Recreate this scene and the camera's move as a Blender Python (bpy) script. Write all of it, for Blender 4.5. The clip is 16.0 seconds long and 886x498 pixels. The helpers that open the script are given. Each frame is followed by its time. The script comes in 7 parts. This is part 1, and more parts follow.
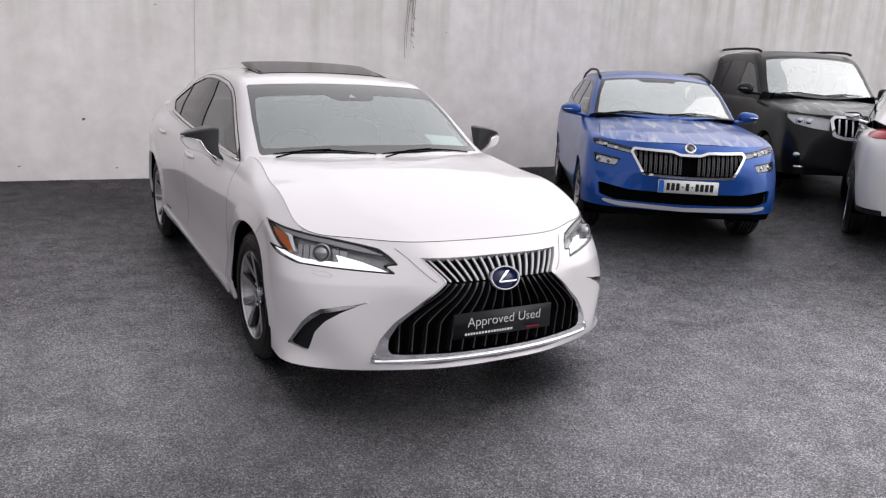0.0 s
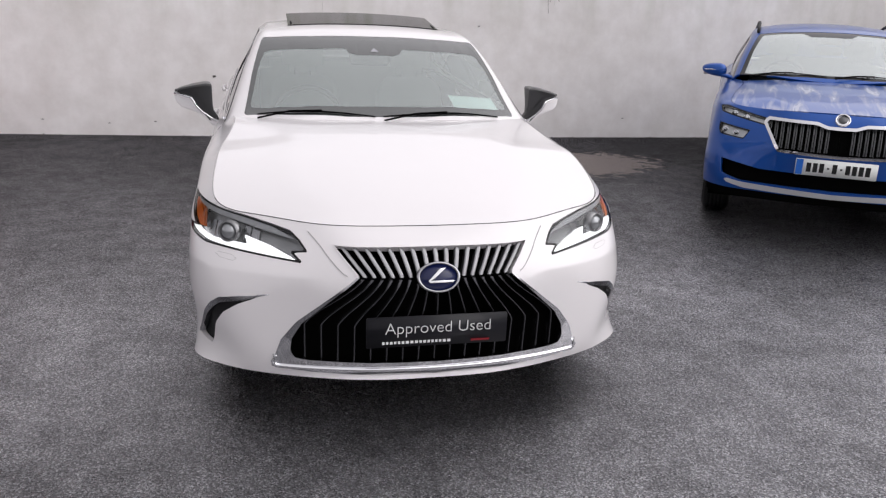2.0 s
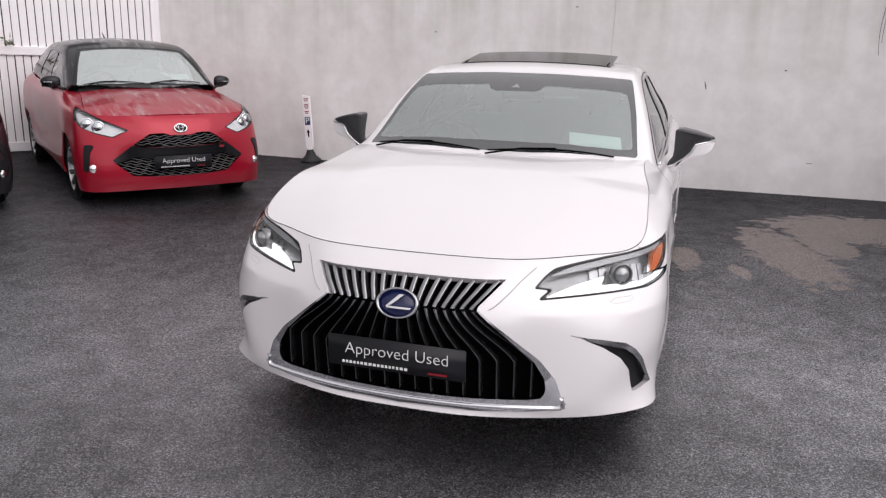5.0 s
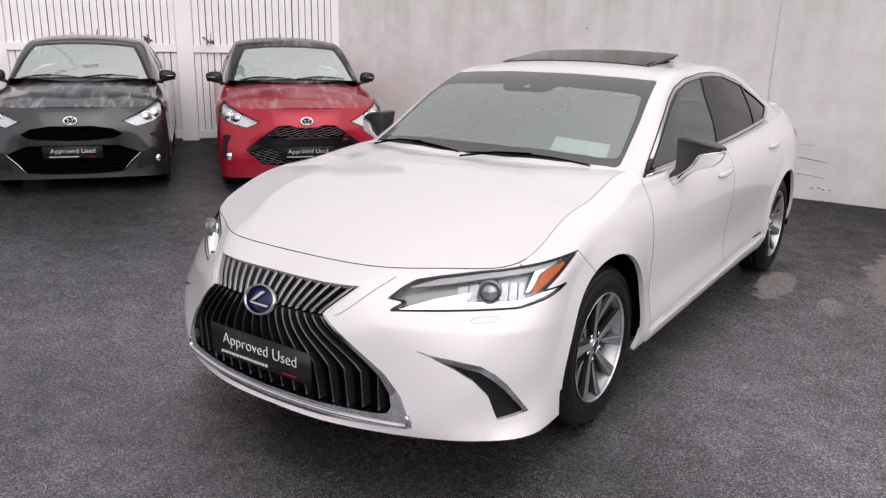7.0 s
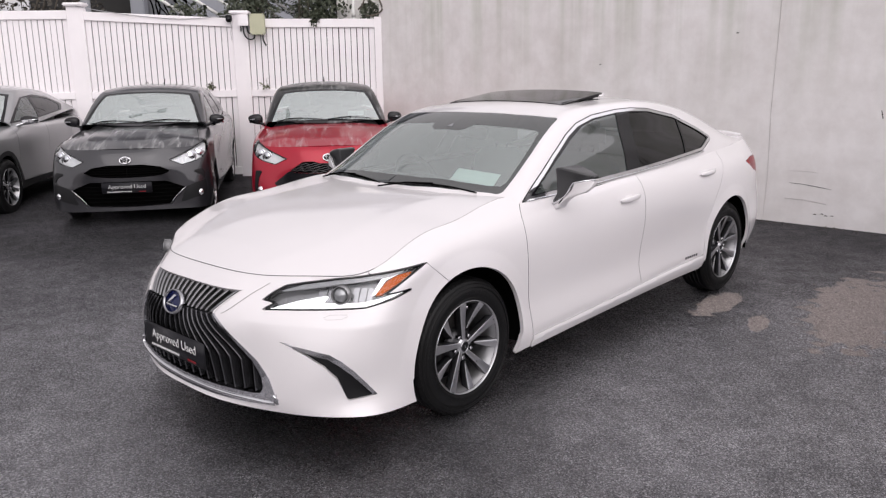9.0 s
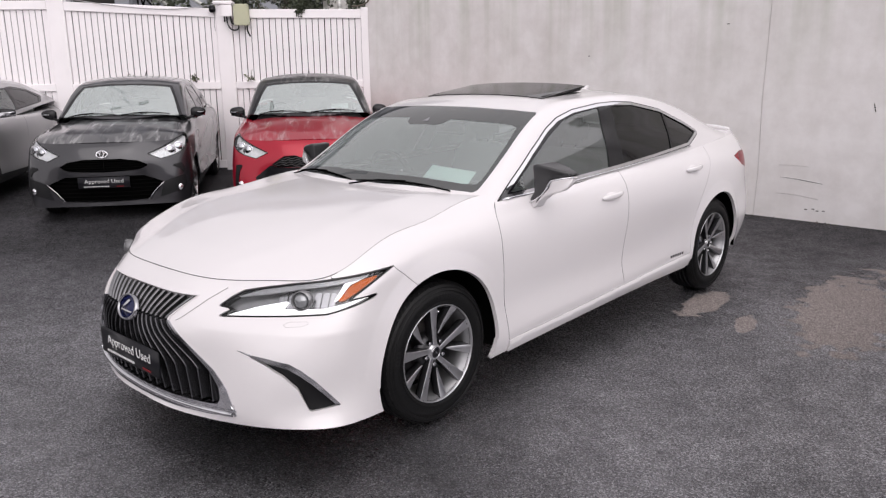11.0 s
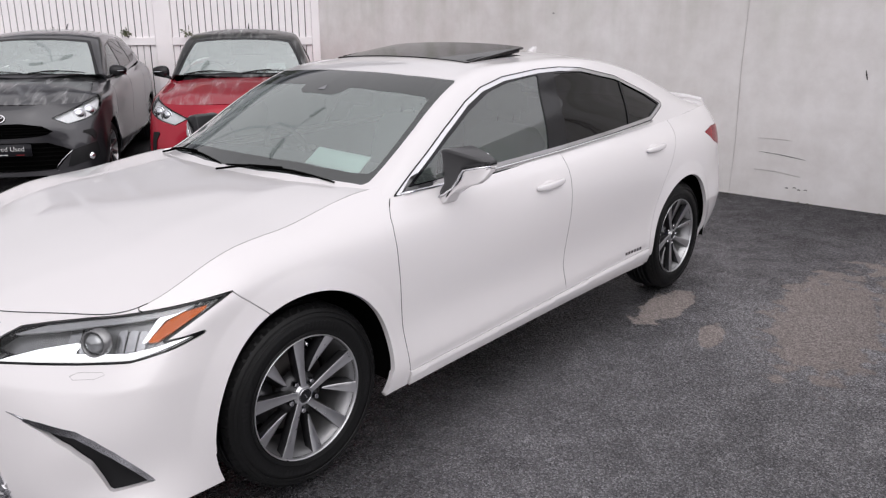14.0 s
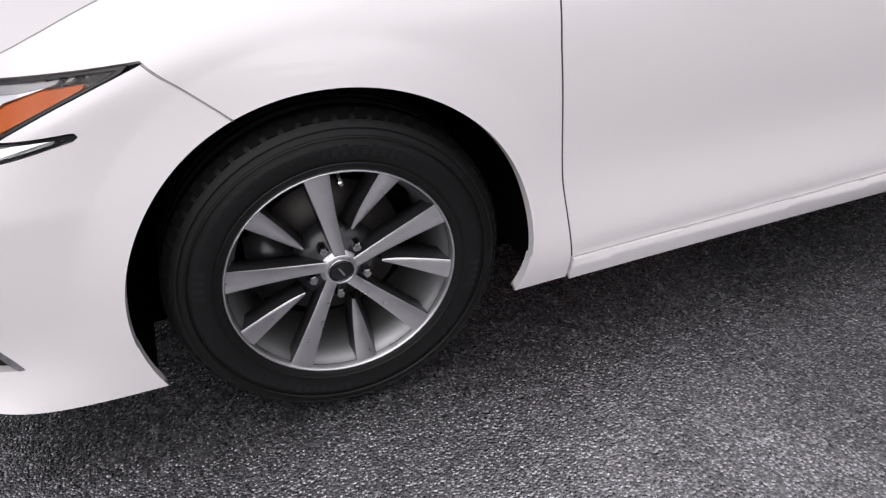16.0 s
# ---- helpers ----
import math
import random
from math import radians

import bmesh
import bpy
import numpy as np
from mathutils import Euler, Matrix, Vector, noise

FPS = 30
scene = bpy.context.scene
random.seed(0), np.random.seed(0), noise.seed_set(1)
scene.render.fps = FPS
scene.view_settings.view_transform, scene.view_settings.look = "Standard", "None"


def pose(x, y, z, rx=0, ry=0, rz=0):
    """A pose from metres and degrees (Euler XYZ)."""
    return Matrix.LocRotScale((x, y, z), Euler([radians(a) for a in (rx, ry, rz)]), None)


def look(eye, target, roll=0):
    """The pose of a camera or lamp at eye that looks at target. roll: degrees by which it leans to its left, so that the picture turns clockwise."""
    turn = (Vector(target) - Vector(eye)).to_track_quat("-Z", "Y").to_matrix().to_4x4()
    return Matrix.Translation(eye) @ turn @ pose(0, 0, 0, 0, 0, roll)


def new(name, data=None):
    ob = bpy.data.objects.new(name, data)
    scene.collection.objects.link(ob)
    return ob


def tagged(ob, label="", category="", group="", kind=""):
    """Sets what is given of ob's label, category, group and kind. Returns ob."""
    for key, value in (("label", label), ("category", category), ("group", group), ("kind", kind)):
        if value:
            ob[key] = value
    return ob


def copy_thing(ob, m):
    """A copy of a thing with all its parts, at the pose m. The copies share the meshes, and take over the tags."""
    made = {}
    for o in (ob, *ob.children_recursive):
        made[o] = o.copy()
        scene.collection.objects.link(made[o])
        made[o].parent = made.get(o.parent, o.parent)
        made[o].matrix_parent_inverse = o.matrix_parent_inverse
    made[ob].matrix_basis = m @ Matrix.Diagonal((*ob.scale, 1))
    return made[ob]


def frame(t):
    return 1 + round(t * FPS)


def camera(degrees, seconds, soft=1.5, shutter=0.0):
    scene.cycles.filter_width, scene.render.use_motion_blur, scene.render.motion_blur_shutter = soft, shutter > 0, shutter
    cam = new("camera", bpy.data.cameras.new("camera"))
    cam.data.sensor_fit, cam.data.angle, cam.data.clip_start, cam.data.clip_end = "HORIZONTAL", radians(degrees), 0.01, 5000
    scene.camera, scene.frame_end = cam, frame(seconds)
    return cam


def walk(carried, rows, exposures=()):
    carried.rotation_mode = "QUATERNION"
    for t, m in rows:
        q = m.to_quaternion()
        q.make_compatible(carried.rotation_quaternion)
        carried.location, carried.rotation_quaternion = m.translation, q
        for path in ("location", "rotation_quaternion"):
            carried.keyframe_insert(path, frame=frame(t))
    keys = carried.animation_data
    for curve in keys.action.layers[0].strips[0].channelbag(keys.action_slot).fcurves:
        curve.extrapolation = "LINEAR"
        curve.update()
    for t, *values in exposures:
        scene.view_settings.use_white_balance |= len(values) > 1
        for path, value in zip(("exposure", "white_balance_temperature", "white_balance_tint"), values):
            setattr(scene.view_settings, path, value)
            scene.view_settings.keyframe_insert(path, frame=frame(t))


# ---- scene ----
cam = camera(59.7, 16.0, soft=1.25)
METRES, EYE, TILT, LEAN, TURN = 8.0, 1.5, 0.0, 0.0, 0.0
PATH = [
    (0, (-1.896, -2.807, 1.58), (-0.947, -1.114, 1.097), 2.8),
    (0.5, (-1.585, -2.749, 1.548), (-0.732, -1.015, 1.031), 3.1),
    (1, (-1.282, -2.653, 1.557), (-0.539, -0.88, 1.005), 3.2),
    (1.5, (-0.897, -2.631, 1.559), (-0.3, -0.813, 0.977), 2.8),
    (2, (-0.568, -2.569, 1.545), (-0.146, -0.707, 0.95), 2.1),
    (2.5, (-0.225, -2.456, 1.554), (-0.018, -0.555, 0.969), 1.2),
    (3, (0.08, -2.443, 1.539), (0.105, -0.523, 0.979), 0.8),
    (3.5, (0.271, -2.518, 1.493), (0.129, -0.595, 0.959), 0.6),
    (4, (0.424, -2.584, 1.491), (0.145, -0.671, 0.977), 0.7),
    (6.5, (1.795, -1.949, 1.515), (0.799, -0.292, 1.003), 1.5),
    (7, (2.058, -1.767, 1.528), (0.936, -0.195, 1.008), 1.0),
    (7.5, (2.388, -1.638, 1.541), (1.158, -0.146, 1.029), 0.3),
    (8, (2.661, -1.629, 1.555), (1.368, -0.184, 1.066), -0.1),
    (8.5, (2.924, -1.662, 1.592), (1.593, -0.242, 1.129), -0.6),
    (9, (3.183, -1.613, 1.599), (1.846, -0.192, 1.16), -0.8),
    (9.5, (3.301, -1.584, 1.603), (1.97, -0.157, 1.169), -1.0),
    (12, (3.066, -1.27, 1.607), (1.743, 0.152, 1.132), -0.5),
    (12.5, (3.12, -1.226, 1.611), (1.796, 0.196, 1.135), -0.4),
    (13, (3.177, -1.159, 1.611), (1.865, 0.272, 1.131), -0.6),
    (13.5, (3.052, -0.915, 1.58), (1.755, 0.522, 1.077), -0.6),
    (14, (2.858, -0.52, 1.589), (1.583, 0.915, 1.03), -0.1),
    (14.5, (2.775, -0.088, 1.567), (1.45, 1.257, 0.906), 0.1),
    (15, (2.556, 0.268, 1.463), (1.111, 1.367, 0.625), 0.2),
    (15.5, (2.304, 0.556, 1.315), (0.765, 1.368, 0.328), -0.4),
    (16, (2.098, 0.777, 1.192), (0.518, 1.331, 0.097), -1.6),
]
walk(cam, [(t, look(eye, target, roll)) for t, eye, target, roll in PATH], [(0, 0.05, 6500, 10), (4.0, 0.05, 6550, 11), (7.0, 0.05, 6620, 12.5), (12.5, 0.02, 6620, 12.5), (14.0, -0.04, 6500, 10), (15.0, -0.08, 6500, 10), (16, 0.05, 6500, 11)])

# ---------------------------------------------------------------- world and light
world = bpy.data.worlds.new("sky")
scene.world = world
world.use_nodes = True
wn = world.node_tree
wn.nodes.clear()
sky = wn.nodes.new("ShaderNodeTexSky")
sky.sky_type, sky.sun_disc = "NISHITA", False
SUN_EL, SUN_AZ = radians(45), radians(118)
sky.sun_elevation, sky.sun_rotation = SUN_EL, SUN_AZ
sky.air_density, sky.dust_density, sky.ozone_density = 1.0, 4.0, 1.0
hsv = wn.nodes.new("ShaderNodeHueSaturation")
hsv.inputs["Saturation"].default_value = 0.15
hsv.inputs["Value"].default_value = 0.12
# an even cloud deck over the sky, a little brighter towards the horizon
geo = wn.nodes.new("ShaderNodeTexCoord")
sep = wn.nodes.new("ShaderNodeSeparateXYZ")
grade = wn.nodes.new("ShaderNodeMapRange")
grade.inputs["From Min"].default_value, grade.inputs["From Max"].default_value = -0.05, 1.0
grade.inputs["To Min"].default_value, grade.inputs["To Max"].default_value = 1.26, 1.10
tint = wn.nodes.new("ShaderNodeMix")
tint.data_type, tint.blend_type = "RGBA", "MULTIPLY"
tint.inputs["Factor"].default_value = 1.0
tint.inputs["B"].default_value = (1.0, 0.972, 1.02, 1)
cloud = wn.nodes.new("ShaderNodeMix")
cloud.data_type = "RGBA"
cloud.inputs["Factor"].default_value = 0.8
bg = wn.nodes.new("ShaderNodeBackground")
bg.inputs["Strength"].default_value = 1.0
wo = wn.nodes.new("ShaderNodeOutputWorld")
wn.links.new(sky.outputs[0], hsv.inputs["Color"])
wn.links.new(geo.outputs["Generated"], sep.inputs[0])
wn.links.new(sep.outputs["Z"], grade.inputs["Value"])
side = wn.nodes.new("ShaderNodeMath")  # the deck is brighter on the sun's side
side.operation = "MULTIPLY_ADD"
side.inputs[1].default_value = 0.60
wn.links.new(sep.outputs["X"], side.inputs[0])
wn.links.new(grade.outputs["Result"], side.inputs[2])
wn.links.new(side.outputs[0], tint.inputs["A"])
wn.links.new(hsv.outputs[0], cloud.inputs["A"])
wn.links.new(tint.outputs["Result"], cloud.inputs["B"])
wn.links.new(cloud.outputs["Result"], bg.inputs["Color"])
wn.links.new(bg.outputs[0], wo.inputs["Surface"])
sun = new("sun", bpy.data.lights.new("sun", "SUN"))
sun.data.energy, sun.data.angle, sun.data.color = 0.9, radians(70), (1.0, 0.98, 0.97)
# azimuth runs clockwise from +y, so the light comes from the open yard beside the camera
sun.matrix_world = look((math.sin(SUN_AZ) * math.cos(SUN_EL) * 30, math.cos(SUN_AZ) * math.cos(SUN_EL) * 30, math.sin(SUN_EL) * 30), (0, 0, 0))


# ---------------------------------------------------------------- materials
def principled(name):
    m = bpy.data.materials.new(name)
    m.use_nodes = True
    return m, m.node_tree, m.node_tree.nodes["Principled BSDF"]


def material(name, color, rough=0.5, metal=0.0, coat=0.0, vary=0.0, scale=8.0, bump=0.0, bump_scale=60.0, rough_vary=0.0, ior=1.5, spec=0.5):
    """A procedural surface: base colour with two scales of variation, varied roughness and fine relief."""
    m, t, b = principled(name)
    b.inputs["Base Color"].default_value = (*color, 1)
    b.inputs["Roughness"].default_value = rough
    b.inputs["Metallic"].default_value = metal
    b.inputs["IOR"].default_value = ior
    b.inputs["Specular IOR Level"].default_value = spec
    b.inputs["Coat Weight"].default_value = coat
    b.inputs["Coat Roughness"].default_value = 0.03
    co = t.nodes.new("ShaderNodeTexCoord")
    if vary or rough_vary:
        a = t.nodes.new("ShaderNodeTexNoise")
        a.inputs["Scale"].default_value, a.inputs["Detail"].default_value = scale, 6
        t.links.new(co.outputs["Object"], a.inputs["Vector"])
        if vary:
            mix = t.nodes.new("ShaderNodeMix")
            mix.data_type = "RGBA"
            mix.inputs["A"].default_value = (*[c * (1 - vary) for c in color], 1)
            mix.inputs["B"].default_value = (*[min(1, c * (1 + vary)) for c in color], 1)
            t.links.new(a.outputs["Fac"], mix.inputs["Factor"])
            t.links.new(mix.outputs["Result"], b.inputs["Base Color"])
        if rough_vary:
            r = t.nodes.new("ShaderNodeMapRange")
            r.inputs["From Min"].default_value, r.inputs["From Max"].default_value = 0.3, 0.7
            r.inputs["To Min"].default_value, r.inputs["To Max"].default_value = max(0.02, rough - rough_vary), min(1, rough + rough_vary)
            t.links.new(a.outputs["Fac"], r.inputs["Value"])
            t.links.new(r.outputs["Result"], b.inputs["Roughness"])
    if bump:
        n = t.nodes.new("ShaderNodeTexNoise")
        n.inputs["Scale"].default_value, n.inputs["Detail"].default_value = bump_scale, 4
        t.links.new(co.outputs["Object"], n.inputs["Vector"])
        bp = t.nodes.new("ShaderNodeBump")
        bp.inputs["Strength"].default_value, bp.inputs["Distance"].default_value = bump, 0.01
        t.links.new(n.outputs["Fac"], bp.inputs["Height"])
        t.links.new(bp.outputs["Normal"], b.inputs["Normal"])
    return m


def glass_material(name, tint, sky_haze=0.0, ior=2.4):
    """Thin tinted glass: a clear film under a glossy face, with rain film and painted-in sky brightness as pale diffuse
    colour.
    """
    m = bpy.data.materials.new(name)
    m.use_nodes = True
    t = m.node_tree
    t.nodes.clear()
    out = t.nodes.new("ShaderNodeOutputMaterial")
    tr = t.nodes.new("ShaderNodeBsdfTransparent")
    tr.inputs["Color"].default_value = (*tint, 1)
    under = tr
    # pale diffuse share: a little rain film, mostly reflected sky painted into the glass
    if sky_haze:
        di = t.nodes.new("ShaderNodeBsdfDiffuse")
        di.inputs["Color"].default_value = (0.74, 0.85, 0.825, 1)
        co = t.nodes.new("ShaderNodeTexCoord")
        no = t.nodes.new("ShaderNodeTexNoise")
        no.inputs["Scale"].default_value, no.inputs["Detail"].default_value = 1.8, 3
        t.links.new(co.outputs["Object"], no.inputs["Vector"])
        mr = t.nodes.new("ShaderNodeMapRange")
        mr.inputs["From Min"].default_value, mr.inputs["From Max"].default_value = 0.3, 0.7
        mr.inputs["To Min"].default_value, mr.inputs["To Max"].default_value = sky_haze * 0.93, sky_haze * 1.07
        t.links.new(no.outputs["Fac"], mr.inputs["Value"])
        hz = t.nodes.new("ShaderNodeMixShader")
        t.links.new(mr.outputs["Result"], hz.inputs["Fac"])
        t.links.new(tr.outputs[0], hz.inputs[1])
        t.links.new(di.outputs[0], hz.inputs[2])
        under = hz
    gl = t.nodes.new("ShaderNodeBsdfGlossy")
    gl.inputs["Roughness"].default_value = 0.0
    gl.inputs["Color"].default_value = (1, 1, 1, 1)
    fr = t.nodes.new("ShaderNodeFresnel")
    fr.inputs["IOR"].default_value = ior
    mix = t.nodes.new("ShaderNodeMixShader")
    t.links.new(fr.outputs[0], mix.inputs["Fac"])
    t.links.new(under.outputs[0], mix.inputs[1])
    t.links.new(gl.outputs[0], mix.inputs[2])
    t.links.new(mix.outputs[0], out.inputs["Surface"])
    return m


def car_paint(name, color, metal=0.0, rough=0.32, streak=0.0, coat=1.0):
    """Lacquered paint; streak: dried rain trails that run down the slopes (lighter, duller)."""
    m = material(name, color, rough, metal=metal, coat=coat, spec=0.5 * coat, vary=0.04, scale=4)
    if streak:
        t = m.node_tree
        b = t.nodes["Principled BSDF"]
        co = t.nodes.new("ShaderNodeTexCoord")
        mp = t.nodes.new("ShaderNodeMapping")
        mp.inputs["Scale"].default_value = (13, 2.2, 3)
        no = t.nodes.new("ShaderNodeTexNoise")
        no.inputs["Scale"].default_value, no.inputs["Detail"].default_value, no.inputs["Distortion"].default_value = 1.0, 5, 0.6
        rp = t.nodes.new("ShaderNodeValToRGB")
        rp.color_ramp.elements[0].position, rp.color_ramp.elements[1].position = 0.50, 0.72
        t.links.new(co.outputs["Object"], mp.inputs["Vector"])
        t.links.new(mp.outputs["Vector"], no.inputs["Vector"])
        t.links.new(no.outputs["Fac"], rp.inputs["Fac"])
        mx = t.nodes.new("ShaderNodeMix")
        mx.data_type = "RGBA"
        mx.inputs["A"].default_value = (*color, 1)
        mx.inputs["B"].default_value = (*[c + (0.55 - c) * streak for c in color], 1)
        t.links.new(rp.outputs["Color"], mx.inputs["Factor"])
        t.links.new(mx.outputs["Result"], b.inputs["Base Color"])
        ro = t.nodes.new("ShaderNodeMapRange")
        ro.inputs["To Min"].default_value, ro.inputs["To Max"].default_value = 0.03, 0.35
        t.links.new(rp.outputs["Color"], ro.inputs["Value"])
        t.links.new(ro.outputs["Result"], b.inputs["Coat Roughness"])
    return m


M_WHITE = material("white_car_paint", (0.715, 0.69, 0.70), 0.32, coat=1.0, vary=0.012, scale=3)
M_BLACKGLOSS = material("gloss_black_plastic", (0.008, 0.008, 0.0095), 0.12, vary=0.2, spec=0.35)
M_BLACK = material("black_plastic", (0.010, 0.010, 0.011), 0.5, spec=0.22, vary=0.25, scale=20, bump=0.1, bump_scale=300)
# black without gloss: paints deep shade into cavities; also serves small black parts
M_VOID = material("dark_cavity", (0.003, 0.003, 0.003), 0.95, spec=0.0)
M_CHROME = material("chrome", (0.75, 0.75, 0.77), 0.08, metal=1.0, rough_vary=0.04, scale=15)
M_DARKCHROME = material("dark_chrome", (0.42, 0.42, 0.44), 0.16, metal=1.0, rough_vary=0.05, scale=15)
M_TYRE = material("tyre_rubber", (0.0045, 0.0045, 0.0048), 0.48, spec=0.24, vary=0.35, scale=14, bump=0.15, bump_scale=120)
M_TYREMARK = material("raised_rubber_mark", (0.007, 0.007, 0.0074), 0.5, spec=0.27, vary=0.3, scale=30)
M_ALLOY = material("machined_alloy", (0.52, 0.52, 0.535), 0.33, metal=0.95, vary=0.10, scale=40, rough_vary=0.06)
M_BARREL = material("silver_rim_barrel", (0.42, 0.42, 0.43), 0.42, metal=0.95, vary=0.2, scale=20)
M_ALLOYDARK = material("painted_dark_alloy", (0.042, 0.042, 0.045), 0.30, metal=0.6, vary=0.2, scale=30)
M_DISC = material("brushed_disc", (0.07, 0.064, 0.062), 0.55, metal=0.9, vary=0.2, scale=25)
M_GLASS = glass_material("clear_car_glass", (0.52, 0.66, 0.62), 0.06, 1.9)
M_SCREEN = glass_material("sky_hazed_windscreen", (0.78, 0.90, 0.86), 0.22, 2.2)
M_WETSKYSCREEN = glass_material("rainy_sky_paled_screen", (0.70, 0.83, 0.80), 0.36, 3.3)
M_BAND = glass_material("printed_screen_border", (0.03, 0.03, 0.032), 0.035, 2.1)
M_PRIVACY = glass_material("privacy_glass", (0.04, 0.04, 0.045), ior=1.45)
M_LENS = glass_material("clear_lamp_lens", (0.95, 0.96, 0.97), 0.0, 1.38)
M_AMBER = material("amber_reflector", (0.54, 0.105, 0.0), 0.3, spec=0.2, vary=0.1, scale=80)
M_REDLENS = material("dark_red_tail_lens", (0.22, 0.004, 0.010), 0.2, vary=0.2, spec=0.12)
M_LAMPGREY = material("lamp_housing_grey", (0.24, 0.24, 0.245), 0.26, metal=0.6, vary=0.35, scale=40)
M_PLATE = material("black_plate", (0.010, 0.010, 0.013), 0.35, vary=0.15, spec=0.25)
M_LETTER = material("white_lettering", (0.75, 0.75, 0.75), 0.5)
M_REDMARK = material("red_mark", (0.20, 0.006, 0.012), 0.5)
M_NAVY = material("navy_badge_enamel", (0.008, 0.012, 0.06), 0.12, vary=0.2)
M_PAPER = material("pale_green_paper", (0.90, 0.97, 0.96), 0.8, vary=0.02, scale=6)
M_SEAT = material("grey_leather", (0.30, 0.31, 0.30), 0.6, vary=0.15, scale=20, bump=0.1, bump_scale=80)
M_DRL = material("white_running_light", (0.9, 0.9, 0.92), 0.3)
M_SEAM = material("panel_seam_shadow", (0.05, 0.05, 0.05), 0.9)
M_FINESEAM = material("fine_grey_seam", (0.40, 0.39, 0.395), 0.8)
M_DRL.node_tree.nodes["Principled BSDF"].inputs["Emission Color"].default_value = (1, 1, 1, 1)
M_DRL.node_tree.nodes["Principled BSDF"].inputs["Emission Strength"].default_value = 0.9
M_TRIM = material("interior_trim", (0.035, 0.035, 0.037), 0.7, vary=0.2, scale=12)


# ---------------------------------------------------------------- mesh tools
def spl(t, v, q):
    """A natural cubic spline through values v (n x d) at parameters t, read at q."""
    t, v, q = np.asarray(t, float), np.asarray(v, float), np.asarray(q, float)
    flat = v.ndim == 1
    v = v.reshape(len(t), -1)
    n, h = len(t), np.diff(t)
    A, r = np.zeros((n, n)), np.zeros_like(v)
    A[0, 0] = A[-1, -1] = 1
    for i in range(1, n - 1):
        A[i, i - 1], A[i, i], A[i, i + 1] = h[i - 1], 2 * (h[i - 1] + h[i]), h[i]
        r[i] = 6 * ((v[i + 1] - v[i]) / h[i] - (v[i] - v[i - 1]) / h[i - 1])
    m = np.linalg.solve(A, r)
    k = np.clip(np.searchsorted(t, q, side="right") - 1, 0, n - 2)
    d, e = (q - t[k])[:, None], (t[k + 1] - q)[:, None]
    H = h[k][:, None]
    out = (m[k] * e ** 3 + m[k + 1] * d ** 3) / (6 * H) + (v[k] / H - m[k] * H / 6) * e + (v[k + 1] / H - m[k + 1] * H / 6) * d
    return out[:, 0] if flat else out


def pch(t, v, q):
    """A monotone cubic through values v at t, read at q: no overshoot."""
    t, v, q = np.asarray(t, float), np.asarray(v, float), np.asarray(q, float)
    h, d = np.diff(t), np.diff(v) / np.diff(t)
    m = np.zeros(len(t))
    m[0], m[-1] = d[0], d[-1]
    for i in range(1, len(t) - 1):
        if d[i - 1] * d[i] > 0:
            w1, w2 = 2 * h[i] + h[i - 1], h[i] + 2 * h[i - 1]
            m[i] = (w1 + w2) / (w1 / d[i - 1] + w2 / d[i])
    k = np.clip(np.searchsorted(t, q, side="right") - 1, 0, len(t) - 2)
    s = (q - t[k]) / h[k]
    return v[k] * (1 + 2 * s) * (1 - s) ** 2 + m[k] * h[k] * s * (1 - s) ** 2 + v[k + 1] * s * s * (3 - 2 * s) + m[k + 1] * h[k] * s * s * (s - 1)


class Surf:
    """A sheet of polygons: points, normals and faces, that can be cut by a value at its points."""

    def __init__(self, V, N, Q, polys=()):
        self.V, self.N, self.Q, self.polys = V, N, Q, list(polys)

    def cut(self, val):
        """The part where val < 0."""
        V, N, ins = self.V, self.N, val < 0
        c = ins[self.Q].sum(1) if len(self.Q) else np.zeros(0, int)
        keep = self.Q[c == 4] if len(self.Q) else self.Q
        mixed = [tuple(f) for f in self.Q[(c > 0) & (c < 4)]] if len(self.Q) else []
        polys, newV, newN, cache, base = [], [], [], {}, len(V)

        def cross(a, b):
            key = (a, b) if a < b else (b, a)
            if key not in cache:
                s = val[a] / (val[a] - val[b])
                newV.append(V[a] * (1 - s) + V[b] * s)
                newN.append(N[a] * (1 - s) + N[b] * s)
                cache[key] = base + len(newV) - 1
            return cache[key]

        for f in mixed + self.polys:
            out = []
            for i in range(len(f)):
                a, b = f[i], f[(i + 1) % len(f)]
                if ins[a]:
                    out.append(a)
                if ins[a] != ins[b]:
                    out.append(cross(a, b))
            if len(out) > 2:
                polys.append(tuple(out))
        if newV:
            V, N = np.vstack([V, newV]), np.vstack([N, newN])
        return Surf(V, N, keep, polys).tidy()

    def tidy(self):
        used = np.unique(np.concatenate([self.Q.ravel().astype(int)] + [np.array(p, int) for p in self.polys])) if len(self.Q) or self.polys else np.zeros(0, int)
        m = np.full(len(self.V), -1, int)
        m[used] = np.arange(len(used))
        return Surf(self.V[used], self.N[used], m[self.Q] if len(self.Q) else self.Q.reshape(0, 4), [tuple(int(m[i]) for i in p) for p in self.polys])

    def moved(self, d):
        return Surf(self.V + self.N * d, self.N, self.Q, self.polys)

    def mirrored(self):
        s = np.array([-1, 1, 1])
        return Surf(self.V * s, self.N * s, self.Q[:, ::-1], [p[::-1] for p in self.polys])

    def joined(self, o):
        n = len(self.V)
        return Surf(np.vstack([self.V, o.V]), np.vstack([self.N, o.N]), np.vstack([self.Q, o.Q + n]), self.polys + [tuple(i + n for i in p) for p in o.polys])


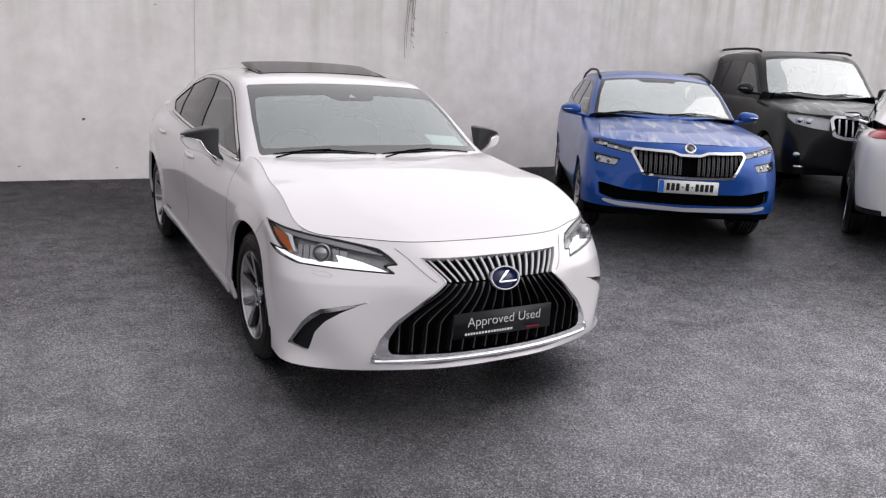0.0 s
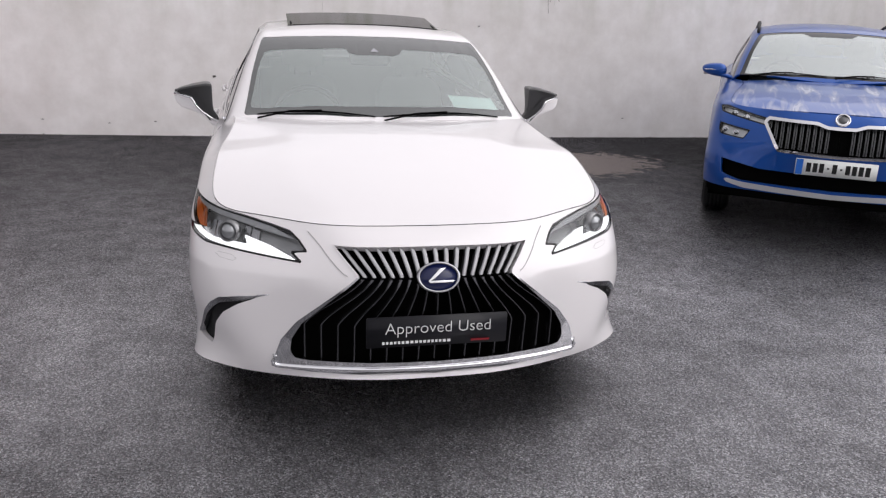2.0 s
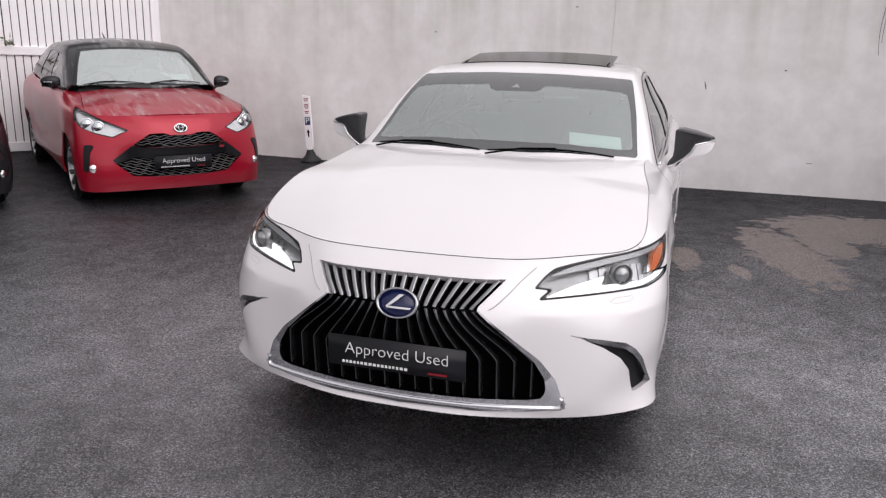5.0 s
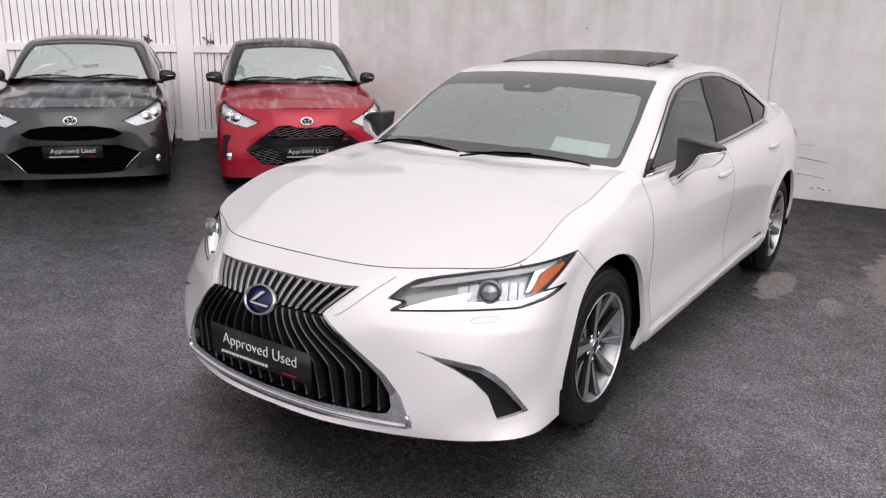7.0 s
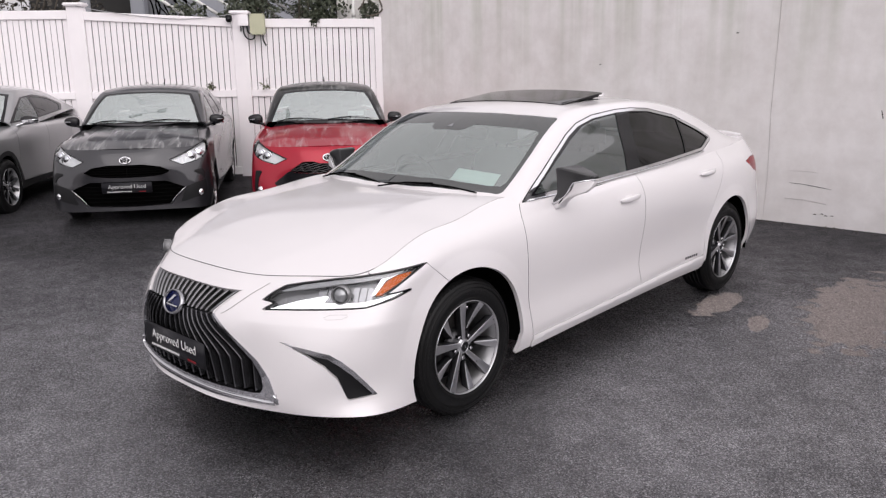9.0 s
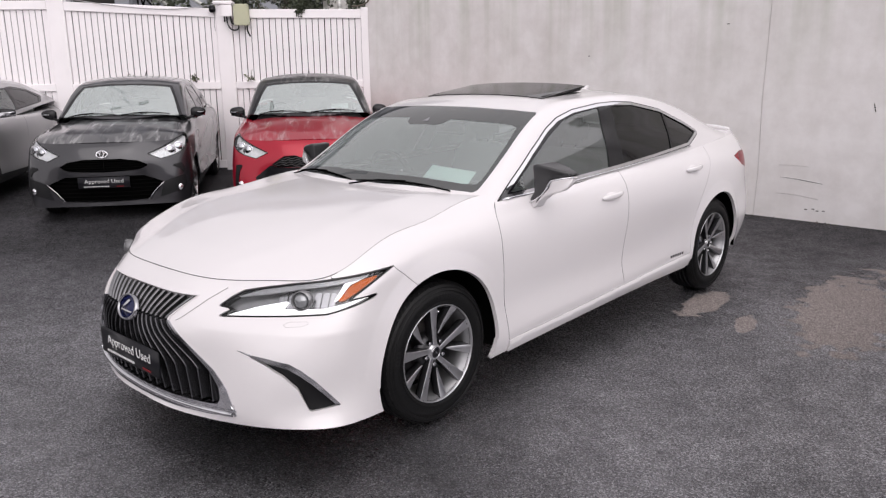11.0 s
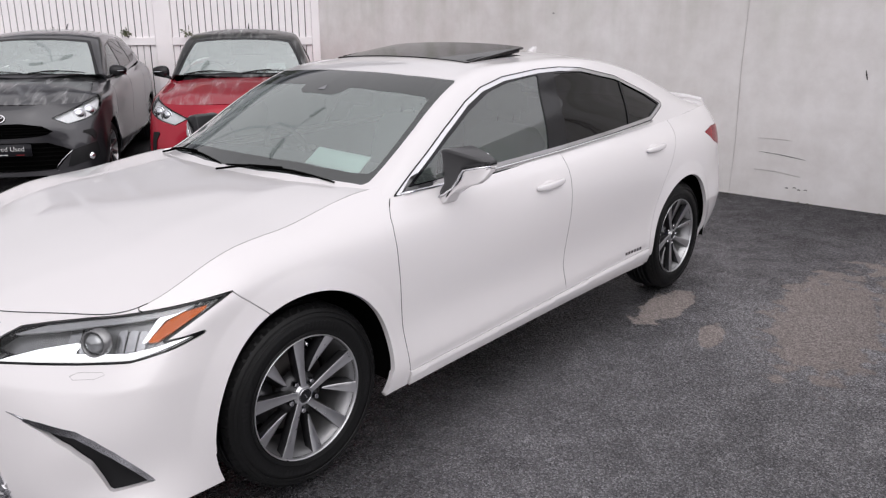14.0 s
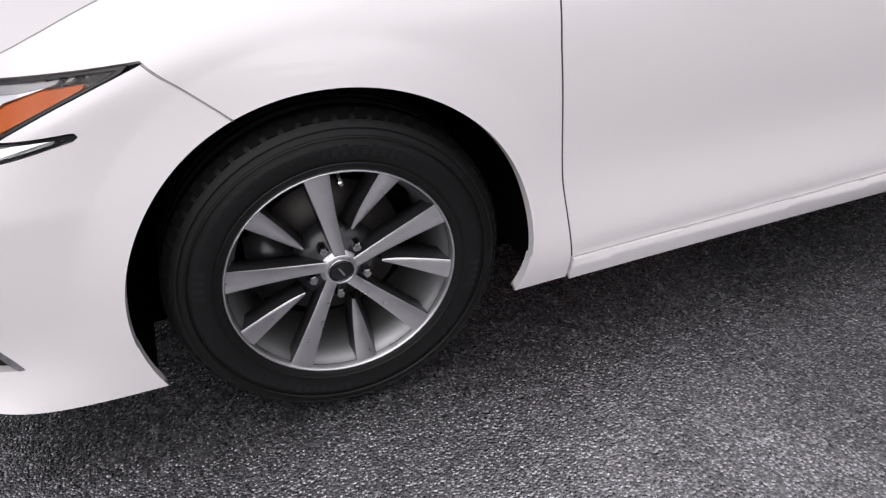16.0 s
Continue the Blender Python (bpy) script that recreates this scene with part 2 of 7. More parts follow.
def grid_surf(P):
    """A Surf from an array of points (a x b x 3); its normals come from the array's slopes, on the side of du x dv."""
    du, dv = np.gradient(P, axis=0), np.gradient(P, axis=1)
    N = np.cross(du, dv)
    N /= np.maximum(np.linalg.norm(N, axis=2, keepdims=True), 1e-12)
    a, b = P.shape[:2]
    i = np.arange(a * b).reshape(a, b)
    Q = np.stack([i[:-1, :-1], i[1:, :-1], i[1:, 1:], i[:-1, 1:]], -1).reshape(-1, 4)
    return Surf(P.reshape(-1, 3), N.reshape(-1, 3), Q)


def poly_sdf(px, py, poly):
    """The signed distance from points to a closed polygon, below 0 inside."""
    p = np.asarray(poly, float)
    d, inside = np.full(px.shape, 1e9), np.zeros(px.shape, bool)
    for (ax, ay), (bx, by) in zip(p, np.roll(p, -1, 0)):
        ex, ey = bx - ax, by - ay
        s = np.clip(((px - ax) * ex + (py - ay) * ey) / max(ex * ex + ey * ey, 1e-12), 0, 1)
        d = np.minimum(d, np.hypot(px - ax - s * ex, py - ay - s * ey))
        if ay != by:
            hit = ((ay > py) != (by > py)) & (px < (bx - ax) * (py - ay) / (by - ay) + ax)
            inside ^= hit
    return np.where(inside, -d, d)


def link_mesh(name, me, mat, parent=None, label="", smooth=True):
    if mat is not None:
        me.materials.append(mat)
    if smooth:
        me.polygons.foreach_set("use_smooth", [True] * len(me.polygons))
    ob = new(name, me)
    ob.parent = parent
    if label:
        ob["label"] = label
    return ob


def panel(name, surf, mat, parent=None, label="", skirt=0.012, weld=False):
    """A Surf as one mesh part, its rim turned inwards by skirt so that the sheet has an edge."""
    faces = [tuple(int(i) for i in f) for f in surf.Q] + list(surf.polys)
    V, N = surf.V, surf.N
    if weld:
        key = {}
        idx = np.arange(len(V))
        for i in np.where(np.abs(V[:, 0]) < 1e-5)[0]:
            idx[i] = key.setdefault((round(V[i, 1], 5), round(V[i, 2], 5)), i)
            N[i, 0] = 0
        faces = [tuple(dict.fromkeys(int(idx[i]) for i in f)) for f in faces]
        faces = [f for f in faces if len(f) > 2]
    nv = len(V)
    if skirt:
        count = {}
        for f in faces:
            for i in range(len(f)):
                a, b = f[i], f[(i + 1) % len(f)]
                if (b, a) in count:
                    del count[(b, a)]
                else:
                    count[(a, b)] = 1
        ends = sorted({i for e in count for i in e})
        m1 = {v: nv + k for k, v in enumerate(ends)}
        m2 = {v: nv + len(ends) + k for k, v in enumerate(ends)}
        nn = N[ends] / np.maximum(np.linalg.norm(N[ends], axis=1, keepdims=True), 1e-9)
        V = np.vstack([V, V[ends], V[ends] - nn * skirt])
        N = np.vstack([N, np.zeros((2 * len(ends), 3))])
        faces += [(m1[b], m1[a], m2[a], m2[b]) for a, b in count]
    me = bpy.data.meshes.new(name)
    me.from_pydata(V.tolist(), [], faces)
    me.update()
    ob = link_mesh(name, me, mat, parent, label)
    me.normals_split_custom_set_from_vertices([tuple(n) for n in N])
    return ob


def part(name, bm, mat, parent=None, label="", smooth=True):
    me = bpy.data.meshes.new(name)
    bm.to_mesh(me)
    bm.free()
    return link_mesh(name, me, mat, parent, label, smooth)


def sharp_bevel(bm, width, segments=2):
    bmesh.ops.bevel(bm, geom=[e for e in bm.edges if len(e.link_faces) == 2 and e.calc_face_angle() > 0.5], offset=width, segments=segments, affect="EDGES", profile=0.6)
    return bm


def box_bm(size, at=(0, 0, 0), bevel=0.0, turn=None):
    bm = bmesh.new()
    bmesh.ops.create_cube(bm, size=1)
    bmesh.ops.scale(bm, vec=size, verts=bm.verts)
    if bevel:
        bmesh.ops.bevel(bm, geom=list(bm.edges), offset=bevel, segments=2, affect="EDGES")
    if turn is not None:
        bmesh.ops.transform(bm, matrix=turn, verts=bm.verts)
    bmesh.ops.translate(bm, vec=at, verts=bm.verts)
    return bm


def lathe_bm(profile, n=48, axis="X"):
    """Turns (radius, along) pairs about an axis."""
    bm = bmesh.new()
    rings = []
    for r, a in profile:
        ring = []
        for k in range(n):
            c, s = math.cos(2 * math.pi * k / n), math.sin(2 * math.pi * k / n)
            ring.append(bm.verts.new((a, r * c, r * s) if axis == "X" else (r * c, r * s, a)))
        rings.append(ring)
    for p, q in zip(rings, rings[1:]):
        for k in range(n):
            bm.faces.new((p[k], p[(k + 1) % n], q[(k + 1) % n], q[k]))
    bmesh.ops.recalc_face_normals(bm, faces=bm.faces)
    return bm


def tube_bm(points, radius, n=8, closed=False):
    """A round bar along points; radius may be one number or one a point."""
    bm = bmesh.new()
    pts = [Vector(p) for p in points]
    rad = [radius] * len(pts) if not isinstance(radius, (list, tuple)) else radius
    rings = []
    up = Vector((0, 0, 1))
    for i, p in enumerate(pts):
        d = (pts[min(i + 1, len(pts) - 1)] - pts[max(i - 1, 0)]).normalized()
        s = d.cross(up)
        s = s.normalized() if s.length > 1e-3 else d.orthogonal().normalized()
        u = s.cross(d)
        rings.append([bm.verts.new(p + (s * math.cos(2 * math.pi * k / n) + u * math.sin(2 * math.pi * k / n)) * rad[i]) for k in range(n)])
    for a, b in zip(rings, rings[1:]):
        for k in range(n):
            bm.faces.new((a[k], a[(k + 1) % n], b[(k + 1) % n], b[k]))
    if not closed:
        bm.faces.new(rings[0][::-1])
        bm.faces.new(rings[-1])
    bmesh.ops.recalc_face_normals(bm, faces=bm.faces)
    return bm


def prism_bm(poly, depth, bevel=0.0, to=None):
    """A flat outline in (x, z), given a depth along y."""
    bm = bmesh.new()
    f = bm.faces.new([bm.verts.new((x, 0, z)) for x, z in poly])
    g = bmesh.ops.extrude_face_region(bm, geom=[f])
    bmesh.ops.translate(bm, vec=(0, depth, 0), verts=[v for v in g["geom"] if isinstance(v, bmesh.types.BMVert)])
    bmesh.ops.recalc_face_normals(bm, faces=bm.faces)
    if bevel:
        sharp_bevel(bm, bevel)
    if to is not None:
        bmesh.ops.transform(bm, matrix=to, verts=bm.verts)
    return bm


def empty(name, at=(0, 0, 0), turn=0.0, pitch=0.0):
    ob = new(name)
    ob.matrix_world = pose(*at, pitch, 0, turn)
    return ob

# ---------------------------------------------------------------- car shells
# Stations run round half the car, from the middle of the nose to the middle of the tail.
def rail(*pts):
    return np.array(pts, float)


ES_BOTTOM = rail((0, 0.012, 0.213), (0.3, 0.032, 0.214), (0.574, 0.116, 0.215), (0.801, 0.258, 0.21), (0.903, 0.43, 0.201), (0.89, 0.62, 0.183), (.88, 1.0, .185), (.882, 1.43, .205),
                 (.882, 1.75, .218), (.882, 2.5, .242), (.882, 3.4, .255), (.88, 3.87, .25), (.835, 4.35, .247), (.66, 4.80, .25), (.45, 4.95, .26), (0, 4.98, .26))
ES_LOW = rail((0, 0.02, 0.25), (0.3, 0.04, 0.25), (0.568, 0.105, 0.255), (0.768, 0.24, 0.265), (0.884, 0.44, 0.275), (0.899, 0.62, 0.28), (.905, 1.0, .28), (.902, 1.43, .272),
              (.902, 1.75, .28), (.902, 2.5, .29), (.904, 3.4, .31), (.91, 3.87, .32), (.868, 4.35, .35), (.70, 4.81, .38), (.46, 4.98, .40), (0, 5.0, .40))
ES_MID = rail((0, -0.012, 0.46), (0.3, 0.015, 0.465), (0.585, 0.12, 0.48), (0.806, 0.272, 0.49), (0.906, 0.46, 0.49), (0.914, 0.65, 0.5), (.918, 1.0, .50), (.897, 1.43, .46),
              (.890, 1.75, .46), (.890, 2.5, .47), (.905, 3.4, .52), (.925, 3.87, .55), (.875, 4.35, .60), (.705, 4.83, .62), (.47, 5.0, .64), (0, 5.02, .64))
ES_WAIST = rail((0, 0, 0.62), (0.28, 0.02, 0.615), (0.48, 0.135, 0.64), (0.735, 0.33, 0.665), (0.893, 0.52, 0.69), (0.896, 0.68, 0.7), (0.907, 1, 0.72), (.905, 1.43, .70),
                (.903, 1.75, .70), (.908, 2.5, .72), (.915, 3.4, .76), (.92, 3.87, .78), (.868, 4.35, .80), (.695, 4.77, .82), (.47, 4.95, .84), (0, 4.98, .84))
ES_SHOULDER = rail((0, 0.072, 0.712), (0.29, 0.095, 0.712), (0.445, 0.18, 0.715), (0.707, 0.345, 0.718), (0.87, 0.535, 0.746), (0.878, 0.7, 0.801), (0.869, 1, 0.873), (0.862, 1.43, 0.893),
                   (.872, 1.75, .892), (.885, 2.5, .905), (.885, 3.4, .94), (.88, 3.87, .955), (.825, 4.35, .965), (.68, 4.71, .96), (.45, 4.88, .97), (0, 4.92, .975))
ES_TOP = rail((0, 0.155, 0.768), (0.29, 0.17, 0.769), (0.445, 0.228, 0.768), (0.647, 0.355, 0.774), (0.801, 0.51, 0.809), (0.806, 0.7, 0.885), (0.789, 1, 0.932), (0.751, 1.43, 0.991),
              (.812, 1.75, .974), (.824, 2.5, .991), (.813, 3.4, 1.022), (.785, 3.87, 1.045), (.725, 4.35, 1.065), (.62, 4.66, 1.08), (.40, 4.78, 1.085), (0, 4.82, 1.09))



class Shell:
    """A car's outer surfaces: the sides (a ring of rails), the bonnet, the tail deck and the cabin (a loft along y)."""

    def __init__(self, rails, cabin, cell=0.011, cowl=1.28, hood_crown=0.0, z_cut=None):
        self.rails, self.cabin, self.cell = rails, cabin, cell
        K = len(rails[0])
        mid = rails[len(rails) // 2]
        seg = np.linalg.norm(np.diff(mid, axis=0), axis=1)
        self.t = np.r_[0, np.cumsum(seg)]
        self.s = np.linspace(0, self.t[-1], int(self.t[-1] / cell))
        self.ring = self.side_points(self.s)
        self.side = grid_surf(self.ring)
        top = spl(self.t, rails[-1], self.s)
        self.top, self.kt = top, self.t
        self.hood = self.make_hood(cowl, hood_crown)
        self.deck = self.make_deck()
        self.cab = self.make_cabin()

    def side_points(self, s):
        R = np.array([spl(self.t, r, s) for r in self.rails])
        hv = np.r_[0, np.cumsum(np.linalg.norm(np.diff(R, axis=0), axis=2).mean(1))]
        v = np.linspace(0, hv[-1], int(hv[-1] / self.cell))
        flat = spl(hv, R.reshape(len(R), -1), v).reshape(len(v), len(s), 3)
        return flat.transpose(1, 0, 2)

    def make_hood(self, cowl, crown):
        """Rows run from the nose edge back to the cowl, each from the middle to the side edge."""
        t2, t7 = self.t[2], self.t[7]
        n = int((self.rails[-1][7][1]) / self.cell)
        sp = np.linspace(t2, t7, n)
        edge = spl(self.t, self.rails[-1], sp)
        m = int(0.85 / self.cell)
        q = np.linspace(0, 1, m)
        edge_gap = self.cabin.get('gap', 0.003)
        front = spl(self.t, self.rails[-1], np.linspace(0, t2, m))
        fx, fy, fz = front[:, 0] / front[-1, 0], (front[:, 1] - front[0, 1]) / (front[-1, 1] - front[0, 1]), (front[:, 2] - front[0, 2])
        p = (sp - t2) / (t7 - t2)
        y0, z0 = front[0, 1], front[0, 2]
        ye, ze = edge[-1, 1], edge[-1, 2]
        yc = y0 + (cowl - y0) * p
        zc = pch(self.cabin["hood_y"], self.cabin["hood_z"], yc)
        P = np.zeros((n, m, 3))
        for i in range(n):
            w = math.exp(-p[i] * 6)
            f = w * fy + (1 - w) * q ** 2
            x = edge[i, 0] * (w * fx + (1 - w) * q)
            g = w * (fz / max(abs(fz[-1]), 1e-6) if abs(fz[-1]) > 1e-6 else q ** 2) + (1 - w) * q ** 2.8
            bump = crown * (1 - w) * np.exp(-((q - 0.62) / 0.10) ** 2) * (1 - 0.6 * p[i])
            P[i, :, 0], P[i, :, 1], P[i, :, 2] = x, yc[i] + (edge[i, 1] - yc[i]) * f, zc[i] + (edge[i, 2] - zc[i]) * g + bump
        P[:, :, 0] *= 1 - edge_gap / np.maximum(edge[:, 0], .3)[:, None]
        P[:, :, 1] += edge_gap * np.exp(-p * 30)[:, None] * (1 - q ** 3)[None, :]
        return grid_surf(P[:, ::-1])

    def make_deck(self):
        ta, tb = self.t[11], self.t[15]
        m = 60
        e = spl(self.t, self.rails[-1], np.linspace(ta, tb, 70))
        q = np.linspace(0, 1, m)
        P = np.zeros((70, m, 3))
        for i in range(70):
            P[i, :, 0] = e[i, 0] * (1 - q)
            P[i, :, 1] = e[i, 1]
            P[i, :, 2] = e[i, 2] + 0.03 * (1 - (1 - q) ** 2) * (e[i, 0] / 0.8)
        return grid_surf(P)

    def make_cabin(self):
        """Cross sections along y: belt, bulged side, roof edge, roof, middle."""
        c = self.cabin
        ys = np.arange(c["y"][0], c["y"][1], self.cell)
        xb, zb = pch(c["belt_y"], c["belt_x"], ys), pch(c["belt_y"], c["belt_z"], ys)
        xc, zc = spl(c["cant_y"], np.array([c["cant_x"], c["cant_z"]]).T, ys).T
        zt = spl(c["roof_y"], c["roof_z"], ys)
        m = int(1.35 / self.cell)
        out = np.zeros((len(ys), m, 3))
        for i, y in enumerate(ys):
            b, k, t = np.array([xb[i], zb[i]]), np.array([xc[i], zc[i]]), np.array([0, max(zt[i], zc[i] + 0.004)])
            d = k - b
            L = max(np.hypot(*d), 1e-6)
            nrm = np.array([d[1], -d[0]]) / L
            bulge = c.get("bulge", 0.02) * min(1, L / 0.35)
            h = t[1] - k[1]
            pts = np.array([b, b + d * 0.33 + nrm * bulge * 0.9, b + d * 0.66 + nrm * bulge * 0.9, k,
                            [k[0] * 0.92, k[1] + h * 0.20], [k[0] * 0.80, k[1] + h * 0.42], [k[0] * 0.5, k[1] + h * 0.80], [k[0] * 0.25, k[1] + h * 0.95], t])
            l = np.r_[0, np.cumsum(np.linalg.norm(np.diff(pts, axis=0), axis=1) + 1e-4)]
            g = spl(l, pts, np.linspace(0, l[-1], m))
            out[i, :, 0], out[i, :, 1], out[i, :, 2] = g[:, 0], y, g[:, 1]
        return grid_surf(out)


ES_CABIN = dict(
    y=(1.16, 4.80), bulge=0.022,
    hood_y=(0.15, 0.35, 0.7, 1.1, 1.4), hood_z=(0.768, 0.846, 0.927, 0.980, 1.003),
    belt_y=(1.16, 1.5, 2.5, 3.4, 3.87, 4.35, 4.80), belt_x=(0.775, 0.805, 0.822, 0.812, 0.785, 0.725, 0.55), belt_z=(0.92, 0.955, 0.98, 1.015, 1.045, 1.065, 1.08),
    cant_y=(1.16, 1.45, 1.8, 2.11, 2.5, 2.9, 3.3, 3.7, 4.1, 4.45, 4.8), cant_x=(0.77, 0.765, 0.685, 0.615, 0.592, 0.588, 0.582, 0.585, 0.60, 0.62, 0.58),
    cant_z=(0.925, 0.975, 1.19, 1.352, 1.403, 1.415, 1.394, 1.326, 1.205, 1.092, 1.07),
    roof_y=(1.16, 1.28, 1.6, 2.0, 2.3, 2.75, 3.2, 3.6, 4.0, 4.45, 4.8), roof_z=(0.91, 0.985, 1.175, 1.362, 1.425, 1.452, 1.445, 1.395, 1.278, 1.115, 1.09))



def wheel(parent, at, side, r=0.334, rim=0.228, width=0.215, spokes=10, bright=None, dark=None, twist=0.006, turn=0.0, cap=None):
    """A road wheel: tyre with tread blocks, rim, disc, twisted spokes, nuts and cap. side: +1 faces +x."""
    bright, dark = bright or M_ALLOY, dark or M_ALLOYDARK
    w = width / 2
    root = new("wheel")
    root.parent = parent
    root.matrix_local = pose(*at, 0, 0, 180 if side < 0 else 0)
    prof = [(rim - .008, -w + .012), (rim + .006, -w), (rim + .05, -w - .005), (r - .03, -w + .003), (r - .008, -w + .016), (r - .001, -w + .034)]
    groove = []
    for g in (-.045, -.015, .015, .045):
        groove += [(r, g - .007), (r - .007, g - .005), (r - .007, g + .005), (r, g + .007)]
    prof += groove + [(r - .001, w - .034), (r - .008, w - .016), (r - .03, w - .003), (rim + .052, w + .005), (rim + .048, w + .0065), (rim + .03, w + .0055), (rim + .006, w), (rim - .008, w - .012)]
    tyre = part("tyre", lathe_bm(prof, 72), M_TYRE, root)
    bm = bmesh.new()
    for k in range(64):
        a = 2 * math.pi * k / 64
        geo = bmesh.ops.create_cube(bm, size=1, matrix=Matrix.Rotation(a, 4, "X") @ Matrix.Translation((w - .022, 0, r - .0065)) @ Matrix.Rotation(0.5, 4, "Y") @ Matrix.Diagonal((.024, .021, .003, 1)))
    part("tread", bm, M_TYRE, root, smooth=False)
    part("rim", lathe_bm([(rim + .001, w - .004), (rim, w + .001), (rim - .002, w + .001), (rim - .004, w - .002), (rim - .006, w - .008)], 72), bright, root)
    part("rim_barrel", lathe_bm([(rim - .006, w - .008), (rim - .010, w - .020), (rim - .013, w - .024), (rim - .030, w - .075), (rim - .031, -w + .03)], 72), M_BARREL, root)
    # raised rings and plain raised marks on the sidewall
    for rr in (rim + .016, rim + .066, r - .024):
        part("sidewall_ring", lathe_bm([(rr - .0022, w - .001), (rr, w + (.0075 if rr < r - .03 else .0005)), (rr + .0022, w - .001)], 72), M_TYRE, tyre)
    for a0, count in ((-.62, 9), (2.55, 7), (1.15, 4), (-2.0, 4)):
        for k in range(count):
            bm = box_bm((.004, .012, .019 if k % 3 else .022), (w + .0045, 0, rim + .042), .001)
            bmesh.ops.rotate(bm, cent=(0, 0, 0), matrix=Matrix.Rotation(turn + a0 + .066 * k, 3, "X"), verts=bm.verts)
            part("sidewall_mark", bm, M_TYREMARK, tyre, smooth=False)
    part("brake_disc", lathe_bm([(.05, -.012), (.152, -.012), (.152, -.034), (.05, -.034)], 48), M_DISC, root)
    part("caliper", box_bm((.05, .09, .16), (-.01, -.125, .0), .012), M_ALLOYDARK, root)
    # black disc closes the wheel, its colour standing in for the shade behind
    part("wheel_back", lathe_bm([(.001, -.06), (rim - .032, -.06)], 40), M_VOID, root)
    for k in range(spokes):
        a = 2 * math.pi * k / spokes + turn
        long = k % 2 == 0
        face, flank = bmesh.new(), bmesh.new()
        A, B = [], []
        for f in np.linspace(0, 1, 11):
            # every second spoke runs to the hub; the others rise to a point beside the nuts
            inner = 0.026 if long else 0.086
            rad = inner + (rim - 0.005 - inner) * f
            half = ((0.0115 + 0.0125 * f ** 1.5) if long else (0.0025 + 0.0190 * f ** 0.8)) * 10 / spokes
            off = (twist * (1 - f) ** 1.3 if long else -twist * 1.6 * (1 - f)) 
            x = w - (0.030 if long else 0.040) + (0.025 if long else 0.034) * f ** 1.3
            A.append([(x - .001, off - half, rad), (x + .0008, off - half * .8, rad), (x + .0008, off + half * .8, rad), (x - .001, off + half, rad)])
            deep, lean = .036, (.006 if long else .016) * (1 - .4 * f)
            B.append([(x - .0012, off - half, rad), (x - .012, off - half - lean * .3, rad), (x - deep, off - half - lean, rad), (x - deep, off + half + lean * .5, rad), (x - .012, off + half + .001, rad), (x - .0012, off + half, rad)])
        for bm, rows in ((face, A), (flank, B)):
            vs = [[bm.verts.new(p) for p in row] for row in rows]
            for p, q in zip(vs, vs[1:]):
                for j in range(len(p) - 1):
                    bm.faces.new((p[j], p[j + 1], q[j + 1], q[j]))
            bmesh.ops.rotate(bm, cent=(0, 0, 0), matrix=Matrix.Rotation(a, 3, "X"), verts=bm.verts)
            bmesh.ops.recalc_face_normals(bm, faces=bm.faces)
        sp = part("spoke", face, bright, root)
        part("spoke_flank", flank, dark, sp)
    part("hub", lathe_bm([(.026, w - .027), (.031, w - .0275), (.034, w - .030), (.040, w - .036)], 40), bright, root)
    part("hub_pocket", lathe_bm([(.040, w - .036), (.060, w - .050), (.078, w - .056), (.086, w - .085)], 40), dark, root)
    part("centre_cap", lathe_bm([(.0005, w - .0215), (.018, w - .022), (.0235, w - .0235), (.0245, w - .028)], 32), M_BLACKGLOSS, root)
    part("cap_ring", lathe_bm([(.0245, w - .0265), (.0252, w - .0215), (.0262, w - .0215), (.0270, w - .027)], 32), M_DARKCHROME, root)
    part("cap_mark", box_bm((.002, .004, .022), (w - .021, 0, .0), 0, Matrix.Rotation(.5, 4, "X")), M_DARKCHROME, root, smooth=False)
    for k in range(5):
        a = 2 * math.pi * k / 5 + turn + .41
        bm = lathe_bm([(.0005, w - .026), (.008, w - .026), (.0105, w - .030), (.0105, w - .056)], 6)
        bmesh.ops.translate(bm, vec=(0, -.057 * math.sin(a), .057 * math.cos(a)), verts=bm.verts)
        part("wheel_nut", bm, M_DARKCHROME, root, smooth=False)
    bm = tube_bm([(w - .045, 0, rim - .03), (w - .018, 0, rim - .036)], .0055, 8)
    bmesh.ops.rotate(bm, cent=(0, 0, 0), matrix=Matrix.Rotation(turn - .21, 3, "X"), verts=bm.verts)
    part("valve", bm, M_CHROME, root)
    return root

# ---------------------------------------------------------------- the yard
FENCE_DIR = radians(46)
FN = Vector((-math.sin(FENCE_DIR), math.cos(FENCE_DIR)))
CORNER = Vector((-6.05, 6.87))


def ground_z(x, y):
    """The tarmac climbs gently towards the fence."""
    s = x * FN.x + y * FN.y - 4.9
    return 0.015 * (s if s > 0.4 else (max(0, s + 0.4) ** 2) / 1.6) if s < 5.2 else 0.08


def make_ground():
    bm = bmesh.new()
    xs = [-400, -120, -40, -20] + [-14 + 0.5 * i for i in range(53)] + [20, 40, 120, 400]
    ys = [-400, -120, -40, -20] + [-8 + 0.5 * i for i in range(33)] + [12, 20, 40, 120, 400]
    vs = [[bm.verts.new((x, y, ground_z(x, y))) for y in ys] for x in xs]
    for i in range(len(xs) - 1):
        for j in range(len(ys) - 1):
            bm.faces.new((vs[i][j], vs[i + 1][j], vs[i + 1][j + 1], vs[i][j + 1]))
    return part("ground", bm, M_ASPHALT)


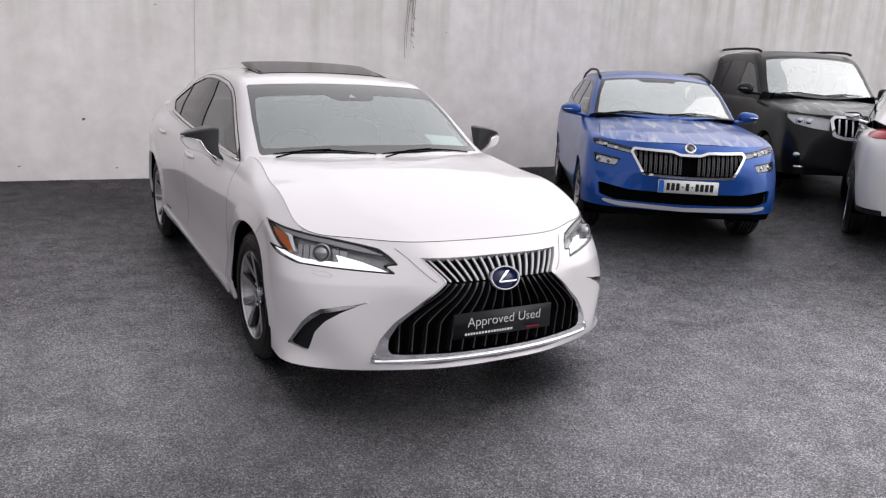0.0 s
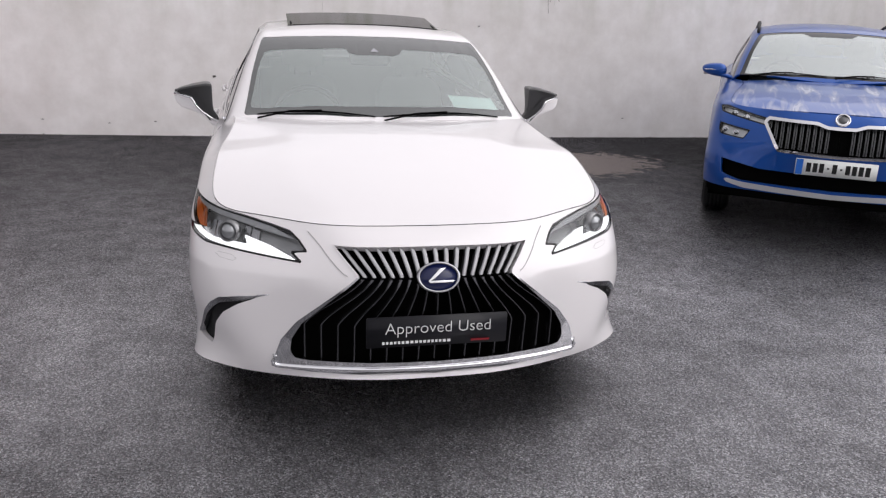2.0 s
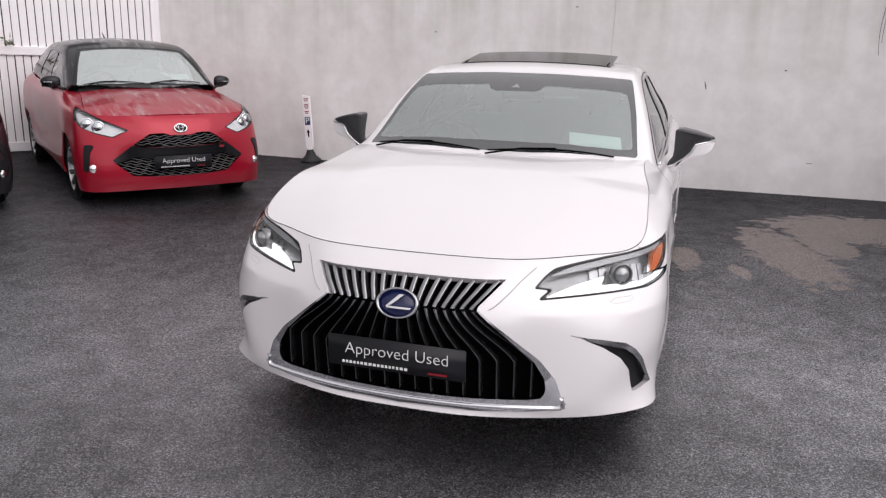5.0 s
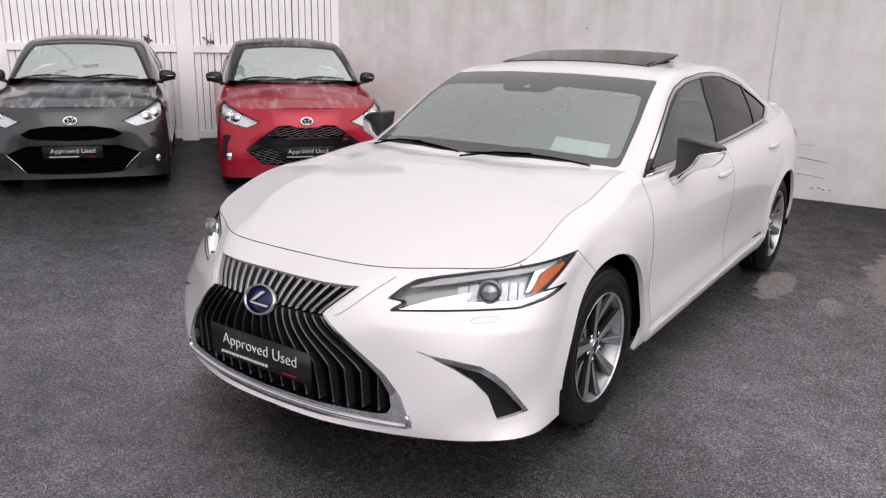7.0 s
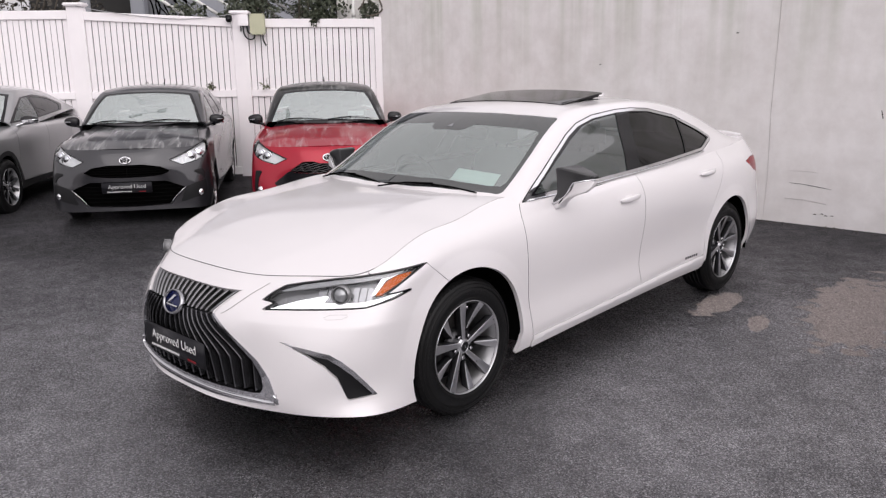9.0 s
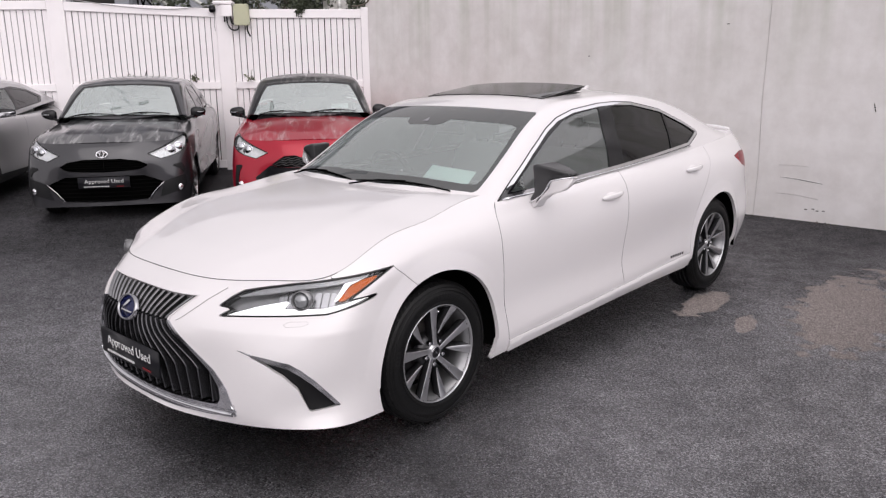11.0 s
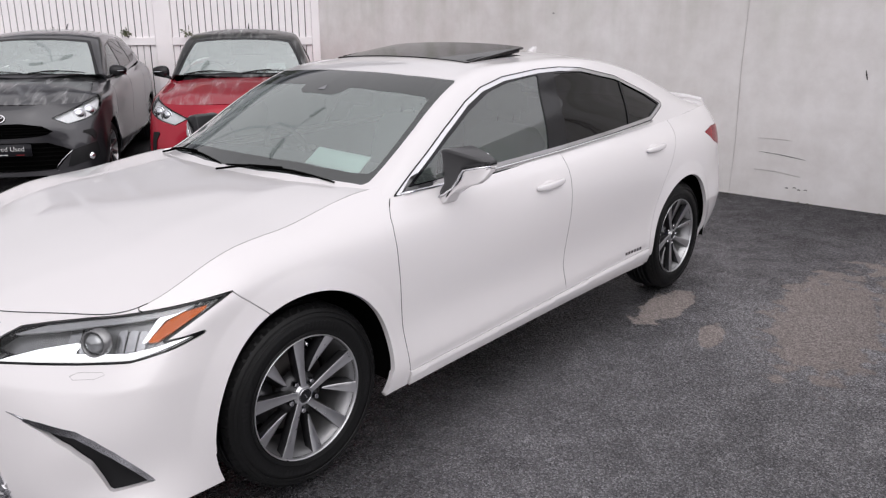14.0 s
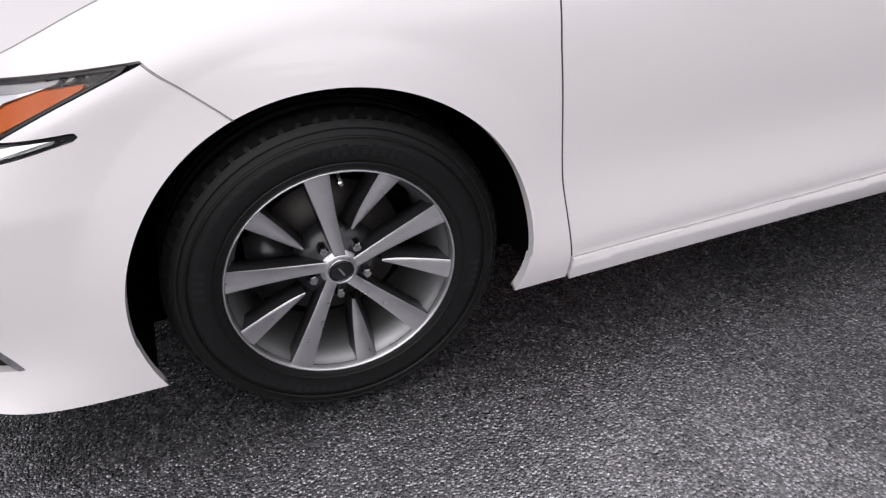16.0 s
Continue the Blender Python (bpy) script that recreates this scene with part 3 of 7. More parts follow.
def tarmac():
    """Damp asphalt: dark stone chips in black binder under a broken film of water, with beige dried-out patches."""
    m = bpy.data.materials.new("damp_tarmac")
    m.use_nodes = True
    t = m.node_tree
    t.nodes.clear()
    L, N = t.links.new, t.nodes.new
    co = N("ShaderNodeTexCoord")

    def noise_at(scale, detail, rough=0.5):
        n = N("ShaderNodeTexNoise")
        n.inputs["Scale"].default_value, n.inputs["Detail"].default_value, n.inputs["Roughness"].default_value = scale, detail, rough
        L(co.outputs["Object"], n.inputs["Vector"])
        return n.outputs["Fac"]

    def op(kind, a, b2=None, c=None):
        n = N("ShaderNodeMath")
        n.operation = kind
        for k, v in enumerate((a, b2, c)):
            if v is None:
                continue
            if isinstance(v, (int, float)):
                n.inputs[k].default_value = v
            else:
                L(v, n.inputs[k])
        return n.outputs[0]

    def ranged(v, a, b2, c, d):
        n = N("ShaderNodeMapRange")
        n.interpolation_type = "SMOOTHSTEP"
        for k, x in zip(("From Min", "From Max", "To Min", "To Max"), (a, b2, c, d)):
            n.inputs[k].default_value = x
        L(v, n.inputs["Value"])
        return n.outputs["Result"]

    def ramp(v, *stops):
        n = N("ShaderNodeValToRGB")
        e = n.color_ramp.elements
        e[0].position, e[0].color = stops[0][0], (*stops[0][1], 1)
        e[1].position, e[1].color = stops[-1][0], (*stops[-1][1], 1)
        for p, c in stops[1:-1]:
            e.new(p).color = (*c, 1)
        L(v, n.inputs["Fac"])
        return n.outputs["Color"]

    vo = N("ShaderNodeTexVoronoi")
    vo.inputs["Scale"].default_value, vo.inputs["Randomness"].default_value = 185, 1.0
    L(co.outputs["Object"], vo.inputs["Vector"])
    chip = N("ShaderNodeSeparateColor")
    L(vo.outputs["Color"], chip.inputs[0])
    big, edge, mid, fine = noise_at(0.6, 6, 0.6), noise_at(8, 9), noise_at(5.5, 5, 0.6), noise_at(130, 4)
    sep = N("ShaderNodeSeparateXYZ")
    L(co.outputs["Object"], sep.inputs[0])
    stones = ramp(chip.outputs[0], (0.0, (0.005, 0.005, 0.0056)), (0.55, (0.010, 0.0098, 0.0108)), (0.85, (0.022, 0.0215, 0.0235)), (1.0, (0.09, 0.088, 0.092)))
    # worn lanes lie paler than the rest
    worn = N("ShaderNodeMix")
    worn.data_type, worn.blend_type = "RGBA", "MULTIPLY"
    worn.inputs["Factor"].default_value = 1.0
    L(stones, worn.inputs["A"])
    L(ramp(ranged(big, 0.35, 0.68, 0, 1), (0.0, (0.75, 0.75, 0.75)), (1.0, (1.5, 1.49, 1.52))), worn.inputs["B"])
    # dried patches: ragged ovals beside the saloon
    rag = op("MULTIPLY_ADD", edge, 1.7, -0.85)
    best = None
    for cx, cy, rx, ry, turn in DRY:
        c, n = math.cos(turn), math.sin(turn)
        ax = op("ADD", op("MULTIPLY", sep.outputs["X"], c / rx), op("MULTIPLY_ADD", sep.outputs["Y"], n / rx, -(cx * c + cy * n) / rx))
        ay = op("ADD", op("MULTIPLY", sep.outputs["X"], -n / ry), op("MULTIPLY_ADD", sep.outputs["Y"], c / ry, -(cy * c - cx * n) / ry))
        d = op("SQRT", op("ADD", op("MULTIPLY", ax, ax), op("MULTIPLY", ay, ay)))
        best = d if best is None else op("MINIMUM", best, d)
    dry = ranged(op("ADD", best, rag), 1.06, 0.86, 0.0, 1.0)
    dfac = op("MULTIPLY", dry, op("MULTIPLY_ADD", chip.outputs[2], 0.35, 0.62))
    base = N("ShaderNodeMix")
    base.data_type = "RGBA"
    L(dfac, base.inputs["Factor"])
    L(worn.outputs["Result"], base.inputs["A"])
    L(ramp(chip.outputs[1], (0.0, (0.135, 0.116, 0.109)), (1.0, (0.39, 0.340, 0.322))), base.inputs["B"])
    # relief of the chips
    bp = N("ShaderNodeBump")
    bp.inputs["Strength"].default_value, bp.inputs["Distance"].default_value = 1.0, 0.0028
    L(op("MULTIPLY_ADD", fine, 0.8, op("MULTIPLY", vo.outputs["Distance"], -1.0)), bp.inputs["Height"])
    di = N("ShaderNodeBsdfDiffuse")
    di.inputs["Roughness"].default_value = 1.0
    L(base.outputs["Result"], di.inputs["Color"])
    L(bp.outputs["Normal"], di.inputs["Normal"])
    gl = N("ShaderNodeBsdfGlossy")
    gl.inputs["Color"].default_value = (1.0, 0.99, 1.03, 1)
    L(op("MULTIPLY_ADD", chip.outputs[1], 0.20, 0.22), gl.inputs["Roughness"])
    film = N("ShaderNodeBump")
    film.inputs["Strength"].default_value, film.inputs["Distance"].default_value = 0.9, 0.0025
    L(op("MULTIPLY_ADD", fine, 0.8, op("MULTIPLY", vo.outputs["Distance"], -1.0)), film.inputs["Height"])
    L(film.outputs["Normal"], gl.inputs["Normal"])
    # the film is broken: wetter in some places, gone from the dried ones, and hidden between the chips at a flat angle
    lw = N("ShaderNodeLayerWeight")
    lw.inputs["Blend"].default_value = 0.5
    wet = op("MULTIPLY", ranged(big, 0.3, 0.7, 0.84, 1.16), ranged(mid, 0.3, 0.7, 0.8, 1.2))
    wet = op("MULTIPLY", wet, op("MULTIPLY_ADD", op("POWER", chip.outputs[2], 2.5), 0.42, 0.15))
    wet = op("MULTIPLY", wet, ranged(lw.outputs["Facing"], 0.02, 0.20, 0.40, 1.0))
    wet = op("MULTIPLY", wet, ranged(lw.outputs["Facing"], 0.20, 0.42, 1.35, 0.72))
    wet = op("MULTIPLY", wet, ranged(lw.outputs["Facing"], 0.44, 0.66, 1.0, 1.34))
    wet = op("MULTIPLY", wet, ranged(lw.outputs["Facing"], 0.66, 0.88, 1.0, 0.20))
    wet = op("MULTIPLY", wet, op("MULTIPLY_ADD", dry, -0.85, 1.0))
    mix = N("ShaderNodeMixShader")
    L(wet, mix.inputs["Fac"])
    L(di.outputs[0], mix.inputs[1])
    L(gl.outputs[0], mix.inputs[2])
    out = N("ShaderNodeOutputMaterial")
    L(mix.outputs[0], out.inputs["Surface"])
    return m


def render_coat():
    """Pale painted render: cloudy tone, faint rain runs, a sandy relief."""
    m, t, b = principled("painted_render")
    L, N = t.links.new, t.nodes.new
    co = N("ShaderNodeTexCoord")
    mp = N("ShaderNodeMapping")
    mp.inputs["Scale"].default_value = (1.1, 1, 0.30)
    runs, cloud_n, sand = (N("ShaderNodeTexNoise") for _ in range(3))
    L(co.outputs["Object"], mp.inputs["Vector"])
    L(mp.outputs["Vector"], runs.inputs["Vector"])
    for n, s, d in ((runs, 1.6, 6), (cloud_n, 0.8, 5), (sand, 120, 3)):
        n.inputs["Scale"].default_value, n.inputs["Detail"].default_value = s, d
    L(co.outputs["Object"], cloud_n.inputs["Vector"])
    L(co.outputs["Object"], sand.inputs["Vector"])
    a = N("ShaderNodeMix")
    a.data_type = "RGBA"
    a.inputs["A"].default_value, a.inputs["B"].default_value = (0.66, 0.635, 0.62, 1), (0.90, 0.88, 0.885, 1)
    L(cloud_n.outputs["Fac"], a.inputs["Factor"])
    r = N("ShaderNodeValToRGB")
    r.color_ramp.elements[0].position, r.color_ramp.elements[0].color = 0.28, (0.93, 0.925, 0.915, 1)
    r.color_ramp.elements[1].position, r.color_ramp.elements[1].color = 0.60, (1, 1, 1, 1)
    L(runs.outputs["Fac"], r.inputs["Fac"])
    mu = N("ShaderNodeMix")
    mu.data_type, mu.blend_type = "RGBA", "MULTIPLY"
    mu.inputs["Factor"].default_value = 1.0
    L(a.outputs["Result"], mu.inputs["A"])
    L(r.outputs["Color"], mu.inputs["B"])
    sep = N("ShaderNodeSeparateXYZ")
    L(co.outputs["Object"], sep.inputs[0])
    mp2 = N("ShaderNodeMapping")
    mp2.inputs["Scale"].default_value = (5.5, 1, 0.22)
    L(co.outputs["Object"], mp2.inputs["Vector"])
    drip, blot = N("ShaderNodeTexNoise"), N("ShaderNodeTexNoise")
    drip.inputs["Scale"].default_value, drip.inputs["Detail"].default_value = 1.0, 5
    blot.inputs["Scale"].default_value, blot.inputs["Detail"].default_value, blot.inputs["Roughness"].default_value = 3.2, 8, 0.65
    L(mp2.outputs["Vector"], drip.inputs["Vector"])
    L(co.outputs["Object"], blot.inputs["Vector"])
    high = N("ShaderNodeMapRange")
    high.inputs["From Min"].default_value, high.inputs["From Max"].default_value = 1.1, 3.0
    L(sep.outputs["Z"], high.inputs["Value"])
    run = N("ShaderNodeMapRange")
    run.inputs["From Min"].default_value, run.inputs["From Max"].default_value = 0.45, 0.72
    L(drip.outputs["Fac"], run.inputs["Value"])
    both_m = N("ShaderNodeMath")
    both_m.operation = "MULTIPLY"
    L(high.outputs["Result"], both_m.inputs[0])
    L(run.outputs["Result"], both_m.inputs[1])
    algae = N("ShaderNodeMix")
    algae.data_type, algae.blend_type = "RGBA", "MULTIPLY"
    algae.inputs["B"].default_value = (0.70, 0.74, 0.66, 1)
    L(both_m.outputs[0], algae.inputs["Factor"])
    L(mu.outputs["Result"], algae.inputs["A"])
    patch = N("ShaderNodeValToRGB")
    patch.color_ramp.elements[0].position, patch.color_ramp.elements[0].color = 0.30, (0.90, 0.89, 0.88, 1)
    patch.color_ramp.elements[1].position, patch.color_ramp.elements[1].color = 0.62, (1.02, 1.02, 1.02, 1)
    L(blot.outputs["Fac"], patch.inputs["Fac"])
    mottled = N("ShaderNodeMix")
    mottled.data_type, mottled.blend_type = "RGBA", "MULTIPLY"
    mottled.inputs["Factor"].default_value = 1.0
    L(algae.outputs["Result"], mottled.inputs["A"])
    L(patch.outputs["Color"], mottled.inputs["B"])
    L(mottled.outputs["Result"], b.inputs["Base Color"])
    b.inputs["Roughness"].default_value = 0.85
    bp = N("ShaderNodeBump")
    bp.inputs["Strength"].default_value, bp.inputs["Distance"].default_value = 0.25, 0.004
    L(sand.outputs["Fac"], bp.inputs["Height"])
    L(bp.outputs["Normal"], b.inputs["Normal"])
    return m


# dried patches of the tarmac: centre x, y, half widths and turn
DRY = [(1.77, 3.95, 0.30, 0.92, 0.22), (2.62, 5.15, 0.95, 0.62, 0.15), (2.12, 4.45, 0.22, 0.5, 0.1), (1.01, 3.52, 0.12, 0.34, 0.1), (1.40, 3.27, 0.07, 0.17, 0.2)]
M_ASPHALT = tarmac()
M_WALL = render_coat()
M_FENCE = material("white_painted_timber", (0.87, 0.835, 0.85), 0.6, vary=0.05, scale=3, bump=0.1)
M_MARK = material("dark_scuff", (0.17, 0.163, 0.155), 0.9, vary=0.3, scale=40)
M_FAINT = material("faint_scuff", (0.66, 0.64, 0.625), 0.9, vary=0.2, scale=30)
tagged(make_ground(), "damp dark grey tarmac yard with dried beige patches", "ground", kind="structure")
wall = part("wall_back", box_bm((24, 0.3, 3.6), (5.9, 0.15, 1.5)), M_WALL, smooth=False)
wall.matrix_world = pose(0, 6.87, 0)
tagged(wall, "tall pale grey rendered yard wall with rain stains", "wall", kind="structure")


def scuff(name, pts, width, mat, label=""):
    """A thin uneven line of dirt on the back wall, through (x, z) points."""
    rng = random.Random(len(pts) * 7 + int(pts[0][0] * 100))
    rows = []
    for (x0, z0), (x1, z1) in zip(pts, pts[1:]):
        for k in range(8):
            rows.append((x0 + (x1 - x0) * k / 8, z0 + (z1 - z0) * k / 8))
    rows.append(pts[-1])
    bm = bmesh.new()
    ring = []
    for i, (x, z) in enumerate(rows):
        q = rows[min(i + 1, len(rows) - 1)]
        p = rows[max(i - 1, 0)]
        d = math.hypot(q[0] - p[0], q[1] - p[1]) or 1
        nx, nz = -(q[1] - p[1]) / d, (q[0] - p[0]) / d
        w = width * (0.35 + 0.65 * rng.random()) * (0.3 + 0.7 * math.sin(math.pi * (i + 0.5) / len(rows)) ** 0.4)
        ring.append([bm.verts.new((x + nx * w * s, -0.0025 - 0.001 * (1 - abs(s)), z + nz * w * s)) for s in (-1, 0, 1)] )
    for a, b in zip(ring, ring[1:]):
        for k in range(2):
            bm.faces.new((a[k], b[k], b[k + 1], a[k + 1]))
    bmesh.ops.solidify(bm, geom=bm.faces[:], thickness=0.002)
    ob = part(name, bm, mat, wall, label)
    return ob


scuff("joint", [(0.03, 0.0), (0.045, 0.5), (0.03, 1.2), (0.05, 2.15), (0.04, 3.25)], 0.0035, M_FAINT, "fine grey vertical joint line")
scuff("scratch", [(0.28, 0.435), (0.45, 0.425), (0.70, 0.395)], 0.0045, M_MARK, "dark horizontal scrape")
scuff("scratch", [(0.25, 0.265), (0.45, 0.262), (0.67, 0.235)], 0.005, M_FAINT)
scuff("scratch", [(0.26, 0.56), (0.40, 0.565), (0.55, 0.56)], 0.004, M_FAINT)
scuff("scratch", [(1.09, 1.21), (1.11, 1.13)], 0.008, M_MARK)
scuff("scratch", [(2.24, 0.36), (2.30, 0.362)], 0.006, M_MARK)
scuff("speck", [(-1.225, 0.70), (-1.20, 0.705), (-1.19, 0.70)], 0.018, M_MARK, "small dark spot")
for x, z in ((0.62, 0.13), (0.66, 0.115), (0.55, 0.12), (0.72, 0.12), (-0.4, 2.0), (-2.1, 1.7), (1.9, 1.35), (3.4, 1.9), (3.9, 0.25), (-1.9, 0.18), (-2.4, 0.16), (-0.9, 0.14), (-3.1, 0.2), (1.15, 2.6)):
    scuff("speck", [(x, z), (x + 0.015, z + 0.004), (x + 0.028, z)], 0.008, M_MARK)

def loose_grit():
    """Crumbs of stone and leaf litter along the foot of the wall."""
    rng = random.Random(5)
    bm = bmesh.new()
    for k in range(420):
        x = rng.uniform(-5.8, 8)
        y = 6.86 - abs(rng.gauss(0, 0.035)) - 0.008
        r = rng.uniform(0.004, 0.013)
        g = bmesh.ops.create_icosphere(bm, subdivisions=0 + 1, radius=r)["verts"]
        bmesh.ops.transform(bm, matrix=pose(x, y, ground_z(x, y) + r * 0.3, rng.uniform(0, 360), rng.uniform(0, 360), 0) @ Matrix.Diagonal((1, rng.uniform(0.5, 1), rng.uniform(0.4, 0.9), 1)), verts=g)
    return part("loose_grit", bm, material("grit", (0.09, 0.08, 0.07), 0.9, vary=0.5, scale=60), smooth=False)


tagged(loose_grit(), "crumbs of dark grit along the wall foot", "grit", kind="stuff")

# plain walls that close the yard on the sides never shown
for nm, size, at, turn in (("wall_side", (30, 0.3, 3.3), (18.0, -8, 1.5), 90), ("wall_front", (40, 0.3, 3.3), (0, -23, 1.5), 0)):
    w = part(nm, box_bm(size), M_WALL, smooth=False)
    w.matrix_world = pose(*at, 0, 0, turn)
    tagged(w, "plain pale rendered yard wall", "wall", kind="structure")

# ---------------------------------------------------------------- the fence and what is on and behind it
M_TO_FENCE = pose(CORNER.x, CORNER.y, 0, 0, 0, math.degrees(FENCE_DIR))
fence = empty("fence")
fence.matrix_world = M_TO_FENCE
tagged(fence, "white painted timber fence of close vertical boards", "fence", kind="structure")
POSTS = [(0.0, 0.11, 2.50), (2.06, 2.29, 2.56), (4.52, 4.77, 2.70), (6.98, 7.22, 2.70), (9.44, 9.68, 2.70), (11.90, 12.14, 2.70)]
TOPS = [(2.47, 2.49), (2.50, 2.62), (2.64, 2.64), (2.64, 2.64), (2.64, 2.64)]


def fence_ground(s):
    return ground_z(CORNER.x - s * math.cos(FENCE_DIR), CORNER.y - s * math.sin(FENCE_DIR))


def slab(s0, s1, z0a, z1a, z0b, z1b, y0, y1, bevel=0.006):
    """A board between two stations of the fence, its ends at different heights."""
    bm = bmesh.new()
    v = [bm.verts.new((-s, y, z)) for s, za, zb in ((s0, z0a, z1a), (s1, z0b, z1b)) for y in (y0, y1) for z in (za, zb)]
    for f in ((0, 1, 3, 2), (4, 6, 7, 5), (0, 4, 5, 1), (2, 3, 7, 6), (1, 5, 7, 3), (0, 2, 6, 4)):
        bm.faces.new([v[i] for i in f])
    bmesh.ops.recalc_face_normals(bm, faces=bm.faces)
    if bevel:
        bmesh.ops.bevel(bm, geom=list(bm.edges), offset=bevel, segments=1, affect="EDGES")
    return bm


def board_mesh(length):
    bm = box_bm((0.081, 0.022, length), (0, 0.011, length / 2), bevel=0.004)
    me = bpy.data.meshes.new("board")
    bm.to_mesh(me)
    bm.free()
    me.materials.append(M_FENCE)
    return me


# near-black colour gives the gaps between the boards their shade
M_BEHIND = material("board_gap_shade", (0.03, 0.03, 0.03), 0.9)
for i, (a, b, top) in enumerate(POSTS):
    p = part("post", slab(a, b, fence_ground(a) - 0.05, top, fence_ground(b) - 0.05, top, -0.038, 0.09), M_FENCE, fence, smooth=False)
    if i:
        part("post_cap", box_bm((b - a + 0.07, 0.21, 0.05), (-(a + b) / 2, 0.02, top + 0.025), bevel=0.015), M_FENCE, p, smooth=False)
for (pa, pb), (t0, t1) in zip(zip(POSTS, POSTS[1:]), TOPS):
    s0, s1 = pa[1], pb[0]
    part("top_rail", slab(s0, s1, t0 - 0.13, t0, t1 - 0.13, t1, -0.03, 0.07), M_FENCE, fence, smooth=False)
    part("middle_rail", slab(s0, s1, 1.31, 1.42, 1.31, 1.42, -0.03, 0.07), M_FENCE, fence, smooth=False)
    zb = fence_ground(s0) + 0.03
    part("bottom_rail", slab(s0, s1, zb, zb + 0.12, zb, zb + 0.12, -0.03, 0.07), M_FENCE, fence, smooth=False)
    # added sheet, painted dark as the shade seen between boards
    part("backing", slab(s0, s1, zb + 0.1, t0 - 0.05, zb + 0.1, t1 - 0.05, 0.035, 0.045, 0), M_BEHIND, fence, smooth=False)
    count = round((s1 - s0) / 0.0935)
    pitch = (s1 - s0) / count
    low = board_mesh(1.33 - zb - 0.1)
    high = {}
    rng = random.Random(int(s0 * 10))
    for k in range(count):
        s = s0 + (k + 0.5) * pitch
        top = t0 + (t1 - t0) * (s - s0) / (s1 - s0) - 0.10
        n = round(top - 1.40, 2)
        if n not in high:
            high[n] = board_mesh(n)
        for me, z in ((low, zb + 0.1), (high[n], 1.40)):
            ob = new("board", me)
            ob.parent = fence
            ob.location = (-s + rng.uniform(-0.002, 0.002), rng.uniform(0.0, 0.004), z)

M_BOXGREEN = material("pale_green_enclosure", (0.47, 0.47, 0.33), 0.5, vary=0.06, scale=12)
M_CABLE = material("black_cable", (0.012, 0.012, 0.012), 0.5)
M_GREYCABLE = material("grey_cable", (0.35, 0.34, 0.35), 0.6)


def on_fence(name, label, category):
    e = empty(name)
    e.matrix_world = M_TO_FENCE
    tagged(e, label, category)
    return e


def arc(points, n=20):
    q = np.linspace(0, 1, n)
    return [tuple(r) for r in spl(np.linspace(0, 1, len(points)), np.array(points), q)]


e = on_fence("electrical_box", "pale green electrical box screwed to the fence", "electrical box")
part("body", box_bm((0.215, 0.10, 0.30), (-1.89, -0.085, 2.40), bevel=0.012), M_BOXGREEN, e, smooth=False)
part("lid", box_bm((0.225, 0.025, 0.31), (-1.89, -0.145, 2.40), bevel=0.010), M_BOXGREEN, e, smooth=False)
for sx in (-1, 1):
    for sz in (-1, 1):
        part("screw", lathe_bm([(0.0005, -0.162), (0.008, -0.161), (0.008, -0.150)], 10), M_GREYCABLE, e).matrix_local = pose(-1.89 + sx * 0.095, 0, 2.40 + sz * 0.135, 0, 0, 90)
e = on_fence("junction_box", "small white junction box on the fence post", "junction box")
part("body", box_bm((0.15, 0.09, 0.16), (-2.10, -0.096, 2.46), bevel=0.01), M_FENCE, e, smooth=False)
part("lid", box_bm((0.155, 0.014, 0.165), (-2.10, -0.146, 2.46), bevel=0.006), M_FENCE, e, smooth=False)
part("conduit", tube_bm([(-2.155, -0.07, 2.40), (-2.155, -0.07, 2.30)], 0.01), M_CABLE, e, "short black conduit")
e = on_fence("security_lamp", "small black lamp with a hanging cable on the fence", "lamp")
part("housing", box_bm((0.085, 0.08, 0.10), (-2.325, -0.085, 2.49), bevel=0.015), M_BLACK, e)
part("bracket", box_bm((0.03, 0.045, 0.03), (-2.325, -0.045, 2.48), bevel=0.004), M_BLACK, e)
part("lens", box_bm((0.06, 0.012, 0.06), (-2.325, -0.128, 2.485), bevel=0.005), M_BLACKGLOSS, e)
part("cable", tube_bm(arc([(-2.31, -0.06, 2.44), (-2.30, -0.06, 2.36), (-2.315, -0.06, 2.28), (-2.305, -0.06, 2.17)]), 0.004), M_GREYCABLE, e, "thin pale hanging cable")
e = on_fence("cable_loops", "black cables looping below the boxes", "cable")
for pts in ([(-2.12, -0.08, 2.385), (-2.10, -0.09, 2.25), (-2.03, -0.10, 2.18), (-1.955, -0.09, 2.20), (-1.955, -0.08, 2.26)],
            [(-2.06, -0.08, 2.385), (-2.05, -0.09, 2.30), (-2.02, -0.09, 2.27), (-2.00, -0.08, 2.33), (-1.99, -0.07, 2.37)],
            [(-1.82, -0.08, 2.255), (-1.82, -0.09, 2.18), (-1.80, -0.09, 2.12), (-1.785, -0.08, 2.085)]):
    part("cable", tube_bm(arc(pts), 0.011), M_CABLE, e)
e = on_fence("overhead_cable", "grey cable sagging along the top of the fence", "cable")
part("cable", tube_bm(arc([(-4.62, -0.065, 2.70), (-4.1, -0.05, 2.60), (-3.4, -0.05, 2.515), (-2.8, -0.05, 2.50), (-2.2, -0.065, 2.57)], 40), 0.006), M_GREYCABLE, e)


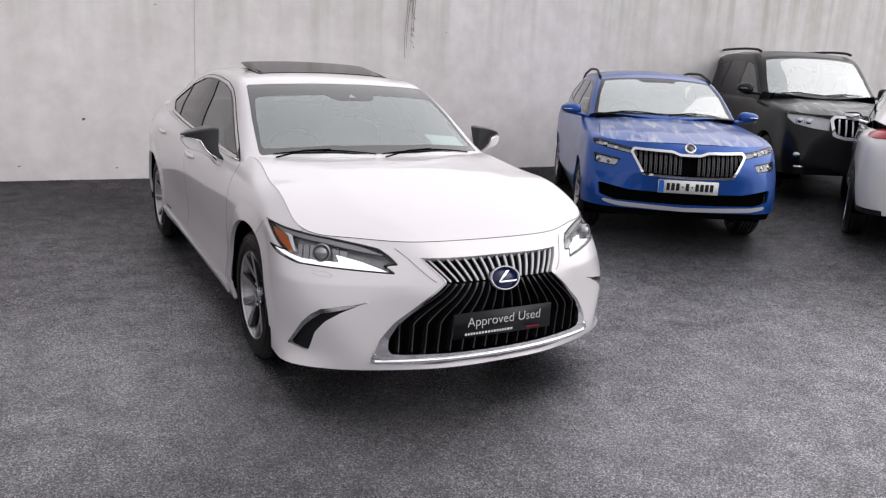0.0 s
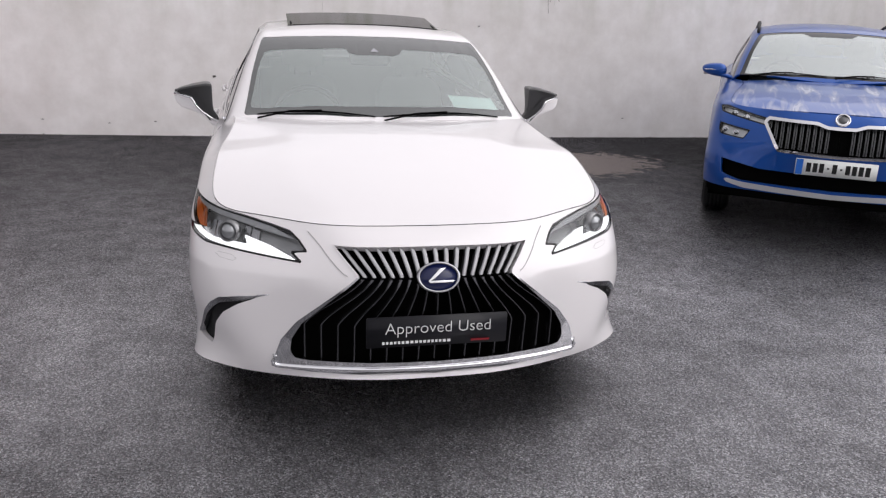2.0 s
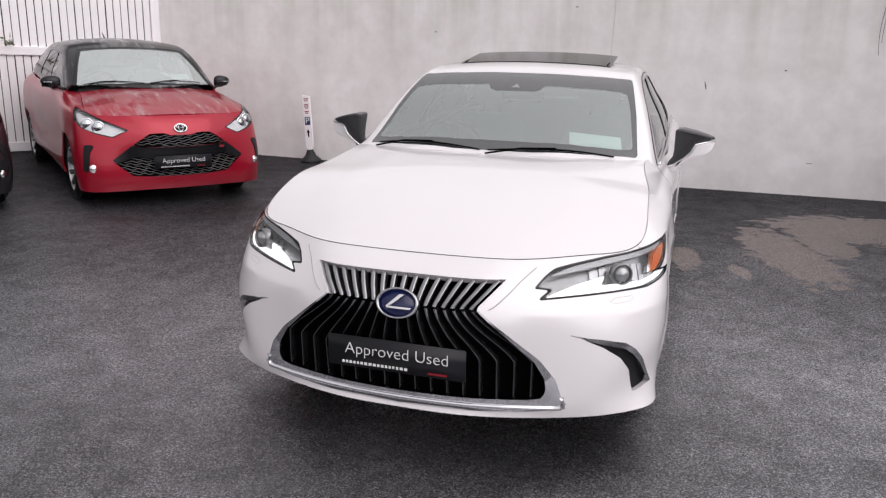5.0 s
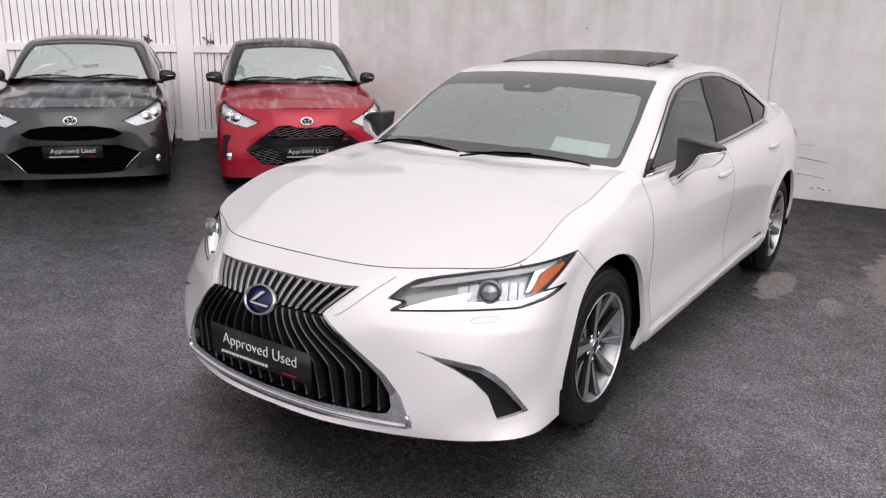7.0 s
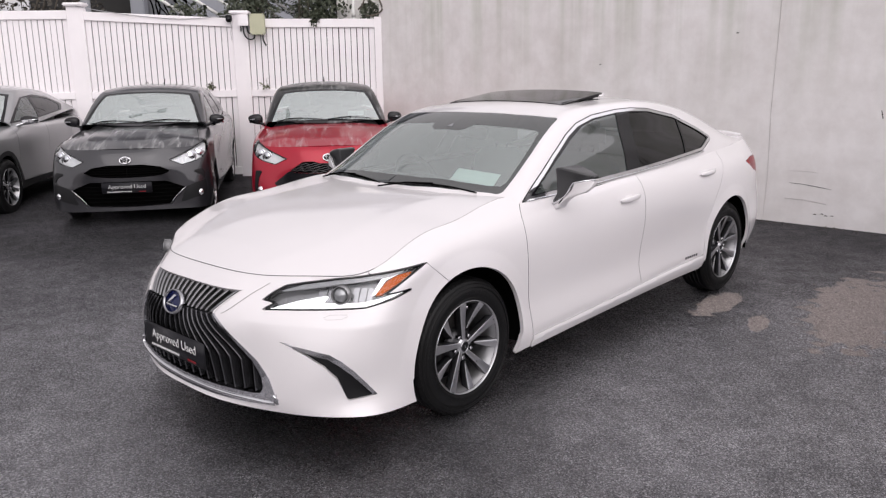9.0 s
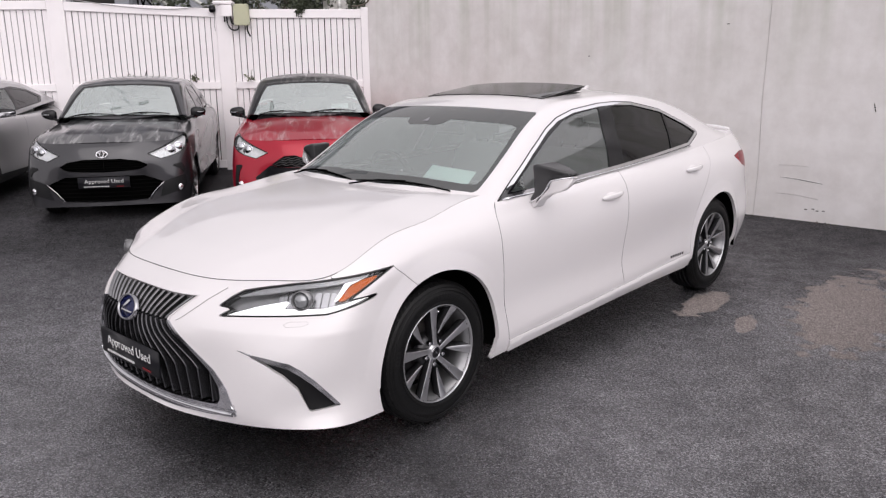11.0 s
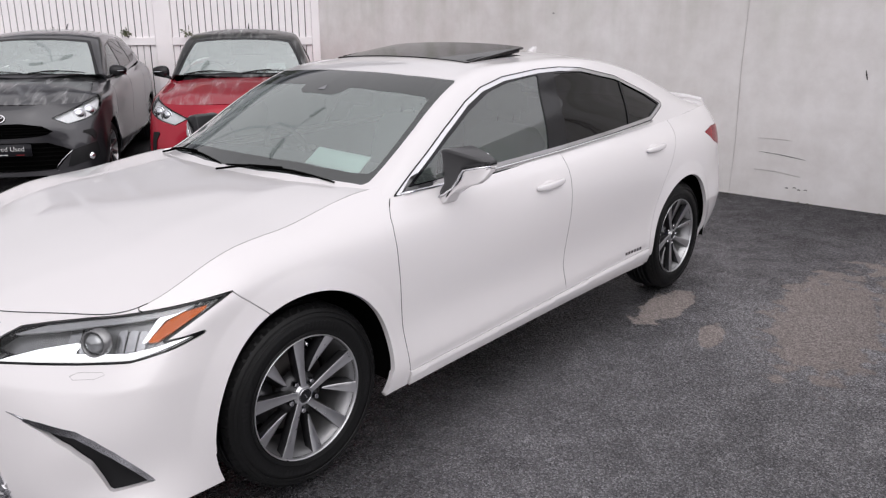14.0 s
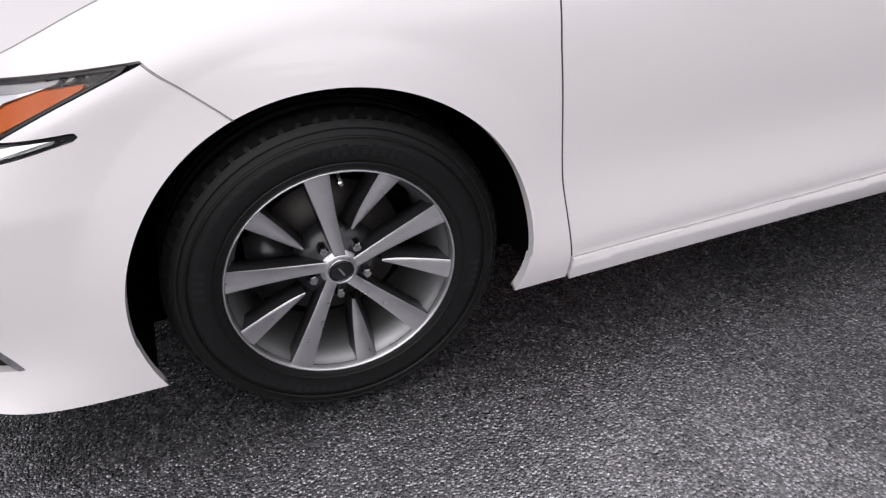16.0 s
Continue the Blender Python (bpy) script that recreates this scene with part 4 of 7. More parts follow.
def leaf_cloud(rng, place, count, size, droop=0.0):
    """Many small pointed leaves, folded along the midrib; place() gives each one's seat."""
    bm = bmesh.new()
    for _ in range(count):
        c = place()
        L = size * rng.uniform(0.6, 1.3)
        W = L * rng.uniform(0.28, 0.42)
        m = pose(*c, rng.uniform(-70, 70) - droop, rng.uniform(-60, 60), rng.uniform(0, 360))
        pts = [(0, 0, 0), (W, L * 0.4, W * 0.3), (0, L, 0), (-W, L * 0.4, W * 0.3), (0, L * 0.45, -W * 0.1)]
        v = [bm.verts.new(m @ Vector(p)) for p in pts]
        for f in ((0, 1, 4), (1, 2, 4), (2, 3, 4), (3, 0, 4)):
            bm.faces.new([v[k] for k in f])
    return bm


def leaf_material(name, dark, light):
    m, t, b = principled(name)
    g = t.nodes.new("ShaderNodeNewGeometry")
    r = t.nodes.new("ShaderNodeValToRGB")
    r.color_ramp.elements[0].color, r.color_ramp.elements[1].color = (*dark, 1), (*light, 1)
    t.links.new(g.outputs["Random Per Island"], r.inputs["Fac"])
    t.links.new(r.outputs["Color"], b.inputs["Base Color"])
    b.inputs["Roughness"].default_value = 0.5
    return m


M_IVY = leaf_material("ivy_leaves", (0.03, 0.04, 0.024), (0.13, 0.145, 0.10))
M_WEED = leaf_material("weed_leaves", (0.10, 0.12, 0.07), (0.24, 0.24, 0.15))
M_BARK = material("bark", (0.09, 0.075, 0.06), 0.9, vary=0.4, scale=30, bump=0.4, bump_scale=80)
M_DRYTWIG = material("dead_twig", (0.20, 0.17, 0.15), 0.9, vary=0.4, scale=50)
rng = random.Random(11)
# weeds that root in the fence boards
for s, z, n in ((2.66, 1.43, 46), (1.83, 1.45, 22), (3.62, 1.44, 8)):
    e = on_fence("weed", "small green weed sprouting from the fence boards", "weed")
    tips = [(-s + rng.uniform(-0.07, 0.07), -0.05 - rng.uniform(0.0, 0.06), z + rng.uniform(-0.03, 0.14)) for _ in range(5)]
    for k, tip in enumerate(tips):
        part("stem", tube_bm(arc([(-s, -0.03, z - 0.02), (-s * 0.5 + tip[0] * 0.5, -0.05, z + 0.03), tip], 8), 0.003, 5), M_BARK, e)

    def seat_weed():
        t = rng.choice(tips)
        f = rng.uniform(0.3, 1)
        return (-s + (t[0] + s) * f + rng.uniform(-0.02, 0.02), -0.03 + (t[1] + 0.03) * f - 0.01, z + (t[2] - z) * f + rng.uniform(-0.02, 0.02))

    part("leaves", leaf_cloud(rng, seat_weed, n, 0.045), M_WEED, e, "slim grey-green leaves")

# the ivy bank that leans over the fence
e = on_fence("ivy_bank", "dense dark green ivy bank rising behind the fence", "ivy")
clumps = [(rng.uniform(-2.7, -0.1), rng.uniform(0.25, 1.3), rng.uniform(2.2, 3.5), rng.uniform(0.16, 0.34)) for _ in range(46)]
clumps += [(rng.uniform(-1.2, -0.8), 0.10, 2.50, 0.08), (-0.95, 0.05, 2.50, 0.06), (-1.02, 0.0, 2.46, 0.05), (-3.0, 0.6, 2.6, 0.2), (-3.3, 0.9, 2.65, 0.2)]
for k in range(16):
    x = rng.uniform(-2.6, -0.2)
    part("stem", tube_bm(arc([(x, 0.7, 0.05), (x + rng.uniform(-0.2, 0.2), 0.6, 1.4), (x + rng.uniform(-0.3, 0.3), 0.6, 2.5), (x + rng.uniform(-0.5, 0.5), 0.5, 3.3)], 14), 0.014, 6), M_BARK, e)


def seat_ivy():
    c = rng.choice(clumps)
    r = c[3] * rng.uniform(0.4, 1.0) ** 0.5
    a, h = rng.uniform(0, 2 * math.pi), rng.uniform(-1, 1)
    q = math.sqrt(1 - h * h)
    return (c[0] + r * q * math.cos(a), max(c[1] + r * q * math.sin(a), 0.1 if c[3] > 0.11 else -0.1), c[2] + r * h)


part("leaves", leaf_cloud(rng, seat_ivy, 8500, 0.075, 30), M_IVY, e, "small dark pointed leaves").visible_shadow = True
# bare shrub further along
e = on_fence("bare_shrub", "bare brown shrub behind the fence", "shrub")
for k in range(26):
    x = rng.uniform(-8.2, -5.0)
    p = [(x, 1.2, 0.1), (x + rng.uniform(-0.2, 0.2), 1.2, 1.6), (x + rng.uniform(-0.4, 0.4), 1.1, 2.7), (x + rng.uniform(-0.8, 0.8), 1.0, 3.5)]
    part("branch", tube_bm(arc(p, 12), list(np.linspace(0.022, 0.006, 12)), 6), M_BARK, e)


def seat_shrub():
    return (rng.uniform(-8.6, -4.95), rng.uniform(1.0, 2.4), 1.8 + 1.7 * rng.random())


part("leaves", leaf_cloud(rng, seat_shrub, 2400, 0.09, 30), leaf_material("dead_leaves", (0.03, 0.026, 0.022), (0.11, 0.095, 0.075)), e, "dead brown leaves")

# the grey house behind
M_HOUSE = material("grey_house_paint", (0.30, 0.31, 0.34), 0.8, vary=0.08, scale=2, bump=0.1)
M_HOUSEDARK = material("dark_opening", (0.02, 0.019, 0.018), 0.8, vary=0.3, scale=3)
house = empty("house")
house.matrix_world = M_TO_FENCE
tagged(house, "grey house with columns and deep dark openings", "house")
part("wall", box_bm((7.5, 0.25, 5.2), (-3.2, 3.75, 2.6)), M_HOUSE, house, smooth=False)
part("column", box_bm((0.26, 0.3, 5.2), (-4.74, 3.35, 2.6), bevel=0.02), M_HOUSE, house, smooth=False)
for x0, x1 in ((-5.77, -4.88), (-6.9, -6.05)):
    part("window", box_bm((x1 - x0, 0.06, 1.9), ((x0 + x1) / 2, 3.60, 2.95), bevel=0.01), M_HOUSEDARK, house, "dark deep window opening", smooth=False)
part("roof", box_bm((8.2, 1.6, 0.25), (-3.2, 3.9, 5.3), bevel=0.03), M_HOUSE, house, smooth=False)
part("downpipe", tube_bm([(-4.30, 3.58, 0), (-4.30, 3.58, 5.1)], 0.045, 12), M_HOUSE, house)
# the lamp post whose top is mirrored in the windscreens
M_LAMPPOST = material("grey_lamp_post", (0.30, 0.31, 0.33), 0.5, metal=0.3, vary=0.1, scale=5)
e = on_fence("lamp_post", "tall grey twin-headed lamp post behind the fence", "lamp post")
part("pole", tube_bm([(-4.80, 0.84, 0.0), (-4.80, 0.84, 3.0), (-4.80, 0.84, 9.7)], [0.085, 0.075, 0.055], 16), M_LAMPPOST, e)
part("crossarm", tube_bm([(-5.40, 0.62, 9.70), (-4.20, 1.06, 9.70)], 0.04, 10), M_LAMPPOST, e)
for sx in (-1, 1):
    hd = part("lamp_head", box_bm((0.62, 0.34, 0.12), (0, 0, 0), 0.03), M_BLACK, e, "dark flat lamp head")
    hd.matrix_local = pose(-4.80 + sx * 0.78, 0.84 + sx * 0.286, 9.68, 0, 0, 20)
    part("lamp_panel", box_bm((0.44, 0.24, 0.02), (0, 0, -0.065), 0.005), M_GREYCABLE, hd)
e = on_fence("climbing_vine", "bare twisted dark vine on the grey house", "vine")
for k in range(9):
    x = -4.5 + 0.07 * k
    p = [(x + 0.1, 3.45, 0.1), (x, 3.45, 2.0), (x + rng.uniform(-0.1, 0.1), 3.42, 2.75), (x + rng.uniform(-0.15, 0.15), 3.42, 3.05), (x + rng.uniform(-0.3, 0.3), 3.42, 3.25), (x + rng.uniform(-0.5, 0.5), 3.42, 3.3)]
    part("twig", tube_bm(arc(p, 24), 0.016, 6), M_VOID, e)
e = on_fence("pergola", "slanting white poles of a pergola behind the fence", "pergola")
M_POLE = material("weathered_white_pole", (0.62, 0.62, 0.60), 0.6, vary=0.15, scale=9)
for s, y in ((3.55, 1.0), (3.0, 1.0), (2.62, 1.05), (2.1, 1.1), (1.75, 1.15)):
    part("pole", tube_bm([(-s - 0.75, y, 3.30), (-s + 0.95, y, 2.20)], 0.028, 10), M_POLE, e)
for x in (-4.0, -1.1):
    part("upright", tube_bm([(x, 1.2, 0), (x, 1.2, 2.6)], 0.035, 10), M_POLE, e)
part("crossbar", tube_bm([(-4.1, 1.06, 2.45), (-1.0, 1.06, 2.45)], 0.02, 10), M_POLE, e)
e = on_fence("drain_pipe", "white plastic pipe standing behind the fence corner", "pipe")
part("pipe", tube_bm([(-0.44, 0.22, 0), (-0.44, 0.22, 3.4)], 0.024, 12), M_POLE, e)
part("collar", tube_bm([(-0.44, 0.22, 2.52), (-0.44, 0.22, 2.60)], 0.030, 12), M_POLE, e)
w = part("garden_wall", box_bm((1.0, 0.2, 3.4), (-0.22, 0.6, 1.7), bevel=0.01), M_WALL, smooth=False)
w.matrix_world = M_TO_FENCE
tagged(w, "pale return wall behind the fence corner", "wall", kind="structure")
e = on_fence("corner_creeper", "bare creeper stem hanging over the wall corner", "creeper")
for pts in ([(-0.02, 0.12, 3.4), (0.03, 0.02, 3.05), (-0.03, 0.0, 2.80), (0.02, -0.03, 2.62), (-0.1, 0.0, 2.53), (-0.25, 0.03, 2.52)],
            [(-0.1, 0.3, 3.3), (-0.2, 0.2, 3.0), (-0.3, 0.2, 2.9), (-0.4, 0.2, 2.85)], [(0.0, 0.1, 3.2), (-0.2, 0.15, 2.9), (-0.28, 0.15, 2.72), (-0.36, 0.15, 2.62)]):
    part("stem", tube_bm(arc(pts, 24), 0.013, 6), M_BARK, e)

# dead roots that hang down the back wall
e = empty("hanging_roots")
e.matrix_world = pose(2.87, 6.85, 0)
tagged(e, "thin dead creeper roots hanging down the wall", "roots")
for k in range(7):
    z1 = 1.53 + rng.uniform(0, 0.6) * (k > 0)
    x, pts = rng.uniform(-0.02, 0.02), []
    for z in np.linspace(3.32, z1, 9):
        pts.append((x, -0.004 - rng.uniform(0, 0.01), z))
        x += rng.uniform(-0.022, 0.022)
    part("root", tube_bm(arc(pts, 40), list(np.linspace(0.006, 0.0025, 40)), 5), (M_DRYTWIG, M_POLE, M_BARK)[k % 3], e)
for k in range(14):
    z, x = rng.uniform(1.55, 2.9), rng.uniform(-0.03, 0.03)
    part("twig", tube_bm([(x, -0.008, z), (x + rng.uniform(-0.04, 0.04), -0.015, z - rng.uniform(0.01, 0.05))], 0.0035, 5), M_DRYTWIG, e)



# ---------------------------------------------------------------- shared car parts
def cut_all(surf, *fns):
    for f in fns:
        surf = surf.cut(f(surf.V))
    return surf


def in_wz(poly, grow=0.0):
    """Inside an outline laid round the nose corner: across x + y, up z."""
    return lambda V: poly_sdf(V[:, 0] + V[:, 1], V[:, 2], poly) - grow


def out_wz(poly, grow=0.0):
    return lambda V: -(poly_sdf(V[:, 0] + V[:, 1], V[:, 2], poly) - grow)


def in_xz(poly, grow=0.0):
    return lambda V: np.where(V[:, 1] < 1.0, poly_sdf(V[:, 0], V[:, 2], poly) - grow, 1.0)


def out_xz(poly, grow=0.0):
    return lambda V: np.where(V[:, 1] < 1.0, -(poly_sdf(V[:, 0], V[:, 2], poly) - grow), -1.0)


def in_yz(poly, grow=0.0):
    return lambda V: poly_sdf(V[:, 1], V[:, 2], poly) - grow


def out_yz(poly, grow=0.0):
    return lambda V: -(poly_sdf(V[:, 1], V[:, 2], poly) - grow)


def in_xy(poly, grow=0.0):
    return lambda V: poly_sdf(V[:, 0], V[:, 1], poly) - grow


def out_xy(poly, grow=0.0):
    return lambda V: -(poly_sdf(V[:, 0], V[:, 1], poly) - grow)


def arch(y, z, r):
    return lambda V: np.where(V[:, 0] > 0.5, r - np.hypot(V[:, 1] - y, V[:, 2] - z), -1.0)


def both(name, surf, mat, parent, label="", skirt=0.012):
    """The same panel on each flank."""
    return panel(name, surf, mat, parent, label, skirt), panel(name, surf.mirrored(), mat, parent, label, skirt)


def whole(name, surf, mat, parent, label="", skirt=0.012):
    """One panel across the car's middle."""
    return panel(name, surf.joined(surf.mirrored()), mat, parent, label, skirt, weld=True)


class Nose:
    """Finds the outer surface: front(x, z) gives y, flank(y, z) gives x, top(x, y) gives z."""

    def __init__(self, *surfs):
        from mathutils.bvhtree import BVHTree
        s = surfs[0]
        for o in surfs[1:]:
            s = s.joined(o)
        s = s.joined(s.mirrored())
        self.tree = BVHTree.FromPolygons(s.V.tolist(), s.Q.tolist())

    def front(self, x, z):
        h = self.tree.ray_cast(Vector((x, -3, z)), Vector((0, 1, 0)))
        return h[0].y if h[0] else 0.1

    def flank(self, y, z):
        h = self.tree.ray_cast(Vector((3, y, z)), Vector((-1, 0, 0)))
        return (h[0].x, h[1]) if h[0] else (0.9, Vector((1, 0, 0)))

    def top(self, x, y):
        h = self.tree.ray_cast(Vector((x, y, 4)), Vector((0, 0, -1)))
        return h[0].z if h[0] else 1.0


def text_mesh(words, size, mat, parent, m, depth=0.002):
    cu = bpy.data.curves.new("lettering", "FONT")
    cu.body, cu.size, cu.align_x, cu.align_y, cu.extrude = words, size, "CENTER", "CENTER", depth
    cu.offset = -0.0011
    ob = bpy.data.objects.new("lettering", cu)
    me = bpy.data.meshes.new_from_object(ob)
    bpy.data.objects.remove(ob)
    o = link_mesh("lettering", me, mat, parent, "white sans serif lettering", smooth=False)
    o.matrix_local = m
    return o


def dealer_plate(car, at, tilt=0.0):
    """The black show plate with its white words, small second line and red mark."""
    root = part("show_plate", box_bm((.525, .012, .118), (0, 0, 0), .004), M_PLATE, car, "black show plate reading Approved Used")
    root.matrix_local = pose(*at, tilt, 0, 0)
    text_mesh("Approved", 0.062, M_LETTER, root, pose(-.070, -.0065, .013, 90, 0, 0))
    text_mesh("Used", 0.062, M_LETTER, root, pose(.138, -.0065, .013, 90, 0, 0))
    random.seed(4)
    x = -.205
    for k in range(17):
        wd = .008 + .004 * random.random()
        part("small_mark", box_bm((wd, .002, .010), (x + wd / 2, -.0068, -.040)), M_LETTER, root, smooth=False)
        x += wd + .0055
    part("red_mark", box_bm((.07, .002, .008), (.16, -.0068, -.043), 0), M_REDMARK, root, smooth=False)
    return root


def seat(car, x, y, z=0.42, h=0.78, mat=None):
    mat = mat or M_SEAT
    s = part("front_seat", box_bm((.50, .50, .16), (x, y - .05, z), .06), mat, car)
    part("backrest", sharp_bevel(prism_bm([(-.25, 0), (.25, 0), (.22, .55), (.15, .62), (-.15, .62), (-.22, .55)], .13, 0, pose(x, y + .17, z + .02, -16, 0, 0)), .03), mat, s)
    part("headrest", box_bm((.27, .10, .19), (x, y + .38, z + h), .045), mat, s)
    for k in (-.05, .05):
        part("headrest_post", tube_bm([(x + k, y + .36, z + h - .2), (x + k, y + .38, z + h)], .006), M_CHROME, s)
    return s


def steering_wheel(car, x, y, z):
    pts = [(x + .18 * math.cos(a), y + .18 * math.sin(a) * -.35, z + .18 * math.sin(a) * .93) for a in np.linspace(0, 2 * math.pi, 33)]
    s = part("steering_wheel", tube_bm(pts, .016, 8), M_TRIM, car)
    part("steering_boss", box_bm((.16, .05, .12), (x, y, z), .02), M_TRIM, s)
    return s


def wiper(car, nose, x0, x1, y0, y1, lift=0.005):
    """A slim wiper that lies on the glass: blade, spine and arm."""
    pts = []
    for f in np.linspace(0, 1, 12):
        x, y = x0 + (x1 - x0) * f, y0 + (y1 - y0) * f
        pts.append((x, y, nose.top(x, y) + lift))
    w = part("wiper", tube_bm(pts, [.0035 + .0015 * math.sin(math.pi * f) for f in np.linspace(0, 1, 12)], 6), M_VOID, car, "thin black wiper")
    part("wiper_arm", tube_bm([(pts[0][0], pts[0][1] - .05, pts[0][2] - .012), (pts[3][0], pts[3][1] - .02, pts[3][2] + .006), (pts[6][0], pts[6][1], pts[6][2] + .006)], .005, 6), M_VOID, w)
    return w


def blob(center, radii, cuts=None, n=20, power=2.5):
    """A rounded box-like form (superellipsoid)."""
    bm = bmesh.new()
    bmesh.ops.create_uvsphere(bm, u_segments=n * 2, v_segments=n, radius=1)
    for v in bm.verts:
        d = (abs(v.co.x) ** power + abs(v.co.y) ** power + abs(v.co.z) ** power) ** (1 / power)
        v.co = Vector((v.co.x / d * radii[0] + center[0], v.co.y / d * radii[1] + center[1], v.co.z / d * radii[2] + center[2]))
    return bm


def halves(bm, co, no):
    """Splits a closed form by a plane; gives the part on the far side of no, then the near one, each capped."""
    out = []
    for flip in (False, True):
        c = bm.copy()
        r = bmesh.ops.bisect_plane(c, geom=c.verts[:] + c.edges[:] + c.faces[:], plane_co=co, plane_no=no, clear_outer=not flip, clear_inner=flip)
        edges = [e for e in r["geom_cut"] if isinstance(e, bmesh.types.BMEdge)]
        bmesh.ops.contextual_create(c, geom=edges)
        out.append(c)
    return out


def door_mirror(car, side, at, size=(.115, .085, .065), low=None, top=None, stalk=None, lean=0.0):
    """A door mirror: upper cap, lower shell, glass at its back and a stalk to the door."""
    low, top = low or M_WHITE, top or M_BLACKGLOSS
    root = new("door_mirror")
    root.parent = car
    bm = blob((0, 0, 0), size, power=2.6)
    for v in bm.verts:
        f = (v.co.x / size[0] + 1) / 2
        v.co.z *= 0.62 + 0.38 * (1 - f)
        v.co.z += .012 * f
        if v.co.y > 0:
            v.co.y *= 0.45
        v.co.y += .035 * f
    up, dn = halves(bm, (0, 0, .012), (0.06, 0, -1))
    bm.free()
    m = Matrix.Diagonal((side, 1, 1, 1))
    for b in (up, dn):
        bmesh.ops.transform(b, matrix=m, verts=b.verts)
        bmesh.ops.recalc_face_normals(b, faces=b.faces)
    part("mirror_cap", up, top, root)
    part("mirror_shell", dn, low, root)
    g = box_bm((size[0] * 1.6, .004, size[2] * 1.2), (side * .005, size[1] * .5 + .02, 0), .002)
    part("mirror_glass", g, M_CHROME, root)
    part("indicator_strip", box_bm((size[0] * 1.5, .012, .007), (side * .012, -size[1] + .022, .008), .003), M_CHROME, root)
    if stalk:
        sx, sy, sz = stalk
        b = bmesh.new()
        sec = []
        for f in np.linspace(0, 1, 7):
            c = Vector((sx * side, sy, sz)) * (1 - f) + Vector((-size[0] * .45 * side, .0, -size[2] * .45)) * f
            hy, hz = .055 * (1 - f) + .045 * f, .018 + .006 * f
            sec.append([b.verts.new(c + Vector((0, hy * math.cos(a), hz * math.sin(a)))) for a in np.linspace(0, 2 * math.pi, 14, endpoint=False)])
        for p, q in zip(sec, sec[1:]):
            for k in range(14):
                b.faces.new((p[k], p[(k + 1) % 14], q[(k + 1) % 14], q[k]))
        bmesh.ops.recalc_face_normals(b, faces=b.faces)
        part("stalk", b, low, root)
    root.matrix_local = pose(*at, 0, 0, lean * side)
    return root


def swept_mirror(car, side, at):
    """The saloon's wing mirror: a dark wedge over a white shell that sweeps down into its foot, a chrome line between them."""
    root = new("door_mirror")
    root.parent = car

    def form(name, poly, y0, y1, mat, bevel, label=""):
        bm = bmesh.new()
        f = bm.faces.new([bm.verts.new((x, y0, z)) for x, z in poly])
        g = bmesh.ops.extrude_face_region(bm, geom=[f])
        bmesh.ops.translate(bm, vec=(0, y1 - y0, 0), verts=[v for v in g["geom"] if isinstance(v, bmesh.types.BMVert)])
        bmesh.ops.recalc_face_normals(bm, faces=bm.faces)
        sharp_bevel(bm, bevel, 4)
        for v in bm.verts:
            k = max(0.0, v.co.x) / .19
            v.co.y = v.co.y * (1 - .78 * k * k) + .045 * k * k
            n = min(1, max(0, (.02 - v.co.z) / .07))
            v.co.y = v.co.y * (1 - .55 * n) - .014 * n
        bmesh.ops.transform(bm, matrix=Matrix.Diagonal((side, 1, 1, 1)), verts=bm.verts)
        bmesh.ops.recalc_face_normals(bm, faces=bm.faces)
        return part(name, bm, mat, root, label)

    form("mirror_cap", [(-.002, .074), (.03, .077), (.09, .066), (.15, .049), (.182, .036), (.186, .027), (.14, .018), (.098, .008), (.090, -.012), (.082, -.035), (.05, -.068), (.01, -.098), (-.03, -.118), (-.03, -.10), (-.006, -.065), (-.002, -.03)],
         -.060, .092, M_CAP, .012, "dark grey upper cap")
    form("mirror_shell", [(.186, .024), (.190, .008), (.178, -.025), (.155, -.048), (.10, -.066), (.06, -.085), (.03, -.110), (.008, -.142), (-.02, -.150), (-.035, -.125), (.01, -.103), (.052, -.073), (.086, -.037), (.095, -.012), (.104, .004), (.145, .014)],
         -.066, .078, M_WHITE, .014, "white lower shell")
    line = [(.188, .020), (.145, .012), (.102, .001), (.092, -.016), (.083, -.038), (.05, -.073), (.008, -.103), (-.03, -.122)]
    part("chrome_line", tube_bm([(side * x, (-.066 * (1 - .78 * (max(x, 0) / .19) ** 2) + .045 * (max(x, 0) / .19) ** 2) * (1 if z > -.05 else .72), z) for x, z in line], .0045, 6), M_CHROME, root)
    part("mirror_glass", box_bm((.11, .004, .085), (side * .065, .086, .015), .002), M_CHROME, root, "mirror glass")
    root.matrix_local = pose(*at, 0, 0, -6 * side)
    return root


def seam(car, pts, r=.0019, mat=None, name="panel_gap"):
    return part(name, tube_bm(pts, r, 6), mat or M_SEAM, car)


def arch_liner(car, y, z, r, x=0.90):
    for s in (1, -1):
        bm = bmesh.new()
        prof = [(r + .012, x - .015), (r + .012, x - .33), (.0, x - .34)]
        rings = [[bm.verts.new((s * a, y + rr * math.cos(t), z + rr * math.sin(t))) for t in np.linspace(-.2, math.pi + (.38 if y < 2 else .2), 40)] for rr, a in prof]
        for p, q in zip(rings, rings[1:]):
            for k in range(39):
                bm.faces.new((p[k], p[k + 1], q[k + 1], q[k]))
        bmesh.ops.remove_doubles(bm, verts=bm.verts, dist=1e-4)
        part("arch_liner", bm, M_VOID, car)


